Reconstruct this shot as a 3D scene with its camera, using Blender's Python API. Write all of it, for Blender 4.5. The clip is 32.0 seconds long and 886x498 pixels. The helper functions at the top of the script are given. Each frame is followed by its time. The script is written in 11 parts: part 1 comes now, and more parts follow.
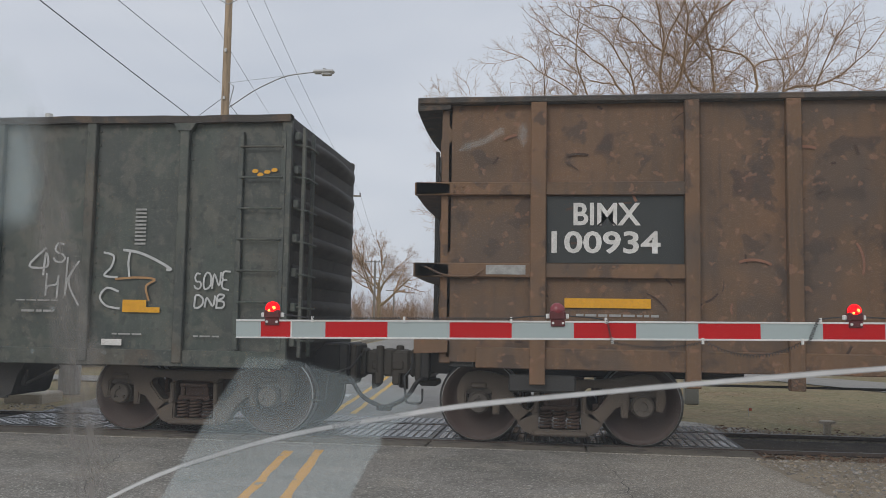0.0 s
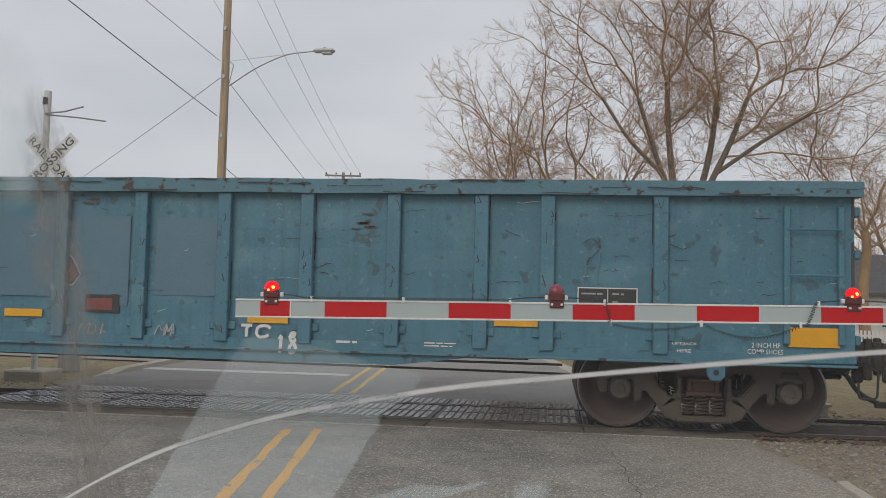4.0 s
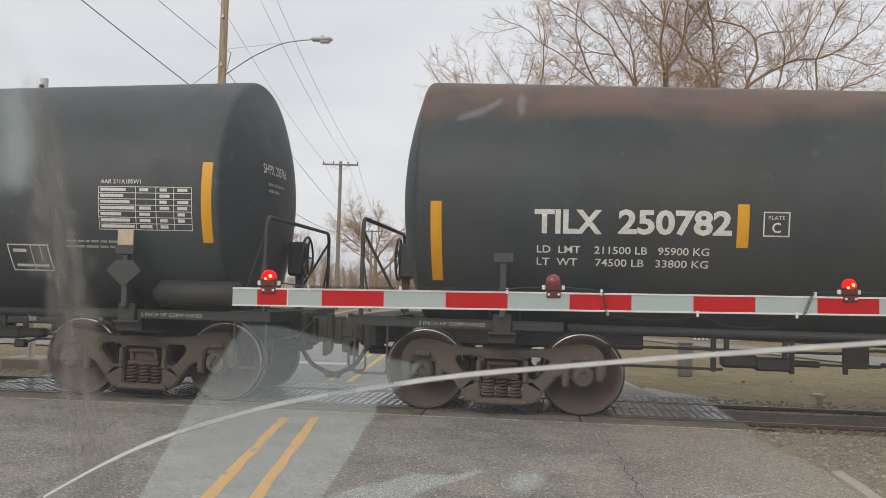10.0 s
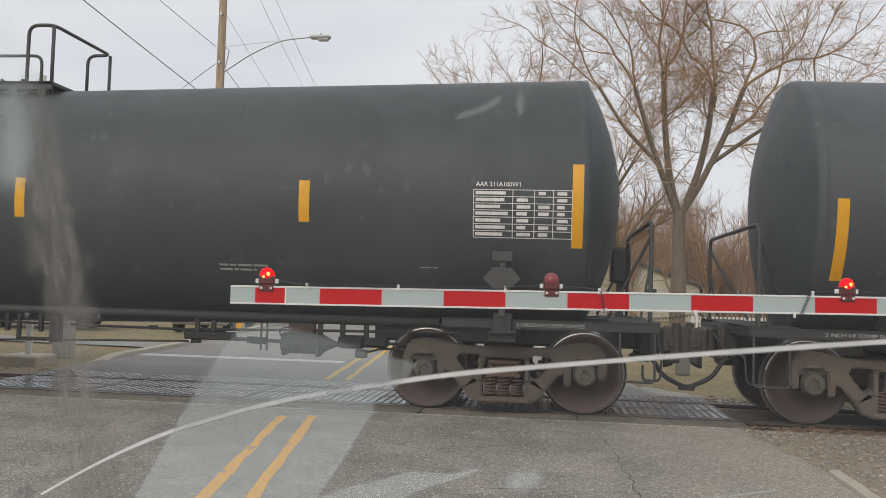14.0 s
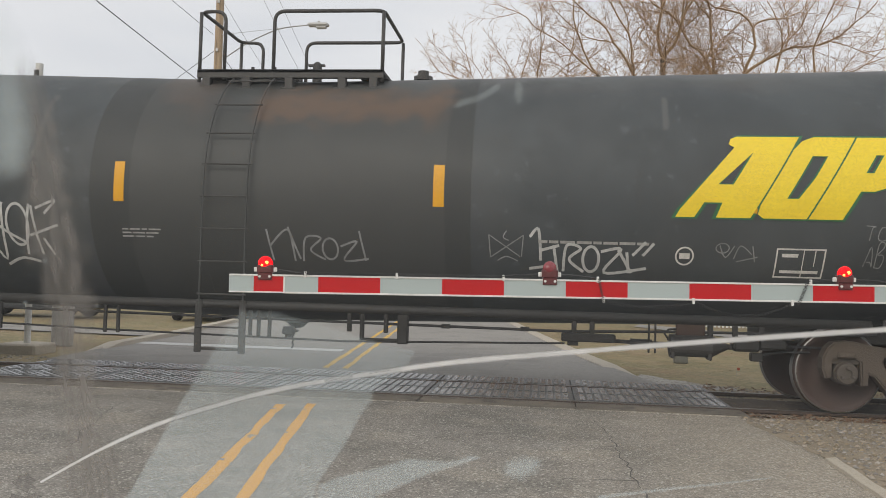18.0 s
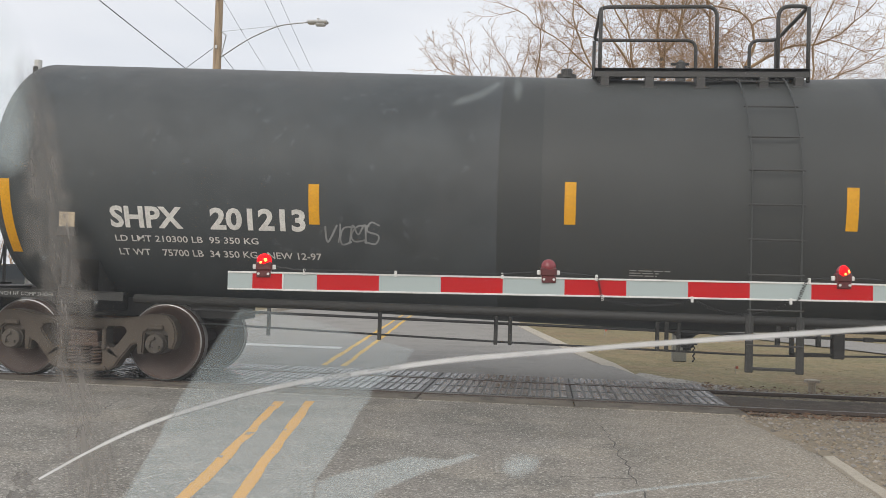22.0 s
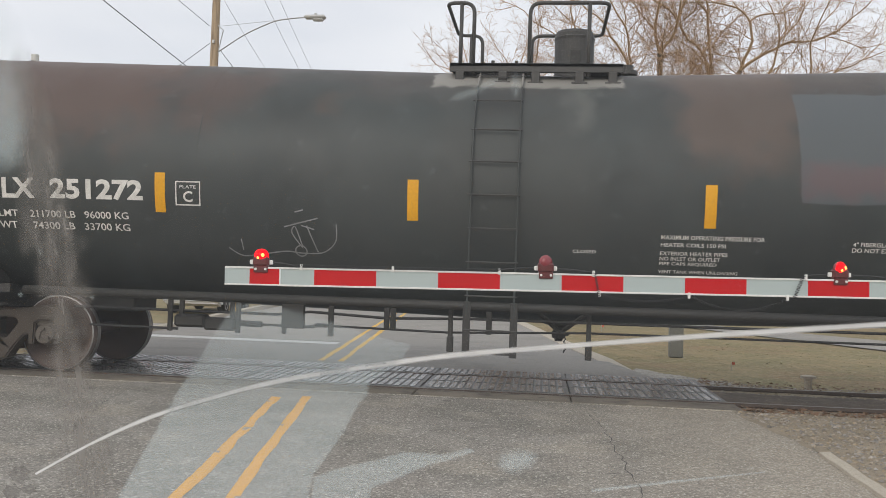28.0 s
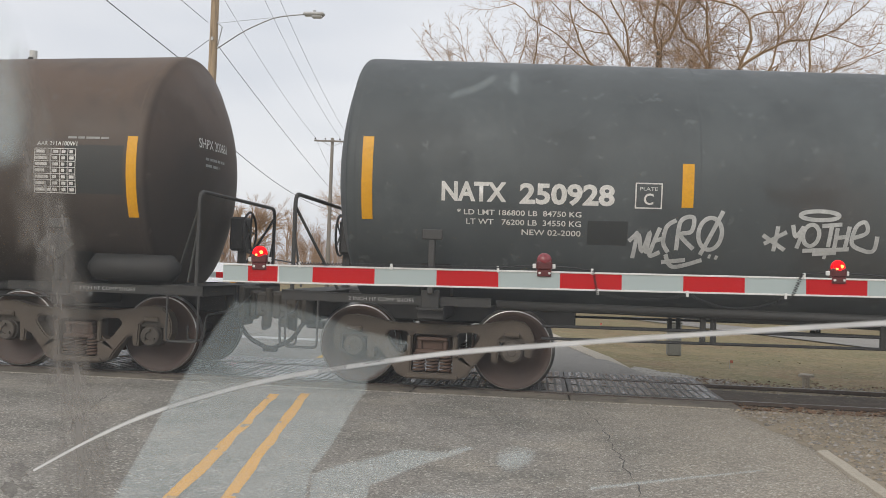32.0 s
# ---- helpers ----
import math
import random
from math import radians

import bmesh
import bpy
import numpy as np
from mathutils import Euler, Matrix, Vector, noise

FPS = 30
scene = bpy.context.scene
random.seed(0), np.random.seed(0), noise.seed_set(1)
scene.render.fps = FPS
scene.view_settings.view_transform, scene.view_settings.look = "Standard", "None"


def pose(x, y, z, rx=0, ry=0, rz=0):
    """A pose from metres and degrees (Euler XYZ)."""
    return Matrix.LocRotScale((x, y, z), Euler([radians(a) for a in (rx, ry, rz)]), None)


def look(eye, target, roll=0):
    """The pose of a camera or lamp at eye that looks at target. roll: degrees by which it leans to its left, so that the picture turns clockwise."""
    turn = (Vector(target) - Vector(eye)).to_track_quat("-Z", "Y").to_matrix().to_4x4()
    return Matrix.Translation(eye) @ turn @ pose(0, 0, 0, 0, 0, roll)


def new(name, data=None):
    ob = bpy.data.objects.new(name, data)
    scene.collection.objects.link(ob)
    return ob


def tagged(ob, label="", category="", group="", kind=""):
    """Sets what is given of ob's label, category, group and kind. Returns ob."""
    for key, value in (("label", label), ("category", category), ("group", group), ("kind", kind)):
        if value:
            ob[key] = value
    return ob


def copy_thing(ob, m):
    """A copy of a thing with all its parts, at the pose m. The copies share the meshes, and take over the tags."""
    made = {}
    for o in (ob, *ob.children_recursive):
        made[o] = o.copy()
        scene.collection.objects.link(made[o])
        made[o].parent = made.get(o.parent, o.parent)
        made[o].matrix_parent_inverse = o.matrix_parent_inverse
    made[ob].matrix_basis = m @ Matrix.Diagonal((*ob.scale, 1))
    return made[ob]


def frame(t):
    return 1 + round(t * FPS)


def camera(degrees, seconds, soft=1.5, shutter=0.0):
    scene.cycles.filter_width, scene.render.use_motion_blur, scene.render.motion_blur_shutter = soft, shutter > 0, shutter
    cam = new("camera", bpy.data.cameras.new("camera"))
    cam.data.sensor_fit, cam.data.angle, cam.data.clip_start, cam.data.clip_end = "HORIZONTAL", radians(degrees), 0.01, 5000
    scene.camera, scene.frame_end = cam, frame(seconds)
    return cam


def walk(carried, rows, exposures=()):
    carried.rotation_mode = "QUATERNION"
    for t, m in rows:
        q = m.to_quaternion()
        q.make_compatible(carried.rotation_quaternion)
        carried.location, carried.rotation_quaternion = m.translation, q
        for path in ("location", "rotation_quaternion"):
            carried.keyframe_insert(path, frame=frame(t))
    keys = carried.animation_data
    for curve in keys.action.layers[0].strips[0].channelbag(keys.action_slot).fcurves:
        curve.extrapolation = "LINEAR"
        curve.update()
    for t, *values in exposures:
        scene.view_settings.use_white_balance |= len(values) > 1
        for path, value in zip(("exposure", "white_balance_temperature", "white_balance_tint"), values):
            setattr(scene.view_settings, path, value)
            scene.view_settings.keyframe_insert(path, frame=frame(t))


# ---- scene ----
cam = camera(53.36, 32.0, soft=0.85)
EYE = (0.0, 0.0, 1.335)
# seconds, then the three angles of the hand-held camera behind the windscreen
TURNS = [
    (0.0, 94.75, -0.93, 7.14), (0.5, 95.49, -0.92, 7.27), (1.0, 95.98, -0.92, 7.22), (1.5, 96.16, -0.92, 7.20),
    (2.0, 96.14, -0.95, 7.16), (2.5, 96.10, -1.03, 7.14), (3.0, 95.38, -1.12, 7.12), (3.5, 94.26, -1.34, 7.09),
    (4.0, 93.50, -1.34, 7.08), (4.5, 93.08, -1.38, 7.07), (6.5, 92.95, -1.42, 6.99), (7.0, 92.93, -1.44, 6.98),
    (7.5, 92.92, -1.46, 6.96), (8.0, 92.90, -1.47, 6.93), (8.5, 92.89, -1.51, 6.91), (9.0, 92.86, -1.54, 6.91),
    (9.5, 92.85, -1.47, 6.89), (10.0, 92.82, -1.55, 6.89), (10.5, 92.81, -1.60, 6.88), (11.0, 92.81, -1.59, 6.87),
    (11.5, 92.79, -1.59, 6.84), (12.0, 92.75, -1.62, 6.84), (12.5, 92.75, -1.60, 6.79), (13.0, 92.75, -1.62, 6.79),
    (13.5, 92.76, -1.59, 6.76), (14.0, 92.72, -1.69, 6.76), (14.5, 92.71, -1.75, 6.78), (16.5, 92.30, -1.69, 6.69),
    (17.0, 92.02, -1.62, 6.66), (17.5, 91.97, -1.67, 6.67), (18.0, 91.97, -1.66, 6.66), (18.5, 91.97, -1.69, 6.69),
    (19.0, 91.91, -1.66, 6.65), (19.5, 91.91, -1.66, 6.65), (20.0, 91.91, -1.69, 6.63), (20.5, 91.89, -1.76, 6.62),
    (21.0, 91.86, -1.74, 6.60), (21.5, 91.86, -1.68, 6.57), (22.0, 91.83, -1.80, 6.58), (22.5, 91.81, -1.81, 6.53),
    (23.0, 91.76, -1.81, 6.52), (23.5, 91.72, -1.80, 6.52), (24.0, 91.70, -1.83, 6.50), (24.5, 91.66, -1.89, 6.48),
    (25.0, 91.66, -1.89, 6.48), (25.5, 91.65, -1.84, 6.46), (27.5, 91.58, -1.90, 6.40), (28.0, 91.55, -1.91, 6.40),
    (28.5, 91.56, -1.90, 6.37), (29.0, 91.51, -1.93, 6.37), (29.5, 91.50, -1.92, 6.35), (30.0, 91.48, -1.95, 6.35),
    (30.5, 91.45, -2.04, 6.34), (31.0, 91.44, -2.01, 6.32), (31.5, 91.40, -2.01, 6.31), (32.0, 91.40, -2.05, 6.30),

]
walk(cam, [(t, pose(*EYE, rx, ry, rz)) for t, rx, ry, rz in TURNS],
     [(0.0, 0.03, 6300, 10), (1.0, -0.10, 6500, 10), (2.0, 0.04, 6600, 10), (4.5, 0.0, 6650, 10), (6.4, -0.04, 6650, 10), (7.3, 0.02, 6750, 10), (8.0, 0.14, 6800, 10), (9.0, 0.30, 6800, 10),
      (12.5, 0.36, 6750, 10), (14.5, 0.34, 6750, 10), (17.0, 0.25, 6900, 10), (19.0, 0.50, 6850, 10), (20.0, 0.34, 6850, 10), (21.5, 0.50, 6750, 10), (22.0, 0.54, 6700, 10), (23.0, 0.46, 6700, 10),
      (25.0, 0.54, 6700, 10), (28.0, 0.50, 6700, 10), (32.0, 0.42, 6700, 10)])

# ---- light: overcast winter day ----
world = bpy.data.worlds.new("overcast_sky")
scene.world = world
world.use_nodes = True
wt = world.node_tree
wt.nodes.clear()
w_out = wt.nodes.new("ShaderNodeOutputWorld")
w_bg = wt.nodes.new("ShaderNodeBackground")
w_sky = wt.nodes.new("ShaderNodeTexSky")
w_sky.sky_type = "NISHITA"
w_sky.sun_disc = False
w_sky.sun_elevation, w_sky.sun_rotation = radians(28), radians(200)
w_sky.dust_density, w_sky.air_density = 4.0, 1.0
w_co = wt.nodes.new("ShaderNodeTexCoord")
w_map = wt.nodes.new("ShaderNodeMapping")
w_map.inputs["Scale"].default_value = (1.4, 1.4, 5.0)
w_noise = wt.nodes.new("ShaderNodeTexNoise")
w_noise.inputs["Scale"].default_value, w_noise.inputs["Detail"].default_value = 1.6, 5.0
w_ramp = wt.nodes.new("ShaderNodeValToRGB")
w_ramp.color_ramp.elements[0].position, w_ramp.color_ramp.elements[0].color = 0.30, (5.6, 5.95, 6.6, 1)
w_ramp.color_ramp.elements[1].position, w_ramp.color_ramp.elements[1].color = 0.72, (7.6, 7.75, 8.1, 1)
w_mix = wt.nodes.new("ShaderNodeMixRGB")
w_mix.inputs[0].default_value = 0.88
wt.links.new(w_co.outputs["Generated"], w_map.inputs["Vector"])
wt.links.new(w_map.outputs[0], w_noise.inputs["Vector"])
wt.links.new(w_noise.outputs["Fac"], w_ramp.inputs[0])
wt.links.new(w_sky.outputs[0], w_mix.inputs[1])
wt.links.new(w_ramp.outputs[0], w_mix.inputs[2])
wt.links.new(w_mix.outputs[0], w_bg.inputs["Color"])
w_bg.inputs["Strength"].default_value = 0.092
wt.links.new(w_bg.outputs[0], w_out.inputs[0])

sun_data = bpy.data.lights.new("sun", "SUN")
sun_data.energy, sun_data.angle, sun_data.color = 0.8, radians(25), (1.0, 0.96, 0.9)
sun_ob = new("sun", sun_data)
sun_ob.matrix_world = look((-12, -30, 26), (0, 8, 0))

# ---- the plan ----
NEAR_RAIL, FAR_RAIL, MID = 10.15, 11.65, 10.90     # the two rails and the track's middle, along x
ROAD_HALF = 4.35
SPEED = [(0, 5.58), (1.7, 5.555), (4, 5.49), (7.7, 5.44), (10, 5.53), (12.8, 5.62), (17.2, 5.685),
         (22.6, 5.755), (29.2, 5.85), (32, 5.89)]


def travel(t):
    """How far the train has gone after t seconds."""
    s = 0.0
    for (t0, v0), (t1, v1) in zip(SPEED, SPEED[1:]):
        if t <= t0:
            break
        u = min(t, t1)
        s += (u - t0) * (v0 + (v0 + (v1 - v0) * (u - t0) / (t1 - t0))) / 2
    return s


def road_mid(y):
    """The road's middle; it bends a little on the track."""
    return -2.858 - 0.161 * (y - 10.9) if y < 10.9 else -2.858 - 0.094 * (y - 10.9)


# ---- materials ----
def mat(name, base, other=None, scale=2.0, rough=0.6, metal=0.0, bump=0.15, fine=45.0, amount=0.5, spread=0.25,
        streak=None, streak_amount=0.5, spots=None, spot_level=0.66, spec=0.5, jitter=0.0, glow=None, power=0.0, grain_k=0.22, stains=()):
    m = bpy.data.materials.new(name)
    m.use_nodes = True
    n, l = m.node_tree.nodes, m.node_tree.links
    b = n["Principled BSDF"]
    b.inputs["Roughness"].default_value, b.inputs["Metallic"].default_value = rough, metal
    b.inputs["Specular IOR Level"].default_value = spec
    co = n.new("ShaderNodeTexCoord")
    inf = n.new("ShaderNodeObjectInfo")
    add = n.new("ShaderNodeVectorMath")
    add.operation = "MULTIPLY_ADD"
    add.inputs[1].default_value = (1, 1, 1)
    mul = n.new("ShaderNodeVectorMath")
    mul.operation = "SCALE"
    mul.inputs[0].default_value = (31.0, 17.0, 11.0)
    l.new(inf.outputs["Random"], mul.inputs["Scale"])
    l.new(co.outputs["Object"], add.inputs[0])
    l.new(mul.outputs[0], add.inputs[2])

    def noise_tex(sc, detail, vec=None):
        t = n.new("ShaderNodeTexNoise")
        t.inputs["Scale"].default_value, t.inputs["Detail"].default_value = sc, detail
        l.new(vec or add.outputs[0], t.inputs["Vector"])
        return t.outputs["Fac"]

    def ramp(fac, lo, hi):
        r = n.new("ShaderNodeMapRange")
        r.inputs["From Min"].default_value, r.inputs["From Max"].default_value = lo, hi
        l.new(fac, r.inputs["Value"])
        return r.outputs[0]

    def mixed(fac, a, bcol, k=1.0):
        x = n.new("ShaderNodeMix")
        x.data_type = "RGBA"
        if k != 1.0:
            q = n.new("ShaderNodeMath")
            q.operation = "MULTIPLY"
            q.inputs[1].default_value = k
            l.new(fac, q.inputs[0])
            fac = q.outputs[0]
        l.new(fac, x.inputs["Factor"])
        for s, v in ((x.inputs["A"], a), (x.inputs["B"], bcol)):
            if isinstance(v, tuple):
                s.default_value = (*v, 1)
            else:
                l.new(v, s)
        return x.outputs["Result"]

    col = base
    other = other or tuple(c * 0.7 for c in base)
    col = mixed(ramp(noise_tex(scale, 6), 0.5 - spread, 0.5 + spread), col, other, amount)
    if streak:
        mp = n.new("ShaderNodeMapping")
        mp.inputs["Scale"].default_value = (5.0, 5.0, 0.35)
        l.new(add.outputs[0], mp.inputs["Vector"])
        col = mixed(ramp(noise_tex(2.2, 5, mp.outputs[0]), 0.48, 0.75), col, streak, streak_amount)
    if spots:
        col = mixed(ramp(noise_tex(scale * 2.7, 8), spot_level, spot_level + 0.05), col, spots)
    for sc, lo, hi, k, c in stains:
        t = noise_tex(sc, 7)
        col = mixed(ramp(t, lo, hi), col, c, k)
    grain = noise_tex(fine, 4)
    hsv = n.new("ShaderNodeHueSaturation")
    l.new(col, hsv.inputs["Color"])
    g = n.new("ShaderNodeMapRange")
    g.inputs["To Min"].default_value, g.inputs["To Max"].default_value = 1 - grain_k, 1 + grain_k
    l.new(grain, g.inputs["Value"])
    val = g.outputs[0]
    if jitter:
        j = n.new("ShaderNodeMapRange")
        j.inputs["To Min"].default_value, j.inputs["To Max"].default_value = 1 - jitter, 1 + jitter
        l.new(inf.outputs["Random"], j.inputs["Value"])
        q = n.new("ShaderNodeMath")
        q.operation = "MULTIPLY"
        l.new(val, q.inputs[0])
        l.new(j.outputs[0], q.inputs[1])
        val = q.outputs[0]
    l.new(val, hsv.inputs["Value"])
    l.new(hsv.outputs[0], b.inputs["Base Color"])
    rr = n.new("ShaderNodeMapRange")
    rr.inputs["To Min"].default_value, rr.inputs["To Max"].default_value = max(0.03, rough - 0.12), min(1, rough + 0.12)
    l.new(noise_tex(scale * 3, 4), rr.inputs["Value"])
    l.new(rr.outputs[0], b.inputs["Roughness"])
    if bump:
        bp = n.new("ShaderNodeBump")
        bp.inputs["Strength"].default_value, bp.inputs["Distance"].default_value = bump, 0.02
        l.new(grain, bp.inputs["Height"])
        l.new(bp.outputs[0], b.inputs["Normal"])
    if glow:
        b.inputs["Emission Color"].default_value = (*glow, 1)
        b.inputs["Emission Strength"].default_value = power
    return m


def shell_mat(name, base, rust, rust_from, rust_to, patch=None, amount=0.8):
    """Tank shell paint: base colour, rust that gathers on the crown, and repainted lengths of shell."""
    m = mat(name, base, tuple(c * 0.66 for c in base), scale=0.9, rough=0.56, spec=0.36, bump=0.03, fine=30, amount=0.75, grain_k=0.12,
            streak=tuple(c * 0.6 + 0.012 for c in base), streak_amount=0.45)
    n, l = m.node_tree.nodes, m.node_tree.links
    b = n["Principled BSDF"]
    src = b.inputs["Base Color"].links[0].from_socket
    co = n.new("ShaderNodeTexCoord")
    src_vec = n["Noise Texture"].inputs["Vector"].links[0].from_socket
    sep = n.new("ShaderNodeSeparateXYZ")
    l.new(co.outputs["Object"], sep.inputs[0])
    t = n.new("ShaderNodeTexNoise")
    t.inputs["Scale"].default_value, t.inputs["Detail"].default_value = 0.8, 7
    l.new(co.outputs["Object"], t.inputs["Vector"])
    add = n.new("ShaderNodeMath")
    add.operation = "MULTIPLY_ADD"
    add.inputs[1].default_value = 1.1
    l.new(t.outputs["Fac"], add.inputs[0])
    l.new(sep.outputs["Z"], add.inputs[2])
    r = n.new("ShaderNodeMapRange")
    r.inputs["From Min"].default_value, r.inputs["From Max"].default_value = rust_from + 0.55, rust_to + 0.55
    r.inputs["To Max"].default_value = amount
    l.new(add.outputs[0], r.inputs["Value"])
    x = n.new("ShaderNodeMix")
    x.data_type = "RGBA"
    l.new(r.outputs[0], x.inputs["Factor"])
    l.new(src, x.inputs["A"])
    x.inputs["B"].default_value = (*rust, 1)
    col = x.outputs["Result"]
    # broad dusty stains and small scabs
    for sc, lo, hi, k, c in ((0.40, 0.44, 0.60, 0.30, tuple(v * 0.3 + w * 0.85 for v, w in zip(rust, base))), (1.3, 0.50, 0.64, 0.40, tuple(v * 0.55 for v in base)), (0.7, 0.52, 0.60, 0.22, tuple(v * 1.45 for v in base)), (7.0, 0.62, 0.66, 0.4, tuple(v * 1.5 + 0.02 for v in base))):
        t2 = n.new("ShaderNodeTexNoise")
        t2.inputs["Scale"].default_value, t2.inputs["Detail"].default_value, t2.inputs["Roughness"].default_value = sc, 6, 0.62
        l.new(src_vec, t2.inputs["Vector"])
        r2 = n.new("ShaderNodeMapRange")
        r2.inputs["From Min"].default_value, r2.inputs["From Max"].default_value, r2.inputs["To Max"].default_value = lo, hi, k
        l.new(t2.outputs["Fac"], r2.inputs["Value"])
        x2 = n.new("ShaderNodeMix")
        x2.data_type = "RGBA"
        l.new(r2.outputs[0], x2.inputs["Factor"])
        l.new(col, x2.inputs["A"])
        x2.inputs["B"].default_value = (*c, 1)
        col = x2.outputs["Result"]
    for x0, x1, z0, z1, c, k, *edge in patch or ():
        fac = None
        soft = edge[0] if edge else 0.004
        rag = n.new("ShaderNodeTexNoise")
        rag.inputs["Scale"].default_value, rag.inputs["Detail"].default_value = 0.9 / (soft + 0.12), 5
        l.new(src_vec, rag.inputs["Vector"])
        for out, lo, hi in (("X", x0, x1), ("Z", z0, z1)):
            wave = n.new("ShaderNodeMath")
            wave.operation = "MULTIPLY_ADD"
            wave.inputs[1].default_value = soft * 4
            l.new(rag.outputs["Fac"], wave.inputs[0])
            l.new(sep.outputs[out], wave.inputs[2])
            for lim, way in ((lo, 1), (hi, -1)):
                q = n.new("ShaderNodeMapRange")
                q.interpolation_type = "SMOOTHSTEP"
                q.inputs["From Min"].default_value, q.inputs["From Max"].default_value = lim + soft * (2 - way), lim + soft * (2 + way)
                l.new(wave.outputs[0], q.inputs["Value"])
                if fac is None:
                    fac = q.outputs[0]
                else:
                    a = n.new("ShaderNodeMath")
                    a.operation = "MULTIPLY"
                    l.new(fac, a.inputs[0])
                    l.new(q.outputs[0], a.inputs[1])
                    fac = a.outputs[0]
        a = n.new("ShaderNodeMath")
        a.operation = "MULTIPLY"
        a.inputs[1].default_value = k
        l.new(fac, a.inputs[0])
        y = n.new("ShaderNodeMix")
        y.data_type = "RGBA"
        l.new(a.outputs[0], y.inputs["Factor"])
        l.new(col, y.inputs["A"])
        y.inputs["B"].default_value = (*c, 1)
        col = y.outputs["Result"]
    l.new(col, b.inputs["Base Color"])
    return m


FRAME = mat("grimy_frame_paint", (0.026, 0.027, 0.026), (0.045, 0.04, 0.035), scale=3, rough=0.65, bump=0.15)
BEARING = mat("dusty_bearing_steel", (0.10, 0.085, 0.07), (0.075, 0.062, 0.05), scale=6, rough=0.65, bump=0.2, jitter=0.5)
RUST = mat("rusty_cast_steel", (0.075, 0.047, 0.036), (0.115, 0.068, 0.046), scale=4, rough=0.8, bump=0.35, jitter=0.35)
CAST = mat("dusty_cast_steel", (0.08, 0.066, 0.053), (0.12, 0.092, 0.068), scale=3, rough=0.8, bump=0.3, jitter=0.35)
WHEEL = mat("wheel_steel", (0.060, 0.040, 0.033), (0.085, 0.055, 0.043), scale=5, rough=0.6, bump=0.15)
BRIGHT = mat("worn_tread_steel", (0.42, 0.41, 0.40), (0.3, 0.29, 0.28), scale=8, rough=0.32, metal=0.9, bump=0.05)
HOSE = mat("hose_rubber", (0.035, 0.035, 0.036), rough=0.7)
WHITE = mat("white_stencil_paint", (0.72, 0.71, 0.68), (0.5, 0.49, 0.46), scale=9, rough=0.6, bump=0.03, spread=0.15, amount=0.6)
WORN = mat("faded_white_paint", (0.42, 0.42, 0.4), (0.2, 0.2, 0.19), scale=14, rough=0.7, bump=0.03, amount=0.8)
YELLOW = mat("yellow_reflective_strip", (0.74, 0.37, 0.006), (0.62, 0.29, 0.006), scale=6, rough=0.45, bump=0.02)
CREAM = mat("cream_emblem_paint", (0.74, 0.69, 0.56), (0.6, 0.55, 0.43), scale=3, rough=0.5, bump=0.02)
GOLD = mat("yellow_emblem_paint", (0.86, 0.66, 0.03), (0.80, 0.55, 0.025), scale=3, rough=0.45, bump=0.02)
GREENEDGE = mat("green_emblem_edge", (0.03, 0.16, 0.06), rough=0.5)
TAN = mat("tan_card", (0.55, 0.46, 0.33), (0.42, 0.33, 0.22), scale=20, rough=0.8)
SPRAY = mat("white_spray_paint", (0.6, 0.61, 0.6), (0.3, 0.31, 0.31), scale=10, rough=0.6, bump=0.0, amount=0.7)
SPRAYDIM = mat("thin_spray_paint", (0.3, 0.31, 0.31), (0.12, 0.12, 0.12), scale=8, rough=0.6, bump=0.0, amount=0.8)
ORANGESPRAY = mat("orange_spray_paint", (0.45, 0.25, 0.1), (0.2, 0.12, 0.06), scale=12, rough=0.6, bump=0.0)


# ---- mesh tools ----
def finish(bm, smooth=False, name="mesh"):
    me = bpy.data.meshes.new(name)
    bmesh.ops.recalc_face_normals(bm, faces=bm.faces)
    if smooth:
        for f in bm.faces:
            f.smooth = True
    bm.to_mesh(me)
    bm.free()
    return me


def part(name, bm, material, parent=None, label="", smooth=False, at=None):
    """One mesh object from a bmesh (or a finished mesh), under a thing or a part."""
    me = bm if isinstance(bm, bpy.types.Mesh) else finish(bm, smooth, name)
    if material and not me.materials:
        me.materials.append(material)
    ob = new(name, me)
    if parent:
        ob.parent = parent
    if at is not None:
        ob.matrix_basis = at
    if label:
        tagged(ob, label)
    return ob


def box(bm, x0, x1, y0, y1, z0, z1, bevel=0.0, turn=None):
    vs = bmesh.ops.create_cube(bm, size=1.0)["verts"]
    m = Matrix.Translation(((x0 + x1) / 2, (y0 + y1) / 2, (z0 + z1) / 2)) @ Matrix.Diagonal((abs(x1 - x0), abs(y1 - y0), abs(z1 - z0), 1))
    bmesh.ops.transform(bm, matrix=(turn or Matrix()) @ m, verts=vs)
    if bevel:
        es = list({e for v in vs for e in v.link_edges})
        bmesh.ops.bevel(bm, geom=es, offset=bevel, segments=1, affect="EDGES")
    return bm


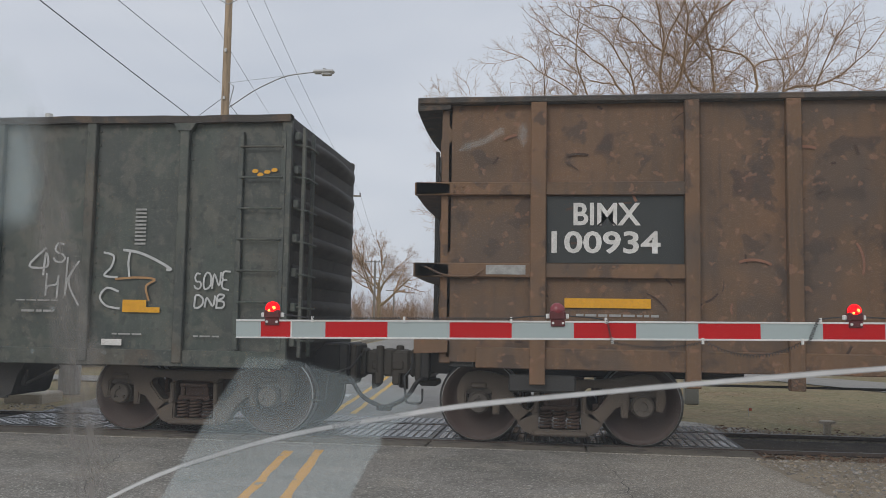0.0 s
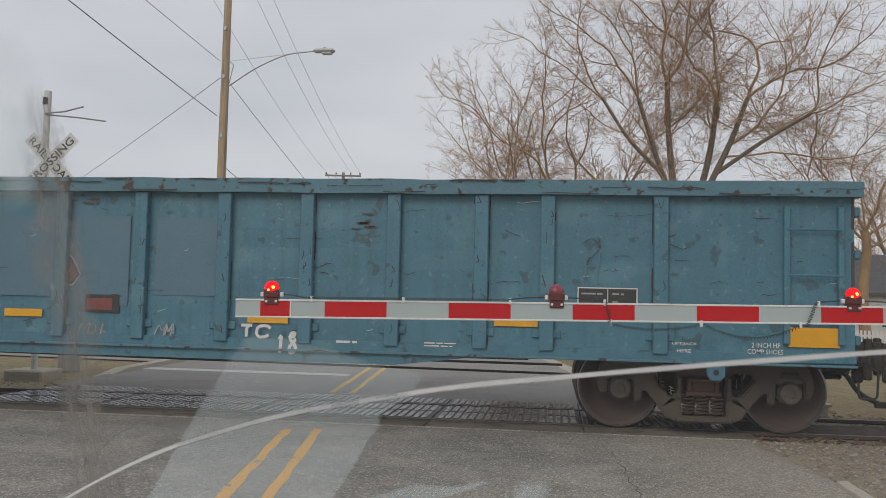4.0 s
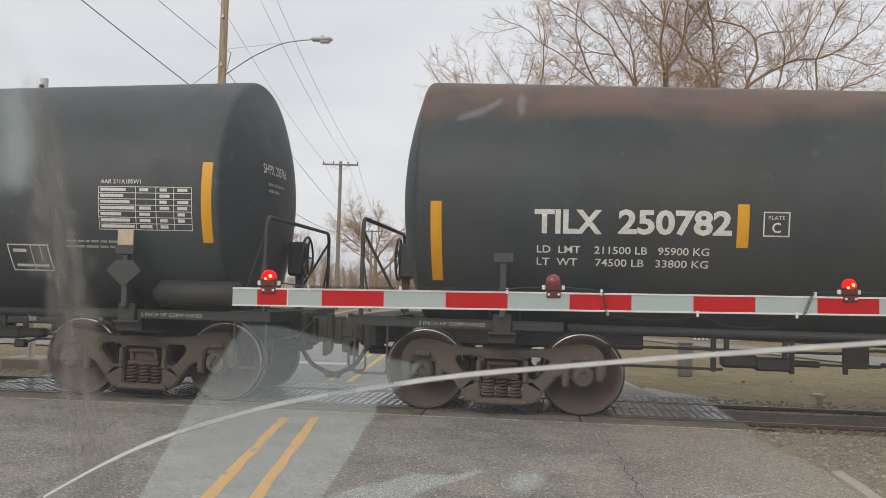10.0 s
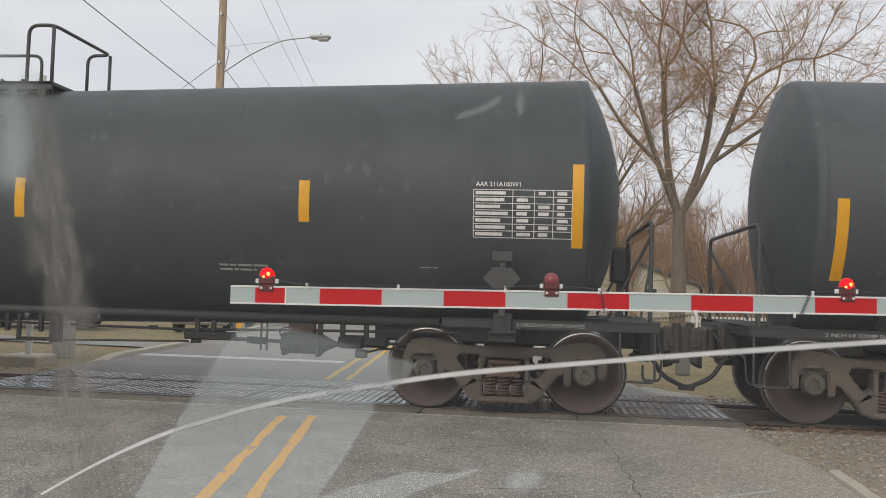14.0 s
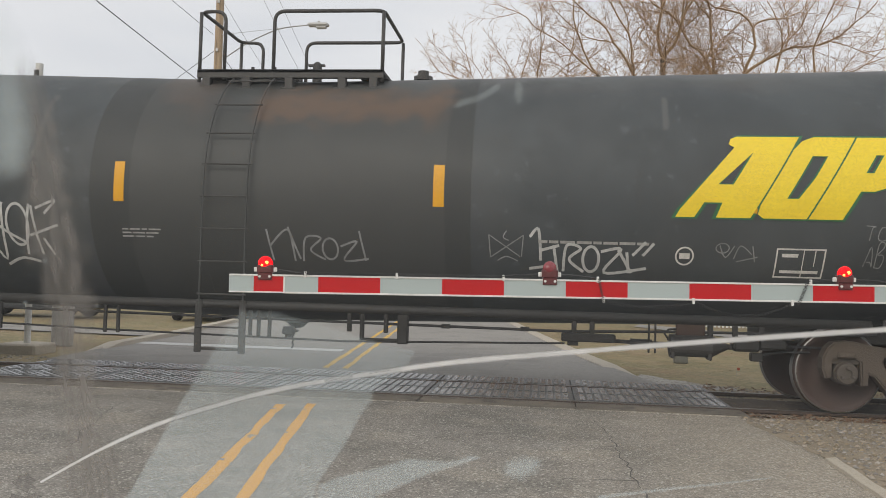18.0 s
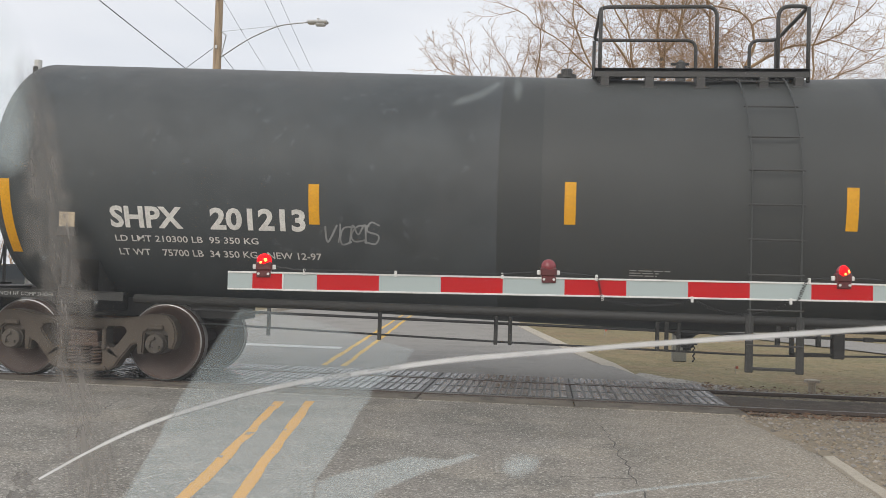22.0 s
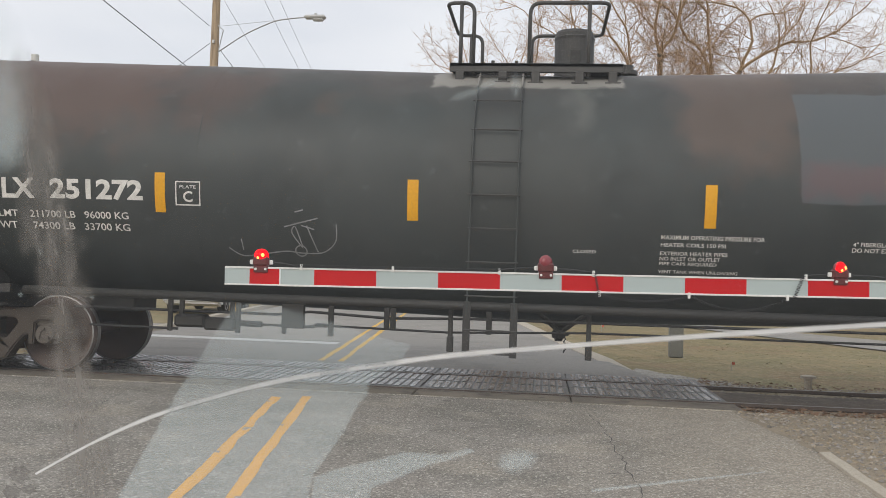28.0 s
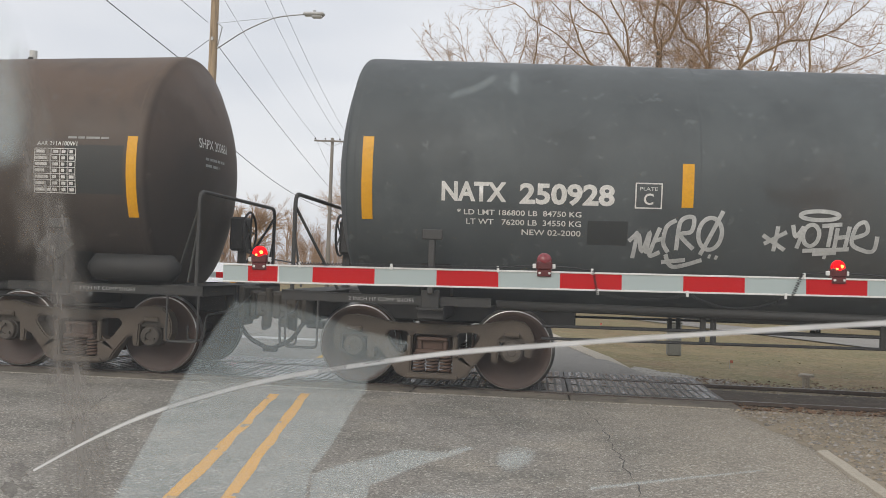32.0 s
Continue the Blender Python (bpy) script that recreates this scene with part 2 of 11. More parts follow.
def tube(bm, pts, r, seg=8, r1=None, cap=True):
    """A round bar along a line of points, tapering to r1."""
    pts = [Vector(p) for p in pts]
    rings = []
    side = None
    for i, p in enumerate(pts):
        a, b = pts[max(i - 1, 0)], pts[min(i + 1, len(pts) - 1)]
        d = (b - a).normalized() if (b - a).length > 1e-9 else Vector((0, 0, 1))
        if side is None:
            side = d.orthogonal().normalized()
        side = (side - d * side.dot(d))
        side = side.normalized() if side.length > 1e-6 else d.orthogonal().normalized()
        up = d.cross(side)
        rad = r if r1 is None else r + (r1 - r) * i / (len(pts) - 1)
        rings.append([bm.verts.new(p + side * rad * math.cos(2 * math.pi * k / seg) + up * rad * math.sin(2 * math.pi * k / seg)) for k in range(seg)])
    for a, b in zip(rings, rings[1:]):
        for k in range(seg):
            bm.faces.new((a[k], a[(k + 1) % seg], b[(k + 1) % seg], b[k]))
    if cap and seg > 2:
        bm.faces.new(rings[0][::-1])
        bm.faces.new(rings[-1])
    return bm


def round_path(pts, radius=0.12, n=4):
    """The same line of points with rounded corners."""
    pts = [Vector(p) for p in pts]
    out = [pts[0]]
    for a, p, b in zip(pts, pts[1:], pts[2:]):
        d0, d1 = (a - p), (b - p)
        r = min(radius, d0.length / 2, d1.length / 2)
        q0, q1 = p + d0.normalized() * r, p + d1.normalized() * r
        for k in range(n + 1):
            u = k / n
            out.append(q0 * (1 - u) ** 2 + p * 2 * u * (1 - u) + q1 * u * u)
    out.append(pts[-1])
    return out


def lathe(bm, profile, seg=32, axis="x", centre=(0, 0, 0)):
    """Turn a profile of (along, radius) round an axis."""
    c = Vector(centre)
    rings = []
    for s, r in profile:
        ring = []
        for k in range(seg):
            a = 2 * math.pi * k / seg
            u, v = r * math.cos(a), r * math.sin(a)
            ring.append(bm.verts.new(c + Vector({"x": (s, u, v), "y": (u, s, v), "z": (u, v, s)}[axis])))
        rings.append(ring)
    for a, b in zip(rings, rings[1:]):
        for k in range(seg):
            bm.faces.new((a[k], a[(k + 1) % seg], b[(k + 1) % seg], b[k]))
    bm.faces.new(rings[0][::-1])
    bm.faces.new(rings[-1])
    return bm


def plate(bm, outline, y0, y1):
    """A flat plate from an outline of (x, z), between two y."""
    a = [bm.verts.new((x, y0, z)) for x, z in outline]
    b = [bm.verts.new((x, y1, z)) for x, z in outline]
    bm.faces.new(a)
    bm.faces.new(b[::-1])
    for i in range(len(a)):
        j = (i + 1) % len(a)
        bm.faces.new((a[i], b[i], b[j], a[j]))
    return bm


def words(text, x0, x1, z0, z1, heavy=0.02):
    """Lettering that fills x0..x1, z0..z1 in the plane y = 0, as a bmesh."""
    cu = bpy.data.curves.new("lettering", "FONT")
    cu.body, cu.size, cu.offset, cu.resolution_u = text, 1.0, heavy, 3
    ob = new("lettering", cu)
    me = bpy.data.meshes.new_from_object(ob)
    bpy.data.objects.remove(ob)
    bpy.data.curves.remove(cu)
    bm = bmesh.new()
    bm.from_mesh(me)
    bpy.data.meshes.remove(me)
    xs, ys = [v.co.x for v in bm.verts], [v.co.y for v in bm.verts]
    a, b, c, d = min(xs), max(xs), min(ys), max(ys)
    for v in bm.verts:
        v.co = Vector((x0 + (v.co.x - a) / (b - a) * (x1 - x0), 0, z0 + (v.co.y - c) / (d - c) * (z1 - z0)))
    return bm


def bars(bm, x0, x1, z0, z1, rows, seed=1, gap=0.58):
    """Lines of small lettering that cannot be read, as plain bars."""
    rnd = random.Random(seed)
    h = (z1 - z0) / rows
    for i in range(rows):
        z = z1 - (i + 1) * h
        x, end = x0, x1 - (x1 - x0) * (rnd.uniform(0, 0.35) if i else 0)
        while x < end - 0.01:
            w = min(rnd.uniform(0.05, 0.17), end - x)
            rect(bm, x, x + w, z, z + h * (1 - gap))
            x += w + 0.018
    return bm


def rect(bm, x0, x1, z0, z1):
    bm.faces.new([bm.verts.new(p) for p in ((x0, 0, z0), (x1, 0, z0), (x1, 0, z1), (x0, 0, z1))])
    return bm


def poly(bm, pts):
    bm.faces.new([bm.verts.new((x, 0, z)) for x, z in pts])
    return bm


def stroke(bm, pts, w):
    """A painted line of some width along points (x, z); later paint lies a little above earlier paint."""
    first = len(bm.verts)
    pts = [Vector((x, -0.00001 * (first + 2 * i), z)) for i, (x, z) in enumerate(pts)]
    ring = []
    for i, p in enumerate(pts):
        d = pts[min(i + 1, len(pts) - 1)] - pts[max(i - 1, 0)]
        nrm = Vector((-d.z, 0, d.x)).normalized() * w / 2 if Vector((d.x, d.z)).length > 1e-6 else Vector((0, 0, w / 2))
        ring.append((bm.verts.new(p + nrm), bm.verts.new(p - nrm)))
    for (a, b), (c, d) in zip(ring, ring[1:]):
        bm.faces.new((a, b, d, c))
    return bm


STROKES = [[(0, 0.05), (0.1, 1), (0.5, 0.45), (0.9, 1), (1, 0.05)], [(0.9, 0.9), (0.3, 1), (0.1, 0.65), (0.8, 0.4), (0.7, 0.05), (0.1, 0.1)],
           [(0.5, 1), (0.1, 0.7), (0.15, 0.2), (0.55, 0), (0.95, 0.35), (0.85, 0.85), (0.45, 1)], [(0.1, 1), (0.2, 0.5), (0.12, 0)],
           [(0.1, 0), (0.15, 1), (0.75, 0.9), (0.7, 0.55), (0.2, 0.5), (0.9, 0)], [(0, 1), (0.4, 0), (0.95, 1)], [(1, 0.9), (0.3, 0.85), (0.1, 0.4), (0.35, 0.05), (0.95, 0.15)],
           [(0, 0.5), (0.5, 0.58), (1, 0.5)], [(0.5, 1.1), (0.45, 0.5), (0.5, -0.15)], [(0, 0.8), (0.5, 1), (1, 0.75), (0.4, 0.4), (0.3, 0)]]


# a plain hand for sprayed letters: strokes on a grid of five by five
HAND = {"S": "34 14 03 12 32 41 30 10 01", "O": "14 03 01 10 30 41 43 34 14", "N": "00 04 40 44", "E": "44 04 02 32 02 00 40", "C": "43 34 14 03 01 10 30 41",
        "B": "00 04 34 33 02 32 41 30 00", "R": "00 04 34 43 32 02 40", "4": "34 01 41 34 30", "W": "04 10 23 30 44", "K": "04 00 02 44 02 40", "A": "00 24 40 31 11",
        "V": "04 20 44", "I": "24 20", "L": "04 00 30", "H": "04 00 02 42 44 40", "M": "00 04 21 44 40", "T": "04 44 24 20", "P": "00 04 34 43 32 02",
        "Z": "04 44 00 40", "U": "04 01 10 30 41 44", "1": "03 14 10", "8": "23 34 14 03 41 30 10 01 43", "Y": "04 22 44 22 20", "G": "43 34 14 03 01 10 30 41 42 22",
        "6": "34 12 01 10 30 41 32 12", "D": "00 04 24 43 41 20 00", "X": "04 40 22 00 44"}


def hand_lines(text, x0, x1, z0, z1, seed, slant=0.1, loose=0.05):
    """The strokes of a hand-sprayed word."""
    rnd = random.Random(seed)
    step = (x1 - x0) / len(text)
    out = []
    for i, ch in enumerate(text):
        if ch not in HAND:
            continue
        k = 1 + rnd.uniform(-0.1, 0.1)
        key = []
        for p in HAND[ch].split():
            u, v = int(p[0]) / 4 + rnd.uniform(-loose, loose), int(p[1]) / 4 * k + rnd.uniform(-loose, loose)
            key.append((x0 + step * (i + 0.08 + u * 0.78 + slant * v), z0 + v * (z1 - z0)))
        out.append(round_corners(key))
    return out


def sprayed(text, x0, x1, z0, z1, seed, w=0.03, slant=0.1):
    bm = bmesh.new()
    for line in hand_lines(text, x0, x1, z0, z1, seed, slant):
        stroke(bm, line, w)
    return bm


def round_corners(key):
    """A line of spray through the given points, with rounded corners."""
    line = []
    for (ax, az), (bx, bz) in zip(key, key[1:]):
        line += [(ax + (bx - ax) * q / 4, az + (bz - az) * q / 4) for q in range(4)]
    line.append(key[-1])
    for _ in range(2):
        line = [line[0]] + [((a[0] + 2 * b[0] + c[0]) / 4, (a[1] + 2 * b[1] + c[1]) / 4) for a, b, c in zip(line, line[1:], line[2:])] + [line[-1]]
    return line


def scrawl(bm, x0, x1, z0, z1, seed, letters=5, w=0.035):
    """A sprayed tag: a row of looping strokes."""
    rnd = random.Random(seed)
    step = (x1 - x0) / letters
    for i in range(letters):
        cx = x0 + step * i
        for _ in range(rnd.choice((1, 1, 2))):
            g = rnd.choice(STROKES)
            sx, sz, dz = step * rnd.uniform(0.8, 1.25), (z1 - z0) * rnd.uniform(0.75, 1.05), (z1 - z0) * rnd.uniform(-0.06, 0.12)
            key = [(cx + (u + 0.22 * v) * sx, z0 + dz + v * sz) for u, v in ((u + rnd.uniform(-0.08, 0.08), v + rnd.uniform(-0.06, 0.06)) for u, v in g)]
            line = []
            for j in range(len(key) - 1):
                p0, p1 = key[max(j - 1, 0)], key[j]
                p2, p3 = key[j + 1], key[min(j + 2, len(key) - 1)]
                for s in range(5):
                    u = s / 5
                    line.append(tuple(0.5 * (2 * b + (c - a) * u + (2 * a - 5 * b + 4 * c - d) * u * u + (3 * b - a - 3 * c + d) * u ** 3)
                                      for a, b, c, d in zip(p0, p1, p2, p3)))
            line.append(key[-1])
            stroke(bm, line, w * rnd.uniform(0.7, 1.2))
    return bm


def wrap(bm, radius, zc, lift=0.006):
    """Lay a flat drawing (y = 0) on the near side of a lying cylinder."""
    xs = [v.co.x for v in bm.verts]
    x = math.ceil(min(xs) / 1.5) * 1.5
    while x < max(xs):
        bmesh.ops.bisect_plane(bm, geom=bm.verts[:] + bm.edges[:] + bm.faces[:], plane_co=(x, 0, 0), plane_no=(1, 0, 0))
        x += 1.5
    zs = [v.co.z for v in bm.verts]
    z = math.ceil(min(zs) / 0.12) * 0.12
    while z < max(zs):
        bmesh.ops.bisect_plane(bm, geom=bm.verts[:] + bm.edges[:] + bm.faces[:], plane_co=(0, 0, z), plane_no=(0, 0, 1))
        z += 0.12
    for v in bm.verts:
        k = min(abs(v.co.z - zc(v.co.x)), radius * 0.99)
        v.co.y = (v.co.y if abs(v.co.y) < 0.02 else 0.0) - math.sqrt((radius + lift) ** 2 - k * k)
    return bm


def flat_at(bm, y):
    for v in bm.verts:
        v.co.y = y + (v.co.y if abs(v.co.y) < 0.02 else 0.0)
    return bm


# ---- ground, road and track ----
ASPHALT = mat("worn_asphalt", (0.268, 0.247, 0.215), (0.208, 0.192, 0.168), scale=0.45, rough=0.85, bump=0.5, fine=38, amount=0.8, spread=0.2)
# the aggregate: small pale and dark stones in the binder
an, al = ASPHALT.node_tree.nodes, ASPHALT.node_tree.links
ab = an["Principled BSDF"]
a_src = ab.inputs["Base Color"].links[0].from_socket
a_co = an.new("ShaderNodeTexCoord")
# broad worn and dusty areas first
for a_scale, a_lo, a_hi, a_col, a_k in ((1.3, 0.48, 0.70, (0.32, 0.30, 0.265), 0.6), (0.8, 0.47, 0.62, (0.145, 0.14, 0.12), 0.55), (2.6, 0.52, 0.64, (0.155, 0.145, 0.125), 0.5), (1.1, 0.56, 0.66, (0.34, 0.305, 0.25), 0.5), (7, 0.60, 0.72, (0.33, 0.30, 0.255), 0.5)):
    a_n = an.new("ShaderNodeTexNoise")
    a_n.inputs["Scale"].default_value, a_n.inputs["Detail"].default_value = a_scale, 4
    al.new(a_co.outputs["Object"], a_n.inputs["Vector"])
    a_r = an.new("ShaderNodeMapRange")
    a_r.inputs["From Min"].default_value, a_r.inputs["From Max"].default_value, a_r.inputs["To Max"].default_value = a_lo, a_hi, a_k
    al.new(a_n.outputs["Fac"], a_r.inputs["Value"])
    a_m = an.new("ShaderNodeMix")
    a_m.data_type = "RGBA"
    al.new(a_r.outputs[0], a_m.inputs["Factor"])
    al.new(a_src, a_m.inputs["A"])
    a_m.inputs["B"].default_value = (*a_col, 1)
    a_src = a_m.outputs["Result"]
# tan grit carried in from the gravel shoulder
a_sep = an.new("ShaderNodeSeparateXYZ")
al.new(a_co.outputs["Object"], a_sep.inputs[0])
a_n = an.new("ShaderNodeTexNoise")
a_n.inputs["Scale"].default_value, a_n.inputs["Detail"].default_value = 2.2, 5
al.new(a_co.outputs["Object"], a_n.inputs["Vector"])
a_add = an.new("ShaderNodeMath")
a_add.operation = "MULTIPLY_ADD"
a_add.inputs[1].default_value = 2.2
al.new(a_n.outputs["Fac"], a_add.inputs[0])
al.new(a_sep.outputs["X"], a_add.inputs[2])
a_r = an.new("ShaderNodeMapRange")
a_r.inputs["From Min"].default_value, a_r.inputs["From Max"].default_value, a_r.inputs["To Max"].default_value = 0.9, 3.2, 0.75
al.new(a_add.outputs[0], a_r.inputs["Value"])
a_m = an.new("ShaderNodeMix")
a_m.data_type = "RGBA"
al.new(a_r.outputs[0], a_m.inputs["Factor"])
al.new(a_src, a_m.inputs["A"])
a_m.inputs["B"].default_value = (0.36, 0.315, 0.25, 1)
a_src = a_m.outputs["Result"]
# single stones of the aggregate
for a_scale, a_min, a_max in ((75, 0.70, 1.30), (150, 0.78, 1.22)):
    a_v = an.new("ShaderNodeTexVoronoi")
    a_v.inputs["Scale"].default_value = a_scale
    al.new(a_co.outputs["Object"], a_v.inputs["Vector"])
    a_s = an.new("ShaderNodeSeparateColor")
    al.new(a_v.outputs["Color"], a_s.inputs[0])
    a_r = an.new("ShaderNodeMapRange")
    a_r.inputs["To Min"].default_value, a_r.inputs["To Max"].default_value = a_min, a_max
    al.new(a_s.outputs[0], a_r.inputs["Value"])
    a_h = an.new("ShaderNodeHueSaturation")
    al.new(a_src, a_h.inputs["Color"])
    al.new(a_r.outputs[0], a_h.inputs["Value"])
    a_src = a_h.outputs[0]
    if a_scale == 75:
        a_g = an.new("ShaderNodeMapRange")
        a_g.inputs["From Min"].default_value, a_g.inputs["From Max"].default_value, a_g.inputs["To Max"].default_value = 0.90, 0.93, 0.7
        al.new(a_s.outputs[1], a_g.inputs["Value"])
        a_m = an.new("ShaderNodeMix")
        a_m.data_type = "RGBA"
        al.new(a_g.outputs[0], a_m.inputs["Factor"])
        al.new(a_src, a_m.inputs["A"])
        a_m.inputs["B"].default_value = (0.55, 0.52, 0.46, 1)
        a_src = a_m.outputs["Result"]
al.new(a_src, ab.inputs["Base Color"])
FARROAD = mat("pale_concrete_road", (0.315, 0.30, 0.275), (0.25, 0.24, 0.222), scale=0.6, rough=0.95, spec=0.2, stains=((1.5, 0.52, 0.6, 0.35, (0.21, 0.2, 0.185)), (12, 0.58, 0.64, 0.4, (0.40, 0.38, 0.345))), bump=0.25, fine=40)
CONCRETE = mat("kerb_concrete", (0.48, 0.43, 0.35), (0.38, 0.335, 0.27), scale=3, rough=0.85, bump=0.3)
GRASS = mat("dormant_lawn", (0.27, 0.205, 0.105), (0.205, 0.175, 0.08), scale=0.9, rough=0.95, bump=0.5, fine=30, amount=0.95, spread=0.15, grain_k=0.45, stains=((0.35, 0.46, 0.58, 0.7, (0.235, 0.155, 0.082)), (1.1, 0.50, 0.58, 0.5, (0.175, 0.16, 0.07)), (3.0, 0.52, 0.60, 0.55, (0.165, 0.14, 0.065)), (9, 0.53, 0.62, 0.55, (0.35, 0.28, 0.165)), (22, 0.56, 0.64, 0.5, (0.15, 0.125, 0.06))))
GRAVEL = mat("dirty_gravel", (0.36, 0.30, 0.22), (0.22, 0.185, 0.135), scale=2.5, rough=0.95, bump=0.8, fine=30, amount=0.8)
STONE = mat("crushed_stone", (0.385, 0.32, 0.235), (0.27, 0.225, 0.165), scale=6, rough=0.9, bump=0.3)
RAILSIDE = mat("rusted_rail", (0.055, 0.042, 0.035), (0.09, 0.06, 0.045), scale=4, rough=0.8, bump=0.2)
PANEL = mat("rubber_crossing_panel", (0.075, 0.080, 0.082), (0.105, 0.11, 0.112), scale=3, rough=0.42, bump=0.15, jitter=0.2, spots=(0.04, 0.038, 0.036), spot_level=0.60)
STUD = mat("polished_panel_stud", (0.16, 0.168, 0.17), (0.10, 0.105, 0.107), scale=7, rough=0.16, bump=0.05, jitter=0.25, amount=0.8, spec=0.75)
GRIMY = mat("grimy_concrete_edge", (0.20, 0.175, 0.14), (0.135, 0.118, 0.096), scale=2.5, rough=0.85, bump=0.4, amount=0.8, stains=((1.2, 0.5, 0.6, 0.5, (0.28, 0.24, 0.19)), (4, 0.55, 0.62, 0.6, (0.09, 0.08, 0.068))))
PAINT = mat("yellow_road_paint", (0.80, 0.37, 0.004), (0.66, 0.33, 0.015), scale=2.4, rough=0.75, bump=0.3, spots=(0.30, 0.25, 0.16), spot_level=0.63, amount=0.6)
FADED = mat("faded_yellow_road_paint", (0.76, 0.45, 0.07), (0.62, 0.40, 0.10), scale=2.4, rough=0.75, bump=0.3, spots=(0.36, 0.31, 0.2), spot_level=0.66, amount=0.6)
ROADWHITE = mat("white_road_paint", (0.62, 0.62, 0.6), (0.4, 0.4, 0.39), scale=4, rough=0.75, bump=0.2)


def sheet(name, corners, z, material, label, category):
    bm = bmesh.new()
    bm.faces.new([bm.verts.new((x, y, z)) for x, y in corners])
    return tagged(part(name, bm, material), label, category, kind="structure")


FAR_KERB = [(1.42, 13.1), (1.05, 14.8), (0.66, 17.0), (0.36, 19.0), (0.0, 21.4), (-0.9, 27.6), (-2.3, 38), (-12, 120)]


def kerb_x(y):
    """Where the far kerb runs."""
    for (x0, y0), (x1, y1) in zip(FAR_KERB, FAR_KERB[1:]):
        if y <= y1:
            return x0 + (x1 - x0) * (y - y0) / (y1 - y0)
    return FAR_KERB[-1][0] - (y - 120) * 0.094


def strip_along_road(name, y0, y1, half0, half1, z0, z1, material, label, category):
    bm = bmesh.new()
    n = max(2, int((y1 - y0) / 2))
    rows = []
    for i in range(n + 1):
        y = y0 + (y1 - y0) * i / n
        rows.append([bm.verts.new((road_mid(y) + k, y, z)) for k, z in ((half0, z0), (half0, z1), (half1, z1), (half1, z0))])
    for a, b in zip(rows, rows[1:]):
        for k in range(3):
            bm.faces.new((a[k], a[k + 1], b[k + 1], b[k]))
    bm.faces.new(rows[0])
    bm.faces.new(rows[-1][::-1])
    return tagged(part(name, bm, material), label, category, kind="structure")


sheet("ground", [(-1500, -400), (1500, -400), (1500, 2500), (-1500, 2500)], -0.16, GRASS, "flat dormant winter grass round the crossing", "ground")
# the near road is asphalt up to the track, the far road paler
bm = bmesh.new()
rows = []
for y in [-60 + 4 * k for k in range(15)] + [-1 + 0.5 * k for k in range(21)] + [9.55]:
    edge = 2.25 + 0.161 * max(0.0, 4.5 - y) if y < 7.6 else min(road_mid(y) + ROAD_HALF + 0.32, 2.36)
    rows.append([bm.verts.new((x, y, z)) for x, z in ((road_mid(y) - ROAD_HALF, -0.16), (road_mid(y) - ROAD_HALF, -0.012), (road_mid(y), -0.012), (edge, -0.012), (edge, -0.16))])
for a, b in zip(rows, rows[1:]):
    for k in range(4):
        bm.faces.new((a[k], a[k + 1], b[k + 1], b[k]))
bm.faces.new(rows[0])
bm.faces.new(rows[-1][::-1])
tagged(part("road", bm, ASPHALT), "worn grey asphalt road with fine cracks", "road", kind="structure")
bm = bmesh.new()
rows = []
for y in [12.42 + 0.8 * k for k in range(34)] + [40, 60, 90, 120, 200, 300, 420]:
    rows.append([bm.verts.new((x, y, z)) for x, z in ((road_mid(y) - ROAD_HALF, -0.16), (road_mid(y) - ROAD_HALF, -0.012), (road_mid(y), -0.012), (kerb_x(y), -0.012), (kerb_x(y), -0.16))])
for a, b in zip(rows, rows[1:]):
    for k in range(4):
        bm.faces.new((a[k], a[k + 1], b[k + 1], b[k]))
bm.faces.new(rows[0])
bm.faces.new(rows[-1][::-1])
tagged(part("road", bm, FARROAD), "pale concrete road beyond the track", "road", kind="structure")
def worn_line(y0, y1, off, half, ragged, material, seed):
    """A painted line whose edges have crumbled and that has lost flakes."""
    rnd = random.Random(seed)
    bm = bmesh.new()
    prev = None
    y = y0
    while y < y1:
        worn = [ragged * max(0.0, noise.noise((y * 1.8, seed * 3.1 + side, 0.5)) + 0.25) + 0.006 * rnd.random() for side in (0, 7)]
        row = [bm.verts.new((road_mid(y) + off + x, y, -0.0075)) for x in (-half + worn[0], -half * 0.3, half * 0.3, half - worn[1])]
        if prev:
            for q in range(3):
                if rnd.random() > 0.015 or y > 12:
                    bm.faces.new((prev[q], prev[q + 1], row[q + 1], row[q]))
        prev = row
        y += 2.0 if y < -4 else 0.07 if y < 12 else 0.25 if y < 40 else 4
    tagged(part("road_line", bm, material), "worn yellow centre line on the road", "road marking", kind="structure")


worn_line(-60, 9.0, -0.155, 0.055, 0.034, PAINT, 1)
worn_line(-60, 9.1, 0.155, 0.056, 0.02, PAINT, 2)
worn_line(12.7, 120, -0.16, 0.055, 0.03, FADED, 3)
worn_line(12.7, 120, 0.14, 0.055, 0.03, FADED, 4)
strip_along_road("stop_line", 15.55, 15.98, -4.2, -0.33, -0.012, -0.007, ROADWHITE, "white stop line across the far lane", "road marking")
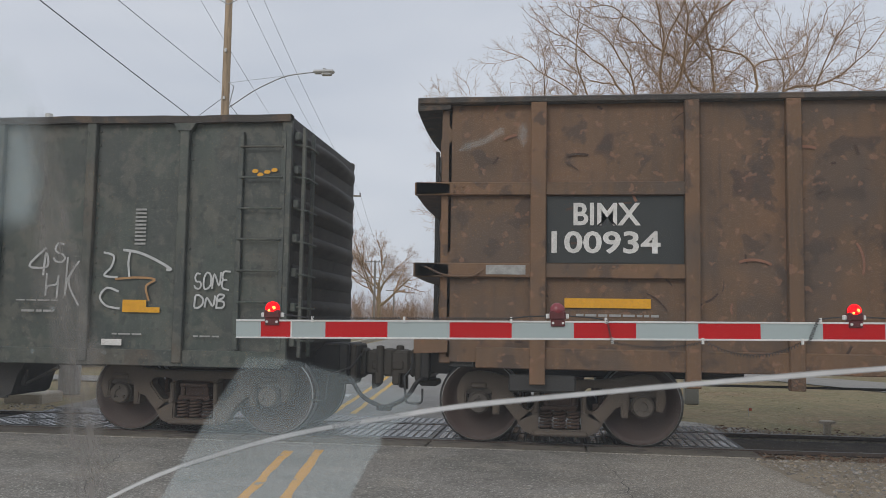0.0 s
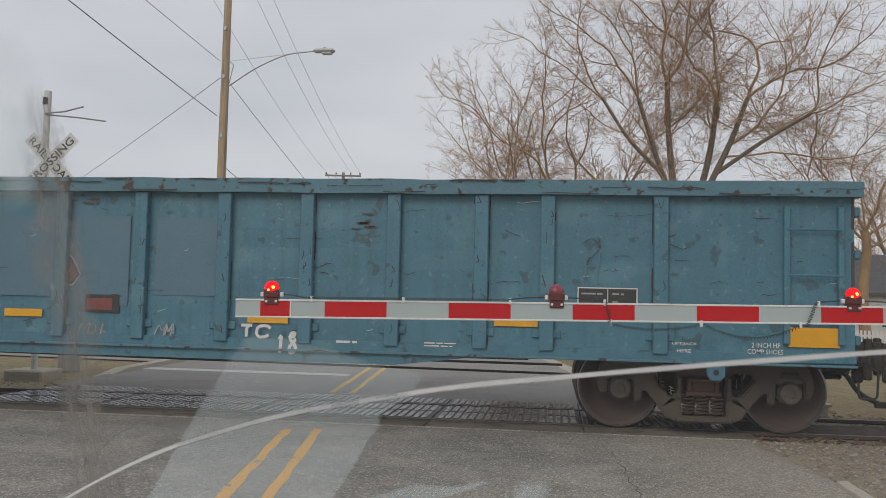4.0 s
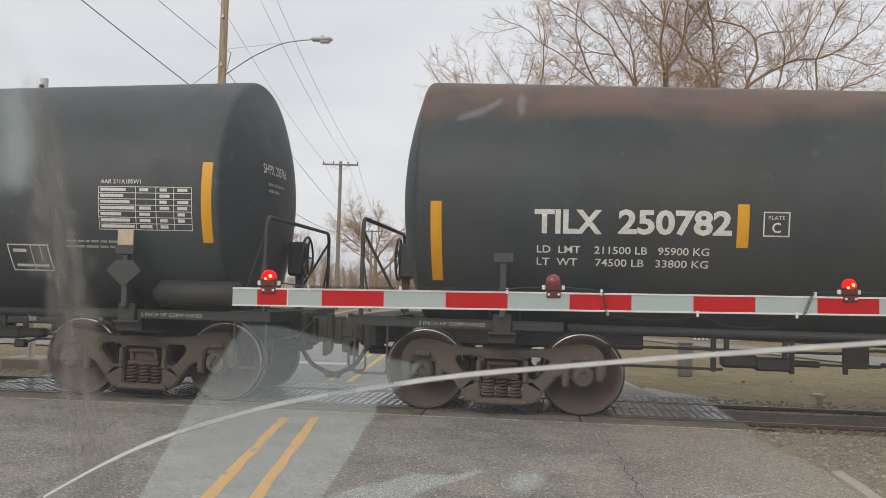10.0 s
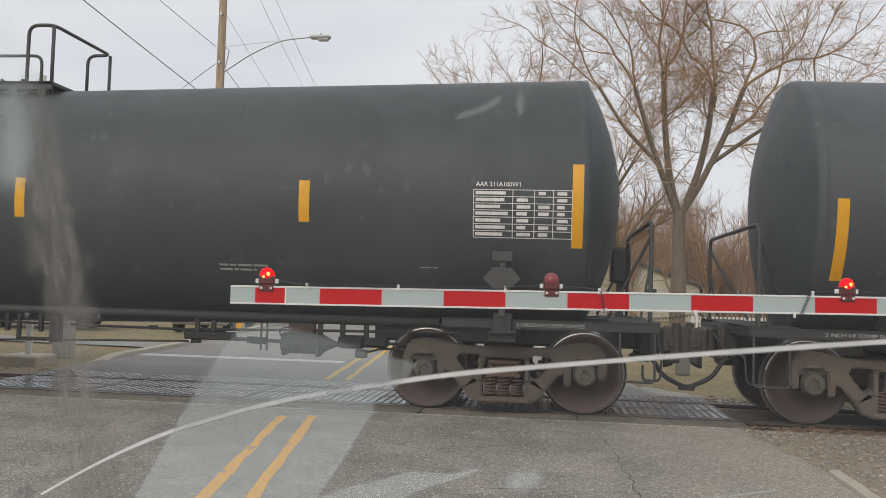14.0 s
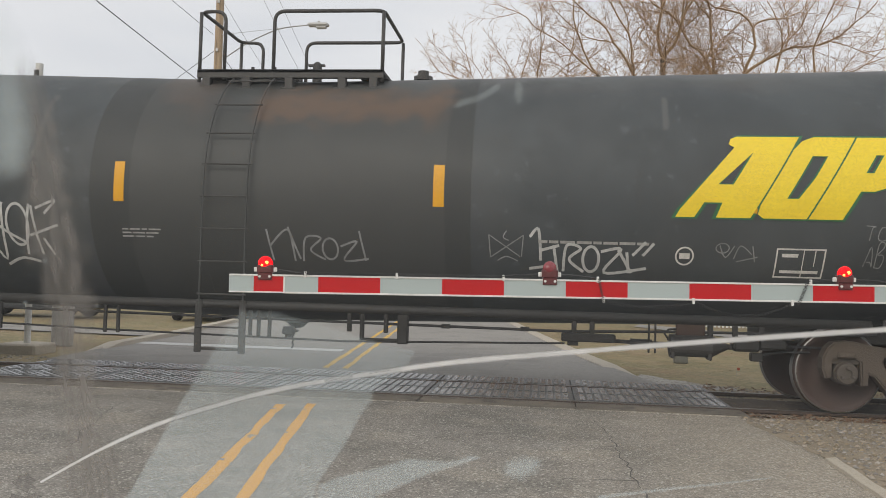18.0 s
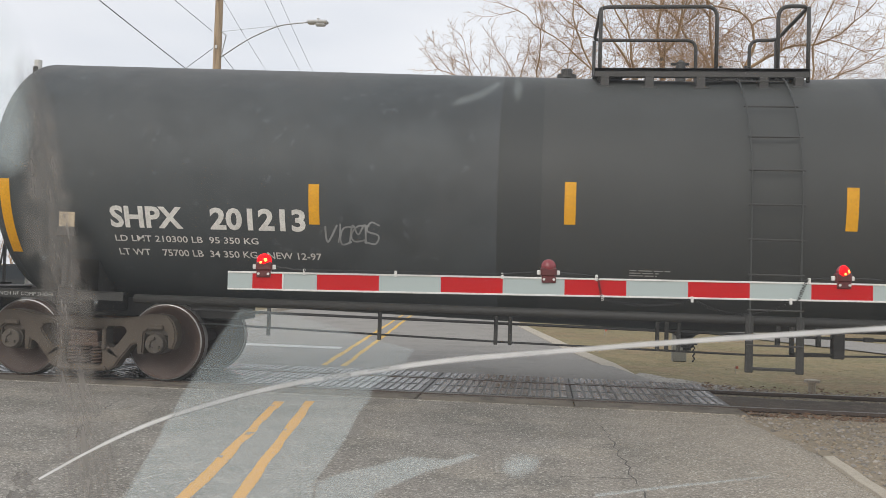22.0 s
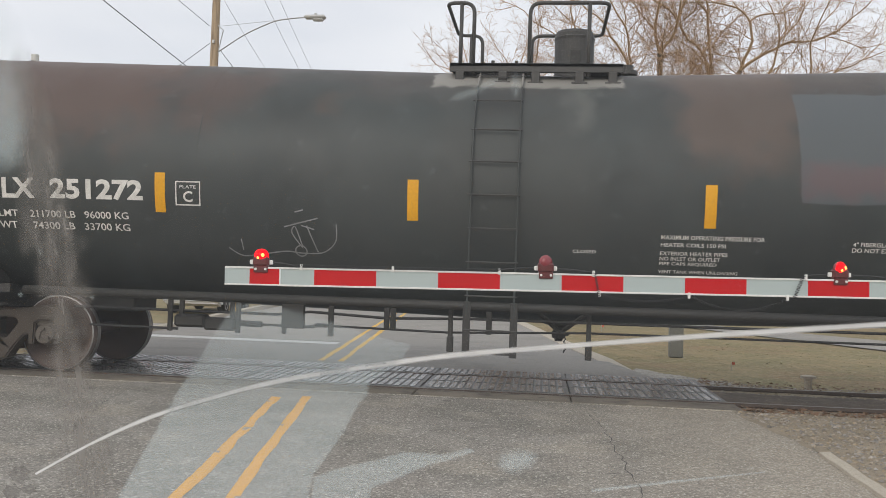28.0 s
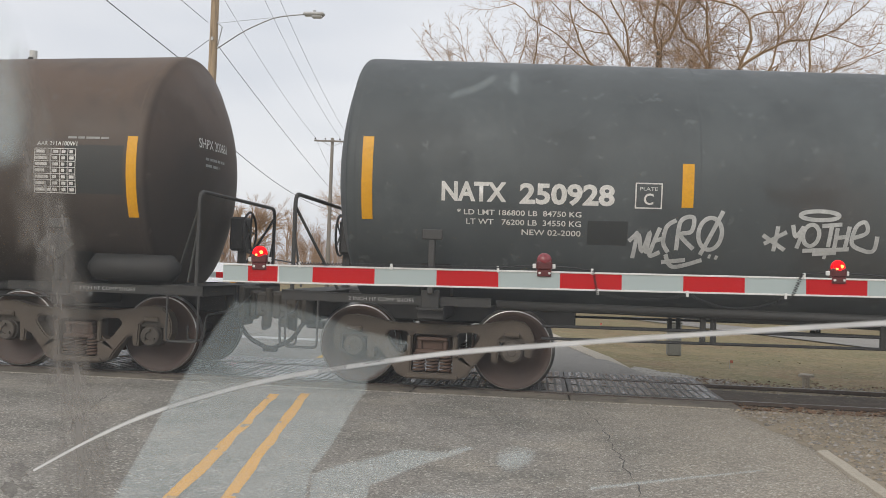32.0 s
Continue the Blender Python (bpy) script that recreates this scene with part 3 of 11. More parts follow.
# gravel shoulders beside the track
for name, x0, x1 in (("gravel_bed", -260, road_mid(10.9) - ROAD_HALF + 0.02), ("gravel_bed", road_mid(10.9) + ROAD_HALF - 0.02, 120)):
    bm = bmesh.new()
    pr = [(8.1, -0.17), (8.6, -0.12), (9.6, -0.055), (10.05, -0.05), (10.9, -0.048), (11.75, -0.05), (12.15, -0.055), (12.45, -0.11), (12.8, -0.17)]
    n = 60
    rows = []
    for i in range(n + 1):
        u = i / n
        x = x0 + (x1 - x0) * (u ** 3 if x1 > 0 else 1 - (1 - u) ** 3)
        rows.append([bm.verts.new((x, y + 0.25 * noise.noise((x * 0.7, y, 3)) * (j in (0, 8)), z + 0.02 * noise.noise((x, y, 0)))) for j, (y, z) in enumerate(pr)])
    for a, b in zip(rows, rows[1:]):
        for k in range(len(pr) - 1):
            bm.faces.new((a[k], a[k + 1], b[k + 1], b[k]))
    tagged(part(name, bm, GRAVEL), "dirty brown gravel bed along the track", "gravel", kind="structure")
bm = bmesh.new()
bm.faces.new([bm.verts.new((x, y, -0.142)) for x, y in ((1.2, 12.3), (1.42, 13.3), (1.42, 14.3), (1.60, 14.95), (1.78, 14.75), (1.95, 14.32), (2.2, 14.15), (2.42, 13.7), (2.7, 13.55), (2.9, 13.1), (3.15, 13.0), (3.5, 12.72), (4.2, 12.5), (4.3, 12.3))])
GREYSTONES = mat("pale_grey_gravel", (0.43, 0.405, 0.36), (0.29, 0.27, 0.235), scale=5, rough=0.95, bump=0.9, fine=34, amount=0.9, grain_k=0.5, stains=((14, 0.54, 0.6, 0.6, (0.13, 0.115, 0.095)), (26, 0.56, 0.62, 0.6, (0.46, 0.43, 0.38))))
tagged(part("gravel_patch", bm, GREYSTONES), "bare stony earth between the far rail and the lawn", "gravel", kind="structure")
# trodden dark dirt between the rails
DIRT = mat("oily_track_dirt", (0.105, 0.085, 0.066), (0.07, 0.058, 0.047), scale=3, rough=0.95, bump=0.7, fine=30, amount=0.9, stains=((5, 0.5, 0.6, 0.6, (0.15, 0.12, 0.09)),))
for x0, x1 in ((-40, -7.22), (2.14, 16)):
    bm = bmesh.new()
    n = 40
    rows = [[bm.verts.new((x0 + (x1 - x0) * i / n, y, z + 0.008 * noise.noise((x0 + i * 0.7, y * 3, 1)))) for y, z in ((NEAR_RAIL + 0.04, -0.06), (10.6, -0.03), (11.2, -0.03), (FAR_RAIL - 0.04, -0.06))] for i in range(n + 1)]
    for a, b in zip(rows, rows[1:]):
        for k in range(3):
            bm.faces.new((a[k], a[k + 1], b[k + 1], b[k]))
    tagged(part("track_bed", bm, DIRT), "dark oily dirt between the rails", "track bed", kind="structure")
# gravel corner beside the near road's edge
bm = bmesh.new()
ring = [(2.08, 9.5), (2.02, 9.1), (2.10, 8.7), (2.12, 8.3), (2.22, 8.0), (2.20, 7.7), (2.28, 7.4), (2.27, 6.6), (2.25, 5.6), (2.27, 4.4), (2.99, 0.0), (12.66, -60), (16, -60), (9.0, 0.0), (14, 4.5), (14, 9.5)]
bm.faces.new([bm.verts.new((x, y, -0.009)) for x, y in ring])
tagged(part("gravel_shoulder", bm, GRAVEL), "loose gravel shoulder beside the near lane", "gravel", kind="structure")

RAILTOP = mat("dull_rail_head", (0.20, 0.185, 0.17), (0.13, 0.115, 0.10), scale=3, rough=0.42, metal=0.7, bump=0.05)
# rails
for name, y in (("rail", NEAR_RAIL), ("rail", FAR_RAIL)):
    bm = bmesh.new()
    prof = [(-0.075, -0.17), (0.075, -0.17), (0.07, -0.155), (0.012, -0.13), (0.012, -0.045), (0.036, -0.032), (0.036, -0.004),
            (0.028, 0.0), (-0.028, 0.0), (-0.036, -0.004), (-0.036, -0.032), (-0.012, -0.045), (-0.012, -0.13), (-0.07, -0.155)]
    a = [bm.verts.new((-300, y + u, z)) for u, z in prof]
    b = [bm.verts.new((300, y + u, z)) for u, z in prof]
    for i in range(len(prof)):
        j = (i + 1) % len(prof)
        bm.faces.new((a[i], a[j], b[j], b[i]))
    r = tagged(part(name, bm, RAILSIDE), "rusty steel rail with a worn bright head", "rail", kind="structure")
    bm = bmesh.new()
    box(bm, -300, 300, y - 0.026, y + 0.026, 0.0, 0.002)
    part("rail_head", bm, RAILTOP, r)
# ties on the open track
bm = bmesh.new()
box(bm, -0.11, 0.11, -1.3, 1.3, -0.2, -0.055, 0.012)
TIE = mat("weathered_tie", (0.075, 0.06, 0.048), (0.12, 0.10, 0.085), scale=5, rough=0.9, bump=0.5, jitter=0.3)
tie_mesh = finish(bm, name="tie")
for i in range(22):
    tagged(part("tie", tie_mesh, TIE, at=pose(2.5 + i * 0.52, MID, 0, 0, 0, random.uniform(-1, 1))), "weathered dark wooden tie under the rails", "railway tie", "ties of the open track")
for i in range(14):
    tagged(part("tie", tie_mesh, TIE, at=pose(-7.7 - i * 0.52, MID, 0, 0, 0, random.uniform(-1, 1))), "weathered dark wooden tie under the rails", "railway tie", "ties of the open track")

# crossing panels: field side near, gauge middle, field side far, each with raised studs
bm = bmesh.new()
box(bm, -7.2, 2.12, 9.57, 12.38, -0.3, -0.122)
DECK = tagged(part("crossing_deck", bm, RAILSIDE), "dark bed under the crossing panels", "crossing", kind="structure")
PX = [-7.2, -5.55, -3.55, -1.38, 0.36, 2.12]
for x0, x1 in zip(PX, PX[1:]):
    bm = bmesh.new()
    box(bm, x0 + 0.006, x1 - 0.006 + (0.05 if x1 > 2 else 0), 9.60, NEAR_RAIL - 0.06, -0.12, -0.008, 0.01)
    part("edge_slab", bm, GRIMY, DECK, "grimy tan concrete edge slab")
    for y0, y1 in ((NEAR_RAIL + 0.10, MID - 0.012), (MID + 0.012, FAR_RAIL - 0.10), (FAR_RAIL + 0.06, 12.38)):
        bm = bmesh.new()
        box(bm, x0 + 0.008, x1 - 0.008, y0, y1, -0.12, -0.006, 0.006)
        nx, ny = int((x1 - x0) / 0.095), max(2, int((y1 - y0) / 0.085))
        for i in range(nx):
            for j in range(ny):
                cx, cy = x0 + 0.05 + (i + 0.5) * (x1 - x0 - 0.1) / nx, y0 + 0.03 + (j + 0.5) * (y1 - y0 - 0.06) / ny
                q = [bm.verts.new((cx + sx * 0.038, cy + sy * 0.032, -0.0055)) for sx, sy in ((-1, -1), (1, -1), (1, 1), (-1, 1))]
                p = [bm.verts.new((cx + sx * 0.030, cy + sy * 0.024, 0.001 + 0.0012 * sy * ((i + j) % 2))) for sx, sy in ((-1, -1), (1, -1), (1, 1), (-1, 1))]
                bm.faces.new(p).material_index = 1
                for k in range(4):
                    bm.faces.new((q[k], q[(k + 1) % 4], p[(k + 1) % 4], p[k]))
        part("crossing_panel", bm, PANEL, DECK).data.materials.append(STUD)
# a timber-dark asphalt ramp closes the near edge
bm = bmesh.new()
box(bm, -7.2, 2.06, 9.545, 9.57, -0.14, -0.004)
tagged(part("crossing_edge", bm, ASPHALT), "worn asphalt lip along the crossing", "edge strip", kind="structure")

# kerbs
def kerb(pts, label, w=0.16, top=0.0):
    bm = bmesh.new()
    prev = None
    for q, (x, y) in enumerate(pts):
        h = top if q else -0.10
        row = [bm.verts.new((x + k, y, z)) for k, z in ((-w / 2, -0.16), (-w / 2 + 0.015, h), (w / 2 - 0.015, h + 0.01), (w / 2, -0.16))]
        if prev:
            for k in range(3):
                bm.faces.new((prev[k], prev[k + 1], row[k + 1], row[k]))
        else:
            bm.faces.new(row)
        prev = row
    bm.faces.new(prev[::-1])
    return tagged(part("kerb", bm, CONCRETE), label, "kerb", kind="structure")


kerb(FAR_KERB, "low pale concrete kerb beside the lawn", 0.30, 0.0)
kerb([(-7.5, 13.6), (-7.6, 15), (-7.85, 18), (-8.4, 22), (-10.4, 38), (-20, 120)], "low pale concrete kerb on the far side", 0.3, 0.05)
kerb([(2.265 - 0.004 * k + 0.006 * math.sin(2.3 * k) + 0.005 * math.sin(7.1 * k), 7.55 - 0.22 * k) for k in range(15)] + [(2.28, 4.3), (3.01, -0.2), (12.7, -60)], "broken concrete kerb beside the near lane", 0.11, 0.012)
# footpath over the far lawn
for name, pts, lab in (("footpath", [(3.1, 31.7), (7.99, 21.66), (12.5, 13.6), (15.5, 16.0), (9.43, 25.55), (3.5, 33.6)], "pale concrete footpath across the lawn"),
                       ("footpath", [(-8.1, 19.0), (-60, 24), (-60, 26), (-8.2, 20.6)], "pale concrete footpath across the lawn")):
    sheet(name, pts, -0.13, FARROAD, lab, "footpath")

# loose stones beside the track
rnd = random.Random(5)
OCTA = [(1, 0, 0), (-1, 0, 0), (0, 1, 0), (0, -1, 0), (0, 0, 1), (0, 0, -1)]
BALL, BALL_F = list(OCTA), []
for tri in ((0, 2, 4), (2, 1, 4), (1, 3, 4), (3, 0, 4)):
    mids = []
    for q in range(3):
        p0, p1 = OCTA[tri[q]], OCTA[tri[(q + 1) % 3]]
        m = tuple((u + v) * 0.62 for u, v in zip(p0, p1))
        if m not in BALL:
            BALL.append(m)
        mids.append(BALL.index(m))
    BALL_F += [(tri[0], mids[0], mids[2]), (mids[0], tri[1], mids[1]), (mids[2], mids[1], tri[2]), (mids[0], mids[1], mids[2])]
def stone(verts, faces, x, y, z, s):
    b = len(verts)
    a, fx, fy, fz = rnd.uniform(0, 6.28), rnd.uniform(0.7, 1.2), rnd.uniform(0.7, 1.2), rnd.uniform(0.4, 0.8)
    ca, sa = math.cos(a), math.sin(a)
    for dx, dy, dz in BALL:
        k = s * rnd.uniform(0.8, 1.1)
        dx, dy = dx * fx, dy * fy
        verts.append((x + (dx * ca - dy * sa) * k, y + (dx * sa + dy * ca) * k, z + dz * k * fz))
    for f in BALL_F:
        faces.append(tuple(b + i for i in f))
verts, faces = [], []
for i in range(34000):
    x = 1.5 + 5.5 * rnd.random() ** 1.3
    y = rnd.uniform(5.0, 14.4)
    if x < 2.02 + 0.22 * max(0.0, min(1.0, (9.3 - y) / 1.9)) + 0.12 * noise.noise((0, y * 1.5, 7)) + 0.1 * rnd.random() ** 2 or (y < 7.55 and x < 2.34) or (abs(y - NEAR_RAIL) < 0.09 or abs(y - FAR_RAIL) < 0.09):
        continue
    if y > 9.5 and x < 2.14:
        continue
    if y > 12.3 and x + 1.25 * (y - 12.3) > 4.2 + 0.3 * rnd.random():
        continue
    if y > 13.3 and x < 1.62:
        continue
    z = -0.006 if y < 9.5 else -0.046 if y < 12.3 else -0.145
    stone(verts, faces, x, y, z, rnd.choice((0.005, 0.006, 0.007, 0.009, 0.011, 0.014, 0.018, 0.024)) * rnd.uniform(0.8, 1.2))
for i in range(2500):
    x = rnd.uniform(-14, -7.2)
    stone(verts, faces, x, rnd.uniform(8.6, 13.2), -0.06, rnd.uniform(0.012, 0.035))
me = bpy.data.meshes.new("stones")
me.from_pydata(verts, [], faces)
st_n, st_l = STONE.node_tree.nodes, STONE.node_tree.links
st_h = st_n["Hue/Saturation/Value"]
st_g, st_r, st_q = st_n.new("ShaderNodeNewGeometry"), st_n.new("ShaderNodeMapRange"), st_n.new("ShaderNodeMapRange")
st_r.inputs["To Min"].default_value, st_r.inputs["To Max"].default_value = 0.45, 1.08
st_q.inputs["To Min"].default_value, st_q.inputs["To Max"].default_value = 0.3, 1.3
st_l.new(st_g.outputs["Random Per Island"], st_r.inputs["Value"])
st_l.new(st_r.outputs[0], st_h.inputs["Value"])
st_m = st_n.new("ShaderNodeMath")
st_m.operation = "FRACT"
st_k = st_n.new("ShaderNodeMath")
st_k.operation = "MULTIPLY"
st_k.inputs[1].default_value = 17.3
st_l.new(st_g.outputs["Random Per Island"], st_k.inputs[0])
st_l.new(st_k.outputs[0], st_m.inputs[0])
st_l.new(st_m.outputs[0], st_q.inputs["Value"])
st_l.new(st_q.outputs[0], st_h.inputs["Saturation"])
# dead leaves blown against the rail
LEAF = mat("dead_brown_leaves", (0.17, 0.10, 0.06), (0.25, 0.16, 0.10), scale=14, rough=0.85, bump=0.1)
lv, lf = [], []
for i in range(1500):
    x, y = 2.0 + 5.5 * rnd.random() ** 1.4, rnd.gauss(9.75, 0.22) if i % 3 else rnd.gauss(12.5, 0.3)
    if y > 10.05 and y < 11.8 or x < 2.14:
        continue
    b, a, r, z = len(lv), rnd.uniform(0, 6.28), rnd.uniform(0.018, 0.042), -0.035 if y < 10 else -0.08
    for k, h in ((0, 0.0), (1.7, 0.4), (3.1, 0.1), (4.6, 0.5)):
        q = r * (1 if k in (0, 3.1) else 0.6)
        lv.append((x + q * math.cos(a + k), y + q * math.sin(a + k), z + rnd.uniform(0.0, 0.9) * r))
    lf += [(b, b + 1, b + 2), (b, b + 2, b + 3)]
lm = bpy.data.meshes.new("dead_leaves")
lm.from_pydata(lv, [], lf)
tagged(part("dead_leaves", lm, LEAF), "brown dead leaves blown against the rail", "leaves", kind="stuff")
tagged(part("loose_stones", me, STONE), "loose crushed stones beside the rails", "stones", kind="stuff")

# cracks in the near asphalt
CRACK = mat("tar_dark_crack", (0.105, 0.098, 0.088), rough=0.9, bump=0.0)
rnd = random.Random(3)
for x, y, dx, dy, n in ((0.50, 8.9, 0.0, -0.12, 44), (-4.4, 9.2, 0.04, -0.13, 24), (-0.9, 9.3, -0.16, -0.01, 14), (-0.4, 6.1, 0.13, 0.02, 10), (-2.0, 17.0, 0.3, 0.1, 5), (-0.3, 17.2, -0.08, -0.7, 6)):
    bm = bmesh.new()
    prev = None
    for k in range(n):
        w = 0.0035 * rnd.uniform(0.2, 1.8)
        row = [bm.verts.new((x - w * (abs(dy) > abs(dx)), y - w * (abs(dx) >= abs(dy)), -0.010)), bm.verts.new((x + w * (abs(dy) > abs(dx)), y + w * (abs(dx) >= abs(dy)), -0.010))]
        if prev:
            bm.faces.new((prev[0], prev[1], row[1], row[0]))
        prev = row
        x += dx + rnd.uniform(-0.035, 0.035)
        y += dy + rnd.uniform(-0.03, 0.03)
    tagged(part("road_crack", bm, CRACK), "thin dark crack in the asphalt", "crack", kind="structure")

# ---- the train ----
R_TANK, Z_BELLY, R_WHEEL = 1.495, 2.27, 0.457
TANK_MID = [9.0]
TOP = 3.76     # the walkway over the outlet


def z_axis(x):
    """The tank's axis sags towards the outlet in the middle."""
    return Z_BELLY + 0.0215 * abs(x - TANK_MID[0])


def dish(r, depth):
    """How far the dished end has fallen back at radius r: shallow dome, tight knuckle."""
    k = R_TANK - 0.07
    if r <= k:
        return (depth - 0.075) * (r / k) ** 2.1
    return depth - 0.075 + 0.075 * (1 - math.sqrt(max(0.0, 1 - ((r - k) / 0.07) ** 2)))



IRON = mat("grimy_dark_cast_iron", (0.052, 0.048, 0.041), (0.085, 0.068, 0.05), scale=4, rough=0.75, bump=0.25)
DRAB = mat("tank_dark_fitting", (0.042, 0.042, 0.041), (0.07, 0.065, 0.06), scale=3, rough=0.6, bump=0.1)


def wheel_mesh():
    bm = bmesh.new()
    for s in (-1, 1):
        # outer face, dished plate, tread and flange
        prof = [(0.80, 0.05), (0.80, 0.13), (0.755, 0.17), (0.735, 0.33), (0.80, 0.385), (0.815, 0.44), (0.81, 0.4555),
                (0.72, 0.459), (0.705, 0.484), (0.69, 0.484), (0.68, 0.46), (0.68, 0.38), (0.70, 0.33), (0.71, 0.16), (0.66, 0.11), (0.66, 0.05)]
        lathe(bm, [(s * y, r) for y, r in prof], 40, "y")
    lathe(bm, [(-0.95, 0.075), (0.95, 0.075)], 14, "y")
    # lifting holes and chalk marks make the turning visible
    me = finish(bm, True, "wheelset")
    me.materials.append(WHEEL)
    me.materials.append(BRIGHT)
    for f in me.polygons:
        c = f.center
        r = math.hypot(c.x, c.z)
        if r > 0.457 or 0.425 < r < 0.4565 and abs(c.y) > 0.79:
            f.material_index = 1
    return me


def holed(bm, outline, holes, y0, y1, bevel):
    """A thick plate with holes and rounded edges, from outlines of (x, z)."""
    edges = []
    for loop in [outline] + holes:
        vs = [bm.verts.new((x, y0, z)) for x, z in loop]
        edges += [bm.edges.new((vs[k], vs[(k + 1) % len(vs)])) for k in range(len(vs))]
    faces = [g for g in bmesh.ops.triangle_fill(bm, edges=edges, use_beauty=True)["geom"] if isinstance(g, bmesh.types.BMFace)]
    bmesh.ops.recalc_face_normals(bm, faces=faces)
    rim = [e for e in edges if e.is_valid]
    ext = bmesh.ops.extrude_face_region(bm, geom=faces)
    bmesh.ops.translate(bm, vec=(0, y1 - y0, 0), verts=[g for g in ext["geom"] if isinstance(g, bmesh.types.BMVert)])
    bmesh.ops.recalc_face_normals(bm, faces=bm.faces)
    front = [e for e in bm.edges if all(abs(v.co.y - y0) < 1e-6 for v in e.verts) and len(e.link_faces) == 2 and abs(e.link_faces[0].normal.y - e.link_faces[1].normal.y) > 0.5]
    bmesh.ops.bevel(bm, geom=front, offset=bevel, segments=2, affect="EDGES")
    return bm


def arc_line(pts, n=3):
    return [(v.x, v.z) for v in round_path([(x, 0, z) for x, z in pts], 0.07, n)]


def side_frame_mesh(s):
    """Cast side frame: arched top member, jaws over the bearings, two windows and the spring opening."""
    bm = bmesh.new()
    y0, y1 = s * 1.075, s * 0.90
    half = [(0.0, 0.115), (0.30, 0.12), (0.40, 0.165), (0.46, 0.26), (0.60, 0.43), (0.655, 0.45), (0.665, 0.335), (0.735, 0.33),
            (0.745, 0.58), (0.79, 0.615), (0.99, 0.615), (1.03, 0.58), (1.035, 0.41), (1.10, 0.40), (1.135, 0.50), (1.13, 0.62),
            (1.09, 0.72), (1.02, 0.785), (0.90, 0.805), (0.76, 0.79), (0.60, 0.755), (0.40, 0.73), (0.0, 0.725)]
    outline = half[1:-1] + [(-x, z) for x, z in half[1:-1][::-1]]
    win = arc_line([(0.38, 0.645), (0.50, 0.645), (0.53, 0.58), (0.39, 0.40), (0.33, 0.385), (0.275, 0.44), (0.27, 0.62), (0.31, 0.645), (0.38, 0.645)])[:-1]
    spring = [(-0.20, 0.62), (-0.225, 0.59), (-0.235, 0.20), (-0.21, 0.185), (0.21, 0.185), (0.235, 0.20), (0.225, 0.59), (0.20, 0.62)]
    holed(bm, outline, [win, [(-x, z) for x, z in win][::-1], spring], y0, y1, 0.018)
    # wear ribs along the top member and the spring seat
    box(bm, -0.30, 0.30, s * 0.90, s * 1.115, 0.115, 0.175, 0.02)
    for k in (-1, 1):
        box(bm, k * 0.235, k * 0.285, s * 0.90, s * 1.10, 0.36, 0.60, 0.014)
        box(bm, k * 0.80, k * 0.98, s * 0.95, s * 1.105, 0.62, 0.68, 0.015)
    return finish(bm, name="side_frame")


def bolster_end_mesh(s):
    bm = bmesh.new()
    box(bm, -0.19, 0.19, s * 0.86, s * 1.07, 0.40, 0.445, 0.01)
    box(bm, -0.17, 0.17, s * 0.86, s * 1.095, 0.545, 0.585, 0.01)
    box(bm, -0.12, 0.12, s * 0.86, s * 1.03, 0.44, 0.55, 0.01)
    for k in (-1, 1):
        box(bm, k * 0.12, k * 0.17, s * 0.86, s * 1.06, 0.44, 0.55, 0.01)
    return finish(bm, name="bolster_end")


def bearing_mesh(s):
    bm = bmesh.new()
    lathe(bm, [(s * 0.85, 0.128), (s * 1.05, 0.128), (s * 1.06, 0.118), (s * 1.11, 0.112), (s * 1.12, 0.10), (s * 1.12, 0.05), (s * 1.105, 0.045)], 22, "y")
    box(bm, -0.15, 0.15, s * 0.90, s * 1.03, 0.09, 0.165, 0.012)
    for k in (-1, 1):
        box(bm, k * 0.125, k * 0.15, s * 0.90, s * 1.0, -0.05, 0.12, 0.008)
    for q in range(3):
        a = radians(90 + 120 * q)
        lathe(bm, [(s * 1.12, 0.019), (s * 1.145, 0.019), (s * 1.148, 0.005)], 6, "y", (0.065 * math.cos(a), 0, 0.065 * math.sin(a)))
    return finish(bm, name="bearing")


def spring_mesh():
    bm = bmesh.new()
    pts = [(0.060 * math.cos(a * 0.7), 0.060 * math.sin(a * 0.7), 0.215 * a / 52) for a in range(53)]
    tube(bm, pts, 0.0155, 5)
    return finish(bm, True, "spring")


WHEEL_ME, SPRING_ME = wheel_mesh(), spring_mesh()
FRAME_ME, BEARING_ME = {s: side_frame_mesh(s) for s in (-1, 1)}, {s: bearing_mesh(s) for s in (-1, 1)}
SPIN = []


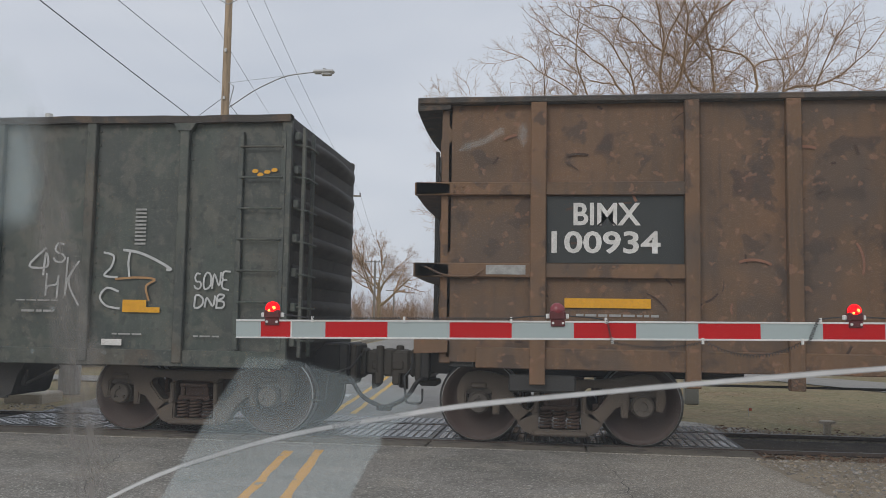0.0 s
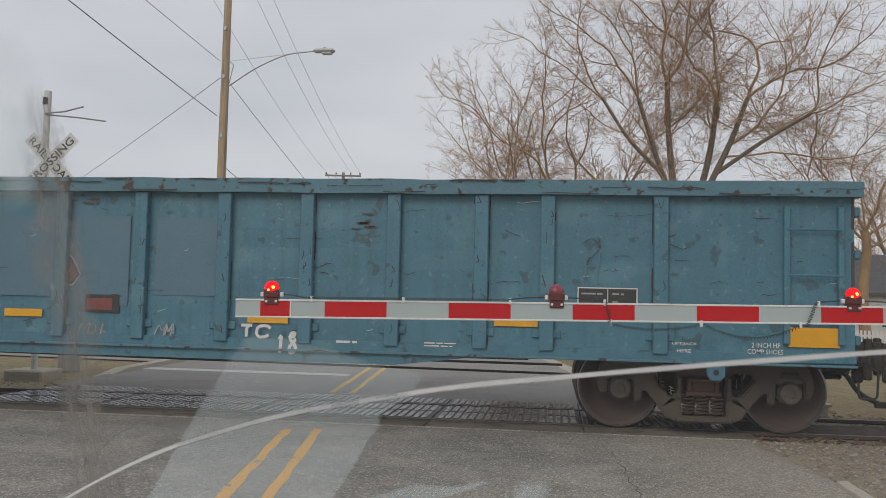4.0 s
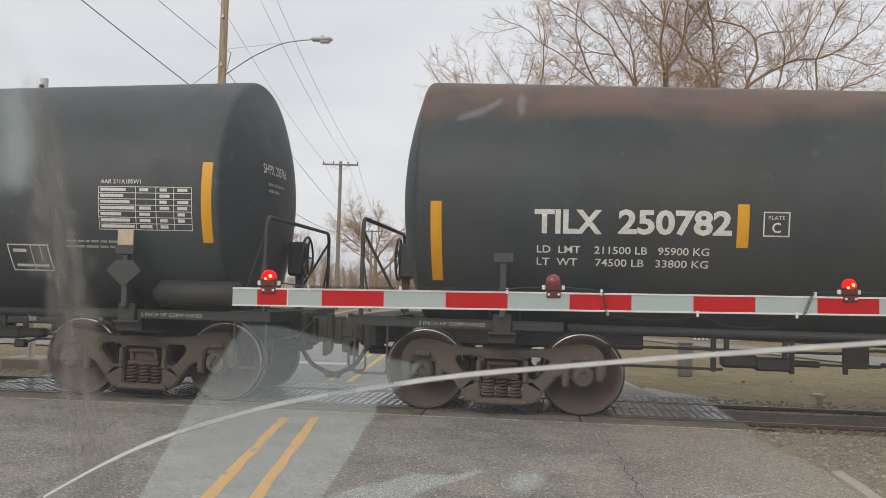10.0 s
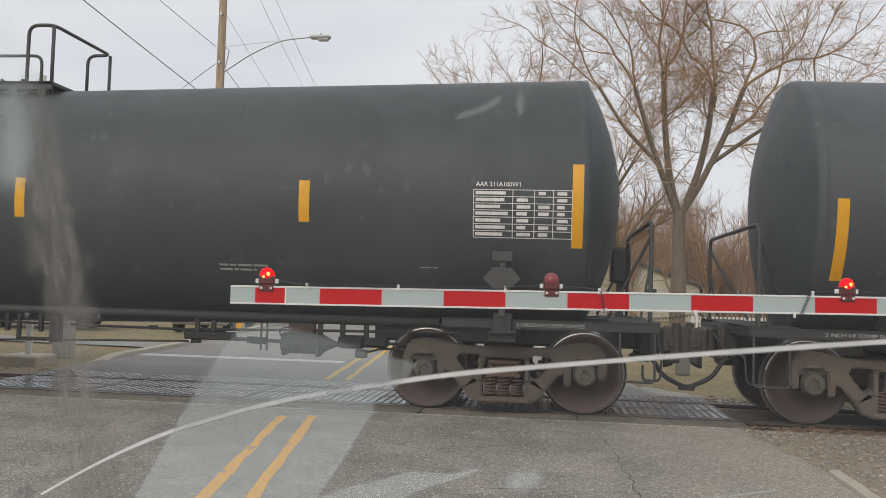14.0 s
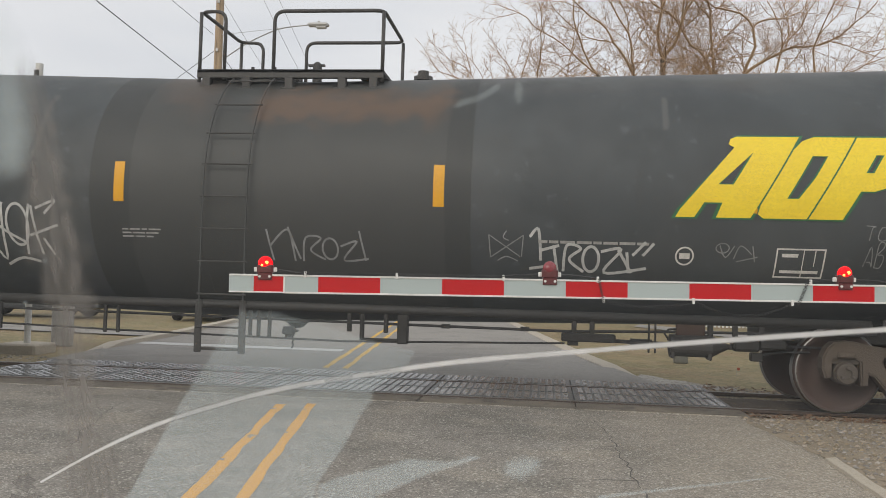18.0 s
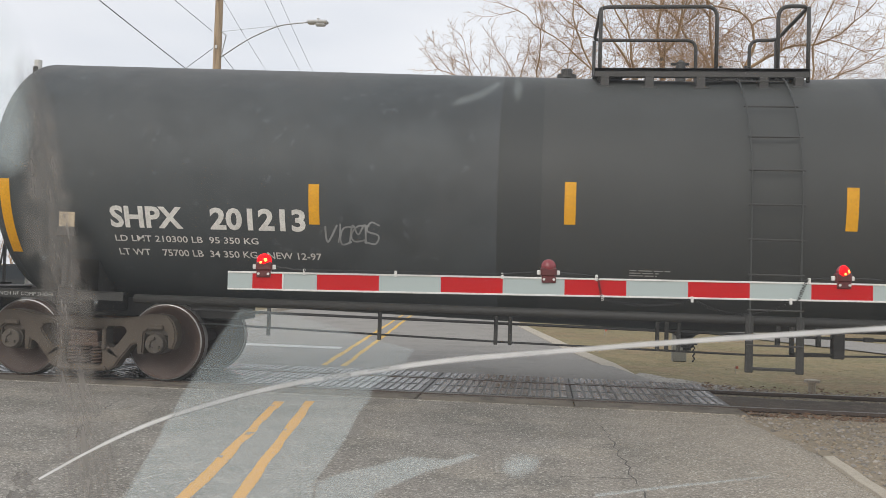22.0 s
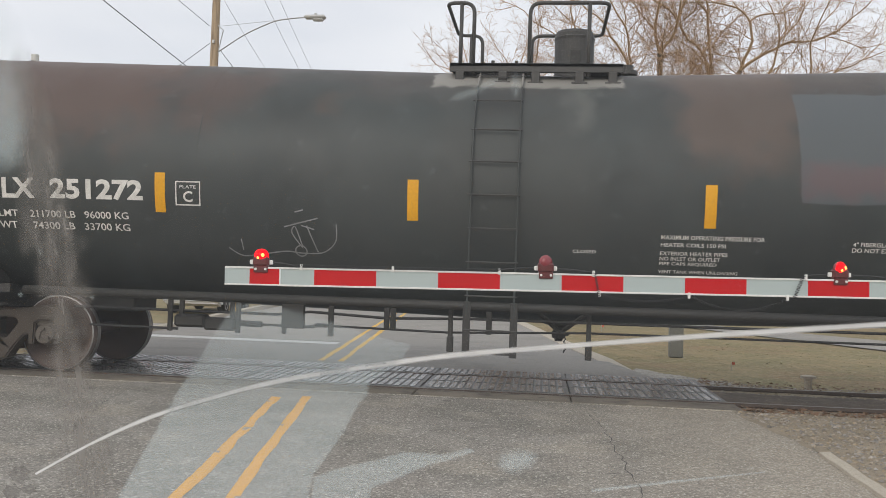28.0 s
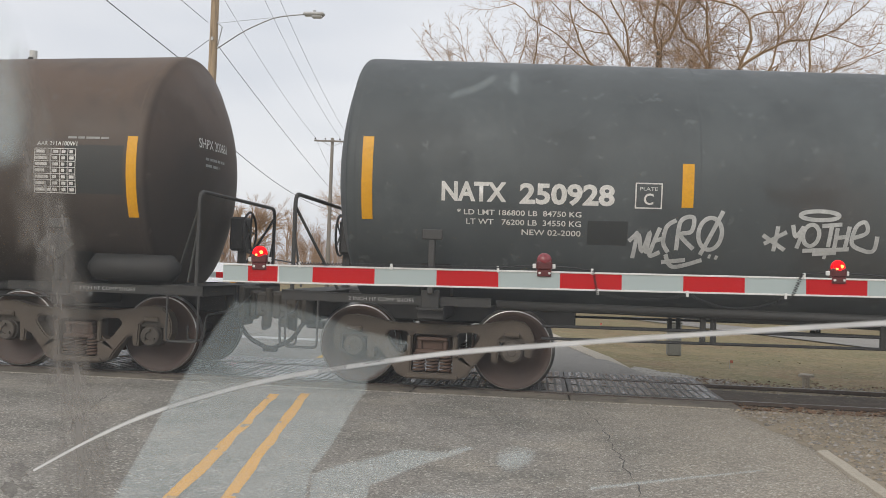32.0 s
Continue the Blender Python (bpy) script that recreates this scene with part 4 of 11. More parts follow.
def make_truck():
    bm = bmesh.new()
    box(bm, -0.22, 0.22, -0.92, 0.92, 0.40, 0.62, 0.02)
    lathe(bm, [(0.6, 0.3), (0.74, 0.3)], 20, "z")
    for k in (-1, 1):
        box(bm, k * 0.36, k * 0.42, -0.86, 0.86, 0.33, 0.46)
        box(bm, k * 0.42, k * 0.455, -0.86, -0.62, 0.25, 0.62, 0.01)
        box(bm, k * 0.42, k * 0.455, 0.62, 0.86, 0.25, 0.62, 0.01)
    t = part("truck", bm, RUST)
    for s in (-1, 1):
        part("side_frame", FRAME_ME[s], CAST, t)
        part("bolster_end", bolster_end_mesh(s), RUST, t)
        for x in (-0.889, 0.889):
            part("bearing", BEARING_ME[s], BEARING, t, at=pose(x, 0, R_WHEEL))
        for x in (-0.15, 0, 0.15):
            part("spring", SPRING_ME, RUST, t, at=pose(x, s * 1.0, 0.187, 0, 0, 40 * x))
    for x in (-0.889, 0.889):
        w = part("wheelset", WHEEL_ME, None, t, at=pose(x, 0, R_WHEEL))
        SPIN.append((w, x))
    return t


TRUCK = make_truck()


def add_truck(car, a, proto=[True]):
    if proto[0]:
        proto[0] = False
        TRUCK.parent, TRUCK.matrix_basis = car, pose(a, 0, 0)
        return TRUCK
    t = TRUCK.copy()
    scene.collection.objects.link(t)
    t.parent, t.matrix_basis = car, pose(a, 0, 0)
    for ch in TRUCK.children:
        c = ch.copy()
        scene.collection.objects.link(c)
        c.parent = t
        if ch.name.startswith("wheelset"):
            SPIN.append((c, ch.matrix_basis.translation.x))
    return t


def coupler(car, x, d, hose_seed=0):
    """Coupler, hose and lever at the car's end x; d is the way outwards."""
    bm = bmesh.new()
    box(bm, x - d * 0.75, x - d * 0.22, -0.09, 0.09, 0.76, 0.92, 0.02)
    box(bm, x - d * 0.27, x - d * 0.02, -0.15, 0.13, 0.68, 0.98, 0.03)
    box(bm, x - d * 0.05, x + d * 0.09, d * 0.02, d * 0.15, 0.70, 0.95, 0.03)
    box(bm, x - d * 0.06, x + d * 0.07, -d * 0.17, -d * 0.08, 0.66, 0.98, 0.03)
    box(bm, x - d * 0.44, x - d * 0.36, -0.32, 0.32, 0.62, 1.05, 0.02)
    box(bm, x - d * 0.34, x - d * 0.28, -0.2, 0.2, 0.66, 1.0, 0.03)
    lathe(bm, [(0.66, 0.03), (0.67, 0.075), (0.99, 0.075), (1.0, 0.03)], 12, "z", (x - d * 0.02, d * 0.09, 0))
    lathe(bm, [(0.60, 0.02), (0.62, 0.05), (1.03, 0.05), (1.04, 0.02)], 10, "z", (x - d * 0.10, -d * 0.14, 0))
    box(bm, x - d * 0.62, x - d * 0.40, -0.20, 0.20, 0.56, 0.64, 0.02)
    box(bm, x - d * 0.16, x - d * 0.06, -0.19, -0.11, 0.56, 0.72, 0.02)
    box(bm, x - d * 0.22, x - d * 0.12, -0.06, 0.06, 0.52, 0.70, 0.02)
    tube(bm, [(x - d * 0.2, 0.02, 0.5), (x - d * 0.2, 0.02, 0.99)], 0.03, 8)
    box(bm, x - d * 0.2, x - d * 0.05, -0.17, -0.12, 0.74, 0.86, 0.02)
    box(bm, x - d * 0.52, x - d * 0.40, -0.3, -0.1, 0.62, 0.74, 0.02)
    part("coupler", bm, IRON, car, "grimy dark cast coupler")
    bm = bmesh.new()
    tube(bm, round_path([(x - d * 0.62, -0.34, 0.70), (x - d * 0.42, -0.36, 0.66), (x - d * 0.28, -0.36, 0.42), (x - d * 0.02, -0.33, 0.30)], 0.12, 5), 0.027, 8)
    box(bm, x - d * 0.09, x + d * 0.002, -0.37, -0.29, 0.265, 0.335, 0.012)
    part("air_hose", bm, HOSE, car, "black rubber air hose", smooth=False)
    bm = bmesh.new()
    tube(bm, round_path([(x - d * 0.30, -0.1, 0.98), (x - d * 0.36, -0.6, 0.78), (x - d * 0.42, -1.40, 0.74), (x - d * 0.44, -1.42, 0.46), (x - d * 0.62, -1.42, 0.46), (x - d * 0.62, -1.42, 0.62)], 0.05, 3), 0.013, 6)
    part("coupler_lever", bm, FRAME, car)


def draft_gear(car, x0, x1, d, material):
    bm = bmesh.new()
    box(bm, x0, x1, -0.32, 0.32, 0.72, 1.06, 0.02)
    box(bm, x0 + d * 0.02, x0 + d * 0.14, -0.42, 0.42, 0.66, 1.06, 0.02)
    part("centre_sill", bm, material, car)


def smooth_line(key, n=6):
    out = []
    for j in range(len(key) - 1):
        p0, p1, p2, p3 = key[max(j - 1, 0)], key[j], key[j + 1], key[min(j + 2, len(key) - 1)]
        for q in range(n):
            u = q / n
            out.append(tuple(0.5 * (2 * b + (c - a) * u + (2 * a - 5 * b + 4 * c - d) * u * u + (3 * b - a - 3 * c + d) * u ** 3) for a, b, c, d in zip(p0, p1, p2, p3)))
    return out + [key[-1]]


BLOT = mat("dark_paint_blot", (0.034, 0.035, 0.035), rough=0.55, bump=0.02)


def painted(name, bm, material, car, label=""):
    return part(name, wrap(bm, R_TANK, z_axis), material, car, label)


STICKER = mat("red_sticker", (0.35, 0.03, 0.03), (0.25, 0.03, 0.03), scale=10, rough=0.5, bump=0.0)


def emblem(x0, x1, z0, z1, grow=0.0):
    """Three leaning blocks in one row: a wedge, a rounded block and a hooked block, each with a small opening."""
    bm = bmesh.new()
    w, h = x1 - x0, z1 - z0
    g = grow

    def lean(pts):
        return [(x0 + (u * 0.79 + 0.20 * v) * w, z0 + v * h) for u, v in pts]

    def block(outline, hole):
        """Two halves that meet round the hole; both loops run from their lowest left corner."""
        a, b = lean(outline), lean(hole)
        n, m = len(a), len(b)
        vo, vi = [bm.verts.new((x, 0, z)) for x, z in a], [bm.verts.new((x, 0, z)) for x, z in b]
        eo = [bm.edges.new((vo[k], vo[(k + 1) % n])) for k in range(n)]
        ei = [bm.edges.new((vi[k], vi[(k + 1) % m])) for k in range(m)]
        bmesh.ops.triangle_fill(bm, edges=eo + ei, use_beauty=True)
    k = g * 0.6
    block([(0.0 - g, 0.0 - g), (0.10 + g, 0.0 - g), (0.105 + g, 0.18 - g), (0.20 - g, 0.18 - g), (0.215 - g, 0.0 - g), (0.395 + g, 0.0 - g), (0.395 + g, 1 + g), (0.07, 1 + g), (0.045, 0.97), (0.05, 0.90), (0.09, 0.86), (0.0 - g, 0.10)],
          [(0.12 + k, 0.40 + k), (0.20 - k, 0.40 + k), (0.205 - k, 0.80 - k)])
    block([(0.405 - g, 0.16), (0.42, 0.05), (0.46, 0.0 - g), (0.685 + g, 0.0 - g), (0.685 + g, 1 + g), (0.47, 1 + g), (0.425, 0.95), (0.405 - g, 0.84)],
          [(0.52 + k, 0.24 + k), (0.58 - k, 0.24 + k), (0.60 - k, 0.50), (0.60 - k, 0.76 - k), (0.52 + k, 0.76 - k)])
    block([(0.695 - g, 0.0 - g), (0.87 + g, 0.0 - g), (0.87 + g, 0.34 - g), (0.94, 0.34 - g), (0.985, 0.38 - g), (1.01 + g, 0.47), (1.012 + g, 0.84), (0.995 + g, 0.93), (0.96, 0.985 + g), (0.93, 1 + g), (0.695 - g, 1 + g)],
          [(0.84 + k, 0.56 + k), (0.88 - k, 0.56 + k), (0.88 - k, 0.78 - k), (0.84 + k, 0.78 - k)])
    return bm


def data_table(x0, x1, z0, z1, seed):
    bm = bmesh.new()
    t = 0.008
    for z in [z0 + (z1 - z0) * k / 7 for k in range(8)]:
        rect(bm, x0, x1, z - t / 2, z + t / 2)
    for u in (0, 0.4, 0.62, 0.81, 1):
        x = x0 + (x1 - x0) * u
        rect(bm, x - t / 2, x + t / 2, z0, z1)
    rnd = random.Random(seed)
    for k in range(7):
        za = z0 + (z1 - z0) * (k + 0.28) / 7
        for u0, u1 in ((0.02, 0.39), (0.44, 0.59), (0.66, 0.78), (0.85, 0.97)):
            if rnd.random() < 0.88:
                rect(bm, x0 + (x1 - x0) * u0, x0 + (x1 - x0) * (u0 + (u1 - u0) * rnd.uniform(0.6, 1)), za, za + 0.035)
    return bm


def frame_box(x0, x1, z0, z1):
    bm = bmesh.new()
    t = 0.016
    for a in ((x0, x1, z0, z0 + t), (x0, x1, z1 - t, z1), (x0, x0 + t, z0, z1), (x1 - t, x1, z0, z1),
              (x0 + (x1 - x0) * 0.55, x0 + (x1 - x0) * 0.57, z0 + t, z1), (x0 + (x1 - x0) * 0.78, x0 + (x1 - x0) * 0.8, z0 + (z1 - z0) * 0.4, z1 - t),
              (x0 + (x1 - x0) * 0.12, x0 + (x1 - x0) * 0.45, z0 + (z1 - z0) * 0.7, z0 + (z1 - z0) * 0.82),
              (x0 + (x1 - x0) * 0.12, x0 + (x1 - x0) * 0.9, z0 + (z1 - z0) * 0.16, z0 + (z1 - z0) * 0.26)):
        rect(bm, *a)
    return bm


END_DEPTH = [0.46, 0.80]


def under_gear(car, kind, length, plat):
    """Outlet, brake rods, hangers, cylinder and valves below the belly; every x is counted from the left coupler."""
    def bar(name, x0, x1, z0, z1, y=-0.85, d=0.05, bevel=0.006, material=None, label=""):
        bm = bmesh.new()
        box(bm, x0, x1, y - d, y + d, z0, z1, bevel)
        return part(name, bm, material or FRAME, car, label)

    def rod(name, pts, r=0.014, y=-0.85):
        bm = bmesh.new()
        tube(bm, [(x, y, z) for x, z in pts], r, 7)
        return part(name, bm, HOSE, car)

    def cylinder_group(q):
        rod("sleeve", [(q + 13.02, 0.695), (q + 13.26, 0.69)], 0.042)
        for x in (q + 13.215, q + 13.285):
            bar("rod_hanger", x - 0.011, x + 0.011, 0.59, 0.93, -0.95, 0.01)
        bm = bmesh.new()
        lathe(bm, [(q + 13.43, 0.03), (q + 13.45, 0.12), (q + 13.90, 0.125), (q + 14.0, 0.07), (q + 14.08, 0.03), (q + 14.2, 0.025)], 20, "x", (0, -0.85, 0.68))
        box(bm, q + 13.46, q + 13.50, -0.95, -0.75, 0.54, 0.70, 0.01)
        box(bm, q + 13.86, q + 13.90, -0.95, -0.75, 0.53, 0.70, 0.01)
        part("brake_cylinder", bm, DRAB, car, smooth=False)
        bar("cylinder_bracket", q + 13.52, q + 13.83, 0.79, 0.95, d=0.04, material=RUST, label="rust-brown cylinder bracket")
        for x in (q + 13.89, q + 14.155, q + 14.435):
            bar("cylinder_hanger", x - 0.03, x + 0.03, 0.74, 0.98, d=0.02)
        bar("brake_valve", q + 14.12, q + 14.42, 0.64, 0.79, d=0.10, bevel=0.03)
        bar("valve_pipe_bracket", q + 14.40, q + 14.70, 0.66, 0.77, d=0.09, bevel=0.03)
        bar("drain_cup", q + 14.32, q + 14.45, 0.535, 0.63, d=0.05, bevel=0.012)
        rod("air_hose", [(q + 14.45, 0.60), (q + 14.6, 0.645), (q + 14.95, 0.65)], 0.014)
        rod("air_hose", [(q + 13.44, 0.74), (q + 13.40, 0.80), (q + 13.44, 0.85), (q + 13.52, 0.86)], 0.012)
        rod("brake_rod", [(q + 14.7, 0.71), (q + 15.3, 0.70)], 0.016)

    mid = (plat[0] + plat[1]) / 2
    if kind in ("wide", "flipped"):
        rod("brake_pipe", [(3.3, 0.86), (10.7, 0.80), (12.3, 0.79), (13.5, 0.825), (length - 2.6, 0.86)], 0.016)
        rod("brake_rod", [(3.4, 0.70), (7.0, 0.62), (9.8, 0.585), (12.3, 0.655)], 0.012)
        for x in (10.95, 11.85):
            bar("pipe_clamp", x - 0.05, x + 0.05, 0.775, 0.825, d=0.03)
        for x in (4.3, 5.6, 6.92, 7.08, 8.69, 8.79, 8.92):
            bar("rail_hanger", x - 0.022, x + 0.022, 0.60, 0.98, -1.0, 0.012)
        # slack adjuster, sleeve and cylinder
        bar("slack_adjuster", 12.26, 12.86, 0.68, 0.775, d=0.07, bevel=0.015)
        bar("adjuster_lug", 12.33, 12.45, 0.635, 0.685, d=0.02)
        for x in (12.40, 12.60):
            bar("cylinder_hanger", x - 0.028, x + 0.028, 0.77, 0.96, d=0.02)
        rod("push_rod", [(12.86, 0.70), (13.46, 0.69)], 0.022)
        cylinder_group(0.0)
        # outlet box and its skid beside the ladder
        bar("outlet_box", mid + 1.43, mid + 1.55, 0.58, 0.93, d=0.06, bevel=0.01)
        bar("skid_leg", mid + 0.985, mid + 1.035, 0.61, 0.92, d=0.02)
        bar("skid_rail", mid + 0.985, mid + 1.43, 0.605, 0.635, d=0.02)
        for x in (mid + 0.86, mid + 1.29):
            bar("drain_stub", x - 0.025, x + 0.025, 0.70, 0.93, d=0.025)
    elif kind == "hatch":
        rod("brake_pipe", [(3.2, 0.79), (5.7, 0.785), (6.1, 0.83), (7.0, 0.79), (8.0, 0.82), (length - 3.2, 0.84)], 0.016)
        rod("brake_rod", [(3.4, 0.58), (4.5, 0.572)], 0.015)
        rod("brake_rod", [(6.3, 0.675), (7.7, 0.655), (9.3, 0.71), (length - 3.4, 0.72)], 0.013)
        bar("brake_valve", 4.48, 4.86, 0.60, 0.75, d=0.10, bevel=0.03)
        bar("valve_pipe_bracket", 4.84, 5.21, 0.575, 0.72, d=0.08, bevel=0.02)
        for x, z in ((4.40, 0.545), (4.54, 0.70), (5.16, 0.62), (5.23, 0.55)):
            bar("cylinder_hanger", x - 0.028, x + 0.028, z, 0.97, d=0.02)
        rod("sleeve", [(5.25, 0.665), (5.52, 0.66)], 0.036)
        rod("push_rod", [(5.5, 0.66), (5.78, 0.655)], 0.014)
        bar("cylinder_plate", 5.76, 6.03, 0.63, 0.93, d=0.03, bevel=0.01)
        bar("plate_leg", 5.765, 5.815, 0.565, 0.64, d=0.02)
        bar("clevis", 6.03, 6.16, 0.64, 0.675, d=0.02)
        bar("clevis", 6.15, 6.31, 0.655, 0.70, d=0.03, bevel=0.015)
        for x, z in ((6.345, 0.556), (7.0, 0.665), (7.075, 0.665), (8.18, 0.65), (length - 5.2, 0.66), (length - 4.1, 0.66), (length - 3.98, 0.66)):
            bar("rail_hanger", x - 0.032, x + 0.032, z, 0.98, d=0.02)
        for x, z in ((7.766, 0.46), (9.29, 0.43)):
            bar("rail_hanger", x - 0.026, x + 0.026, z, 0.98, -1.1, 0.02)
            bar("hanger_foot", x - 0.036, x + 0.036, z, z + 0.17, -1.1, 0.03)
    else:
        for y in (-1.2, 1.2):
            rod("safety_rail", [(3.3, 0.77), (7.0, 0.80), (length - 3.3, 0.79)], 0.017, y)
            rod("safety_rail", [(3.3, 0.635), (6.87, 0.675), (length - 3.3, 0.665)], 0.017, y)
            for x, z in ((5.01, 0.65), (5.12, 0.65), (6.85, 0.66), (6.92, 0.66), (8.445, 0.59), (8.68, 0.655), (9.37, 0.66), (9.71, 0.66), (10.9, 0.66), (11.0, 0.66), (11.6, 0.66), (11.68, 0.66)):
                bar("rail_hanger", x - 0.03, x + 0.03, z, 0.98, y, 0.018)
        cylinder_group(-0.12)
        rod("push_rod", [(12.1, 0.68), (12.6, 0.675), (12.95, 0.68)], 0.012)
        bar("clevis", 12.25, 12.45, 0.655, 0.70, d=0.03, bevel=0.015)
        for x in (12.09, 12.665):
            bar("rod_hanger", x - 0.035, x + 0.035, 0.53, 0.97, -0.95, 0.015)
    # outlet at the belly
    ox = 9.0 if kind != "wide" and kind != "flipped" else mid
    bm = bmesh.new()
    lathe(bm, [(0.88, 0.44), (0.80, 0.34), (0.74, 0.14), (0.68, 0.07), (0.665, 0.02)], 20, "z", (ox, 0, 0))
    part("bottom_outlet", bm, DRAB, car)
    bm = bmesh.new()
    lathe(bm, [(0.70, 0.07), (0.66, 0.085), (0.61, 0.08), (0.60, 0.05), (0.57, 0.045)], 14, "z", (ox - 0.02, -0.3, 0))
    box(bm, ox - 0.1, ox + 0.1, -0.32, -0.28, 0.635, 0.665, 0.01)
    part("outlet_valve", bm, HOSE, car)
    bm = bmesh.new()
    for k in range(6):
        tube(bm, [(ox + 0.05, -0.36, 0.62 - 0.03 * k), (ox + 0.05 + 0.012 * (-1) ** k, -0.36, 0.59 - 0.03 * k)], 0.009, 5)
    part("cap_chain", bm, HOSE, car)
    if kind == "hatch":
        for k in (-1, 1):
            bm = bmesh.new()
            tube(bm, [(ox + k * 0.32, -0.95, 0.97), (ox + k * 0.04, -0.5, 0.72)], 0.028, 7)
            part("outlet_brace", bm, DRAB, car)


def tank_car(label, left, length, shell, plat, kind, bands, signs, seed=0, brake_end=0, tank=(0.82, 0.80), reservoir=False, heads=(0.36, 0.46), cards=True):
    """A tank car; every x is counted from its left coupler."""
    car = tagged(new("tank_car"), label, "tank car", "cars of the train")
    car.location = (left, MID, 0)
    rnd = random.Random(seed)
    x0, x1 = tank[0], length - tank[1]
    TANK_MID[0] = length / 2
    END_DEPTH[0], END_DEPTH[1] = heads[1], tank[1]
    # shell with dished ends, bent a little in the middle
    radii = (0.03, 0.3, 0.6, 0.85, 1.05, 1.2, 1.31, 1.39, R_TANK - 0.07, R_TANK - 0.04, R_TANK - 0.018, R_TANK - 0.005, R_TANK)
    prof = [(x0 + dish(r, heads[0]), r) for r in radii] + [(x, R_TANK) for x in (4.9, 7.2, length / 2, length - 7.2, length - 4.9)]
    prof += [(x1 - dish(r, heads[1]), r) for r in radii[::-1]]
    bm = bmesh.new()
    lathe(bm, prof, 72, "x", (0, 0, 0))
    for v in bm.verts:
        v.co.z += z_axis(v.co.x)
    part("tank", bm, shell, car, smooth=True)
    # weld seams
    for s in (x0 + heads[0] + 0.04, 4.9, length / 2 - 0.9, length - 5.2, x1 - heads[1] - 0.04):
        bm = bmesh.new()
        lathe(bm, [(s - 0.012, R_TANK - 0.02), (s - 0.010, R_TANK + 0.0015), (s + 0.010, R_TANK + 0.0015), (s + 0.012, R_TANK - 0.02)], 72, "x", (0, 0, z_axis(s)))
        part("weld_seam", bm, shell, car, smooth=False)
    # ends: sills, bolsters, saddle, handrail
    for x, d in ((0.0, 1), (length, -1)):
        draft_gear(car, x + d * 0.42, x + d * 3.7, d, FRAME)
        coupler(car, x, -d)
        bm = bmesh.new()
        box(bm, x + d * 0.45, x + d * 0.95, -1.45, 1.45, 1.035, 1.065)
        box(bm, x + d * 0.45, x + d * 0.48, -1.45, 1.45, 0.95, 1.06)
        part("end_platform", bm, FRAME, car)
        for y in (-1.46, 1.42):
            bm = bmesh.new()
            box(bm, x + d * 0.45, x + d * 2.75, y, y + 0.04, 0.955, 1.045)
            box(bm, x + d * 0.45, x + d * 2.75, y, y + 0.09 * (1 if y < 0 else -1), 1.04, 1.052)
            part("side_sill", bm, FRAME, car)
        bm = bmesh.new()
        box(bm, x + d * 1.95, x + d * 2.25, -1.44, 1.44, 0.80, 1.02, 0.015)
        part("bolster", bm, FRAME, car)
        bm = bmesh.new()
        zc = z_axis(x + d * 2.1)
        arc = [(math.sin(a) * (R_TANK + 0.01), zc - math.cos(a) * (R_TANK + 0.01)) for a in [radians(-48 + 6.4 * k) for k in range(16)]]
        ring = [bm.verts.new((x + d * 1.93, y, z)) for y, z in arc], [bm.verts.new((x + d * 2.27, y, z)) for y, z in arc]
        low = [bm.verts.new((x + d * 1.93, y * 1.0, max(1.0, min(z - 0.05, 1.05)))) for y, z in arc], [bm.verts.new((x + d * 2.27, y, max(1.0, min(z - 0.05, 1.05)))) for y, z in arc]
        for q in range(15):
            if arc[q][1] > 1.12 or arc[q + 1][1] > 1.12:
                for s in (0, 1):
                    bm.faces.new((ring[s][q], ring[s][q + 1], low[s][q + 1], low[s][q]))
            bm.faces.new((ring[0][q], ring[0][q + 1], ring[1][q + 1], ring[1][q]))
        part("saddle", bm, DRAB, car)
        # handrail over the end platform
        bm = bmesh.new()
        hx = x + d * 0.55
        tube(bm, round_path([(hx, -1.40, 1.05), (hx, -1.40, 2.13), (hx, 1.40, 2.13), (hx, 1.40, 1.05)], 0.14, 5), 0.024, 8)
        for y in (-1.40, 1.40):
            tube(bm, round_path([(hx, y, 1.72), (hx + d * 0.1, y, 1.1)], 0.1), 0.014, 6)
            tube(bm, [(hx, y * 0.98, 1.98), (hx + d * 0.42, y * 0.72, 1.08)], 0.018, 6)
        part("handrail", bm, DRAB, car)
        # steps under the corner
        bm = bmesh.new()
        tube(bm, round_path([(x + d * 0.5, -1.44, 1.0), (x + d * 0.5, -1.44, 0.44), (x + d * 0.86, -1.44, 0.44), (x + d * 0.86, -1.44, 1.0)], 0.05, 3), 0.014, 6)
        part("corner_step", bm, DRAB, car)
        add_truck(car, x + d * 2.09)
        if brake_end == d:
            bm = bmesh.new()
            bx = x + d * 0.62
            ring = [(bx, 0.55 + 0.27 * math.cos(a), 1.75 + 0.27 * math.sin(a)) for a in [2 * math.pi * k / 24 for k in range(25)]]
            tube(bm, ring, 0.016, 6, cap=False)
            for k in range(5):
                a = 2 * math.pi * k / 5
                tube(bm, [(bx, 0.55, 1.75), (bx, 0.55 + 0.27 * math.cos(a), 1.75 + 0.27 * math.sin(a))], 0.012, 5)
            part("brake_wheel", bm, DRAB, car)
            bm = bmesh.new()
            box(bm, bx + d * 0.02, bx + d * 0.22, 0.38, 0.72, 1.5, 1.95, 0.03)
            box(bm, bx + d * 0.05, bx + d * 0.14, 0.5, 0.6, 1.06, 1.5)
            part("brake_box", bm, DRAB, car)
        # casting under the saddle
        bm = bmesh.new()
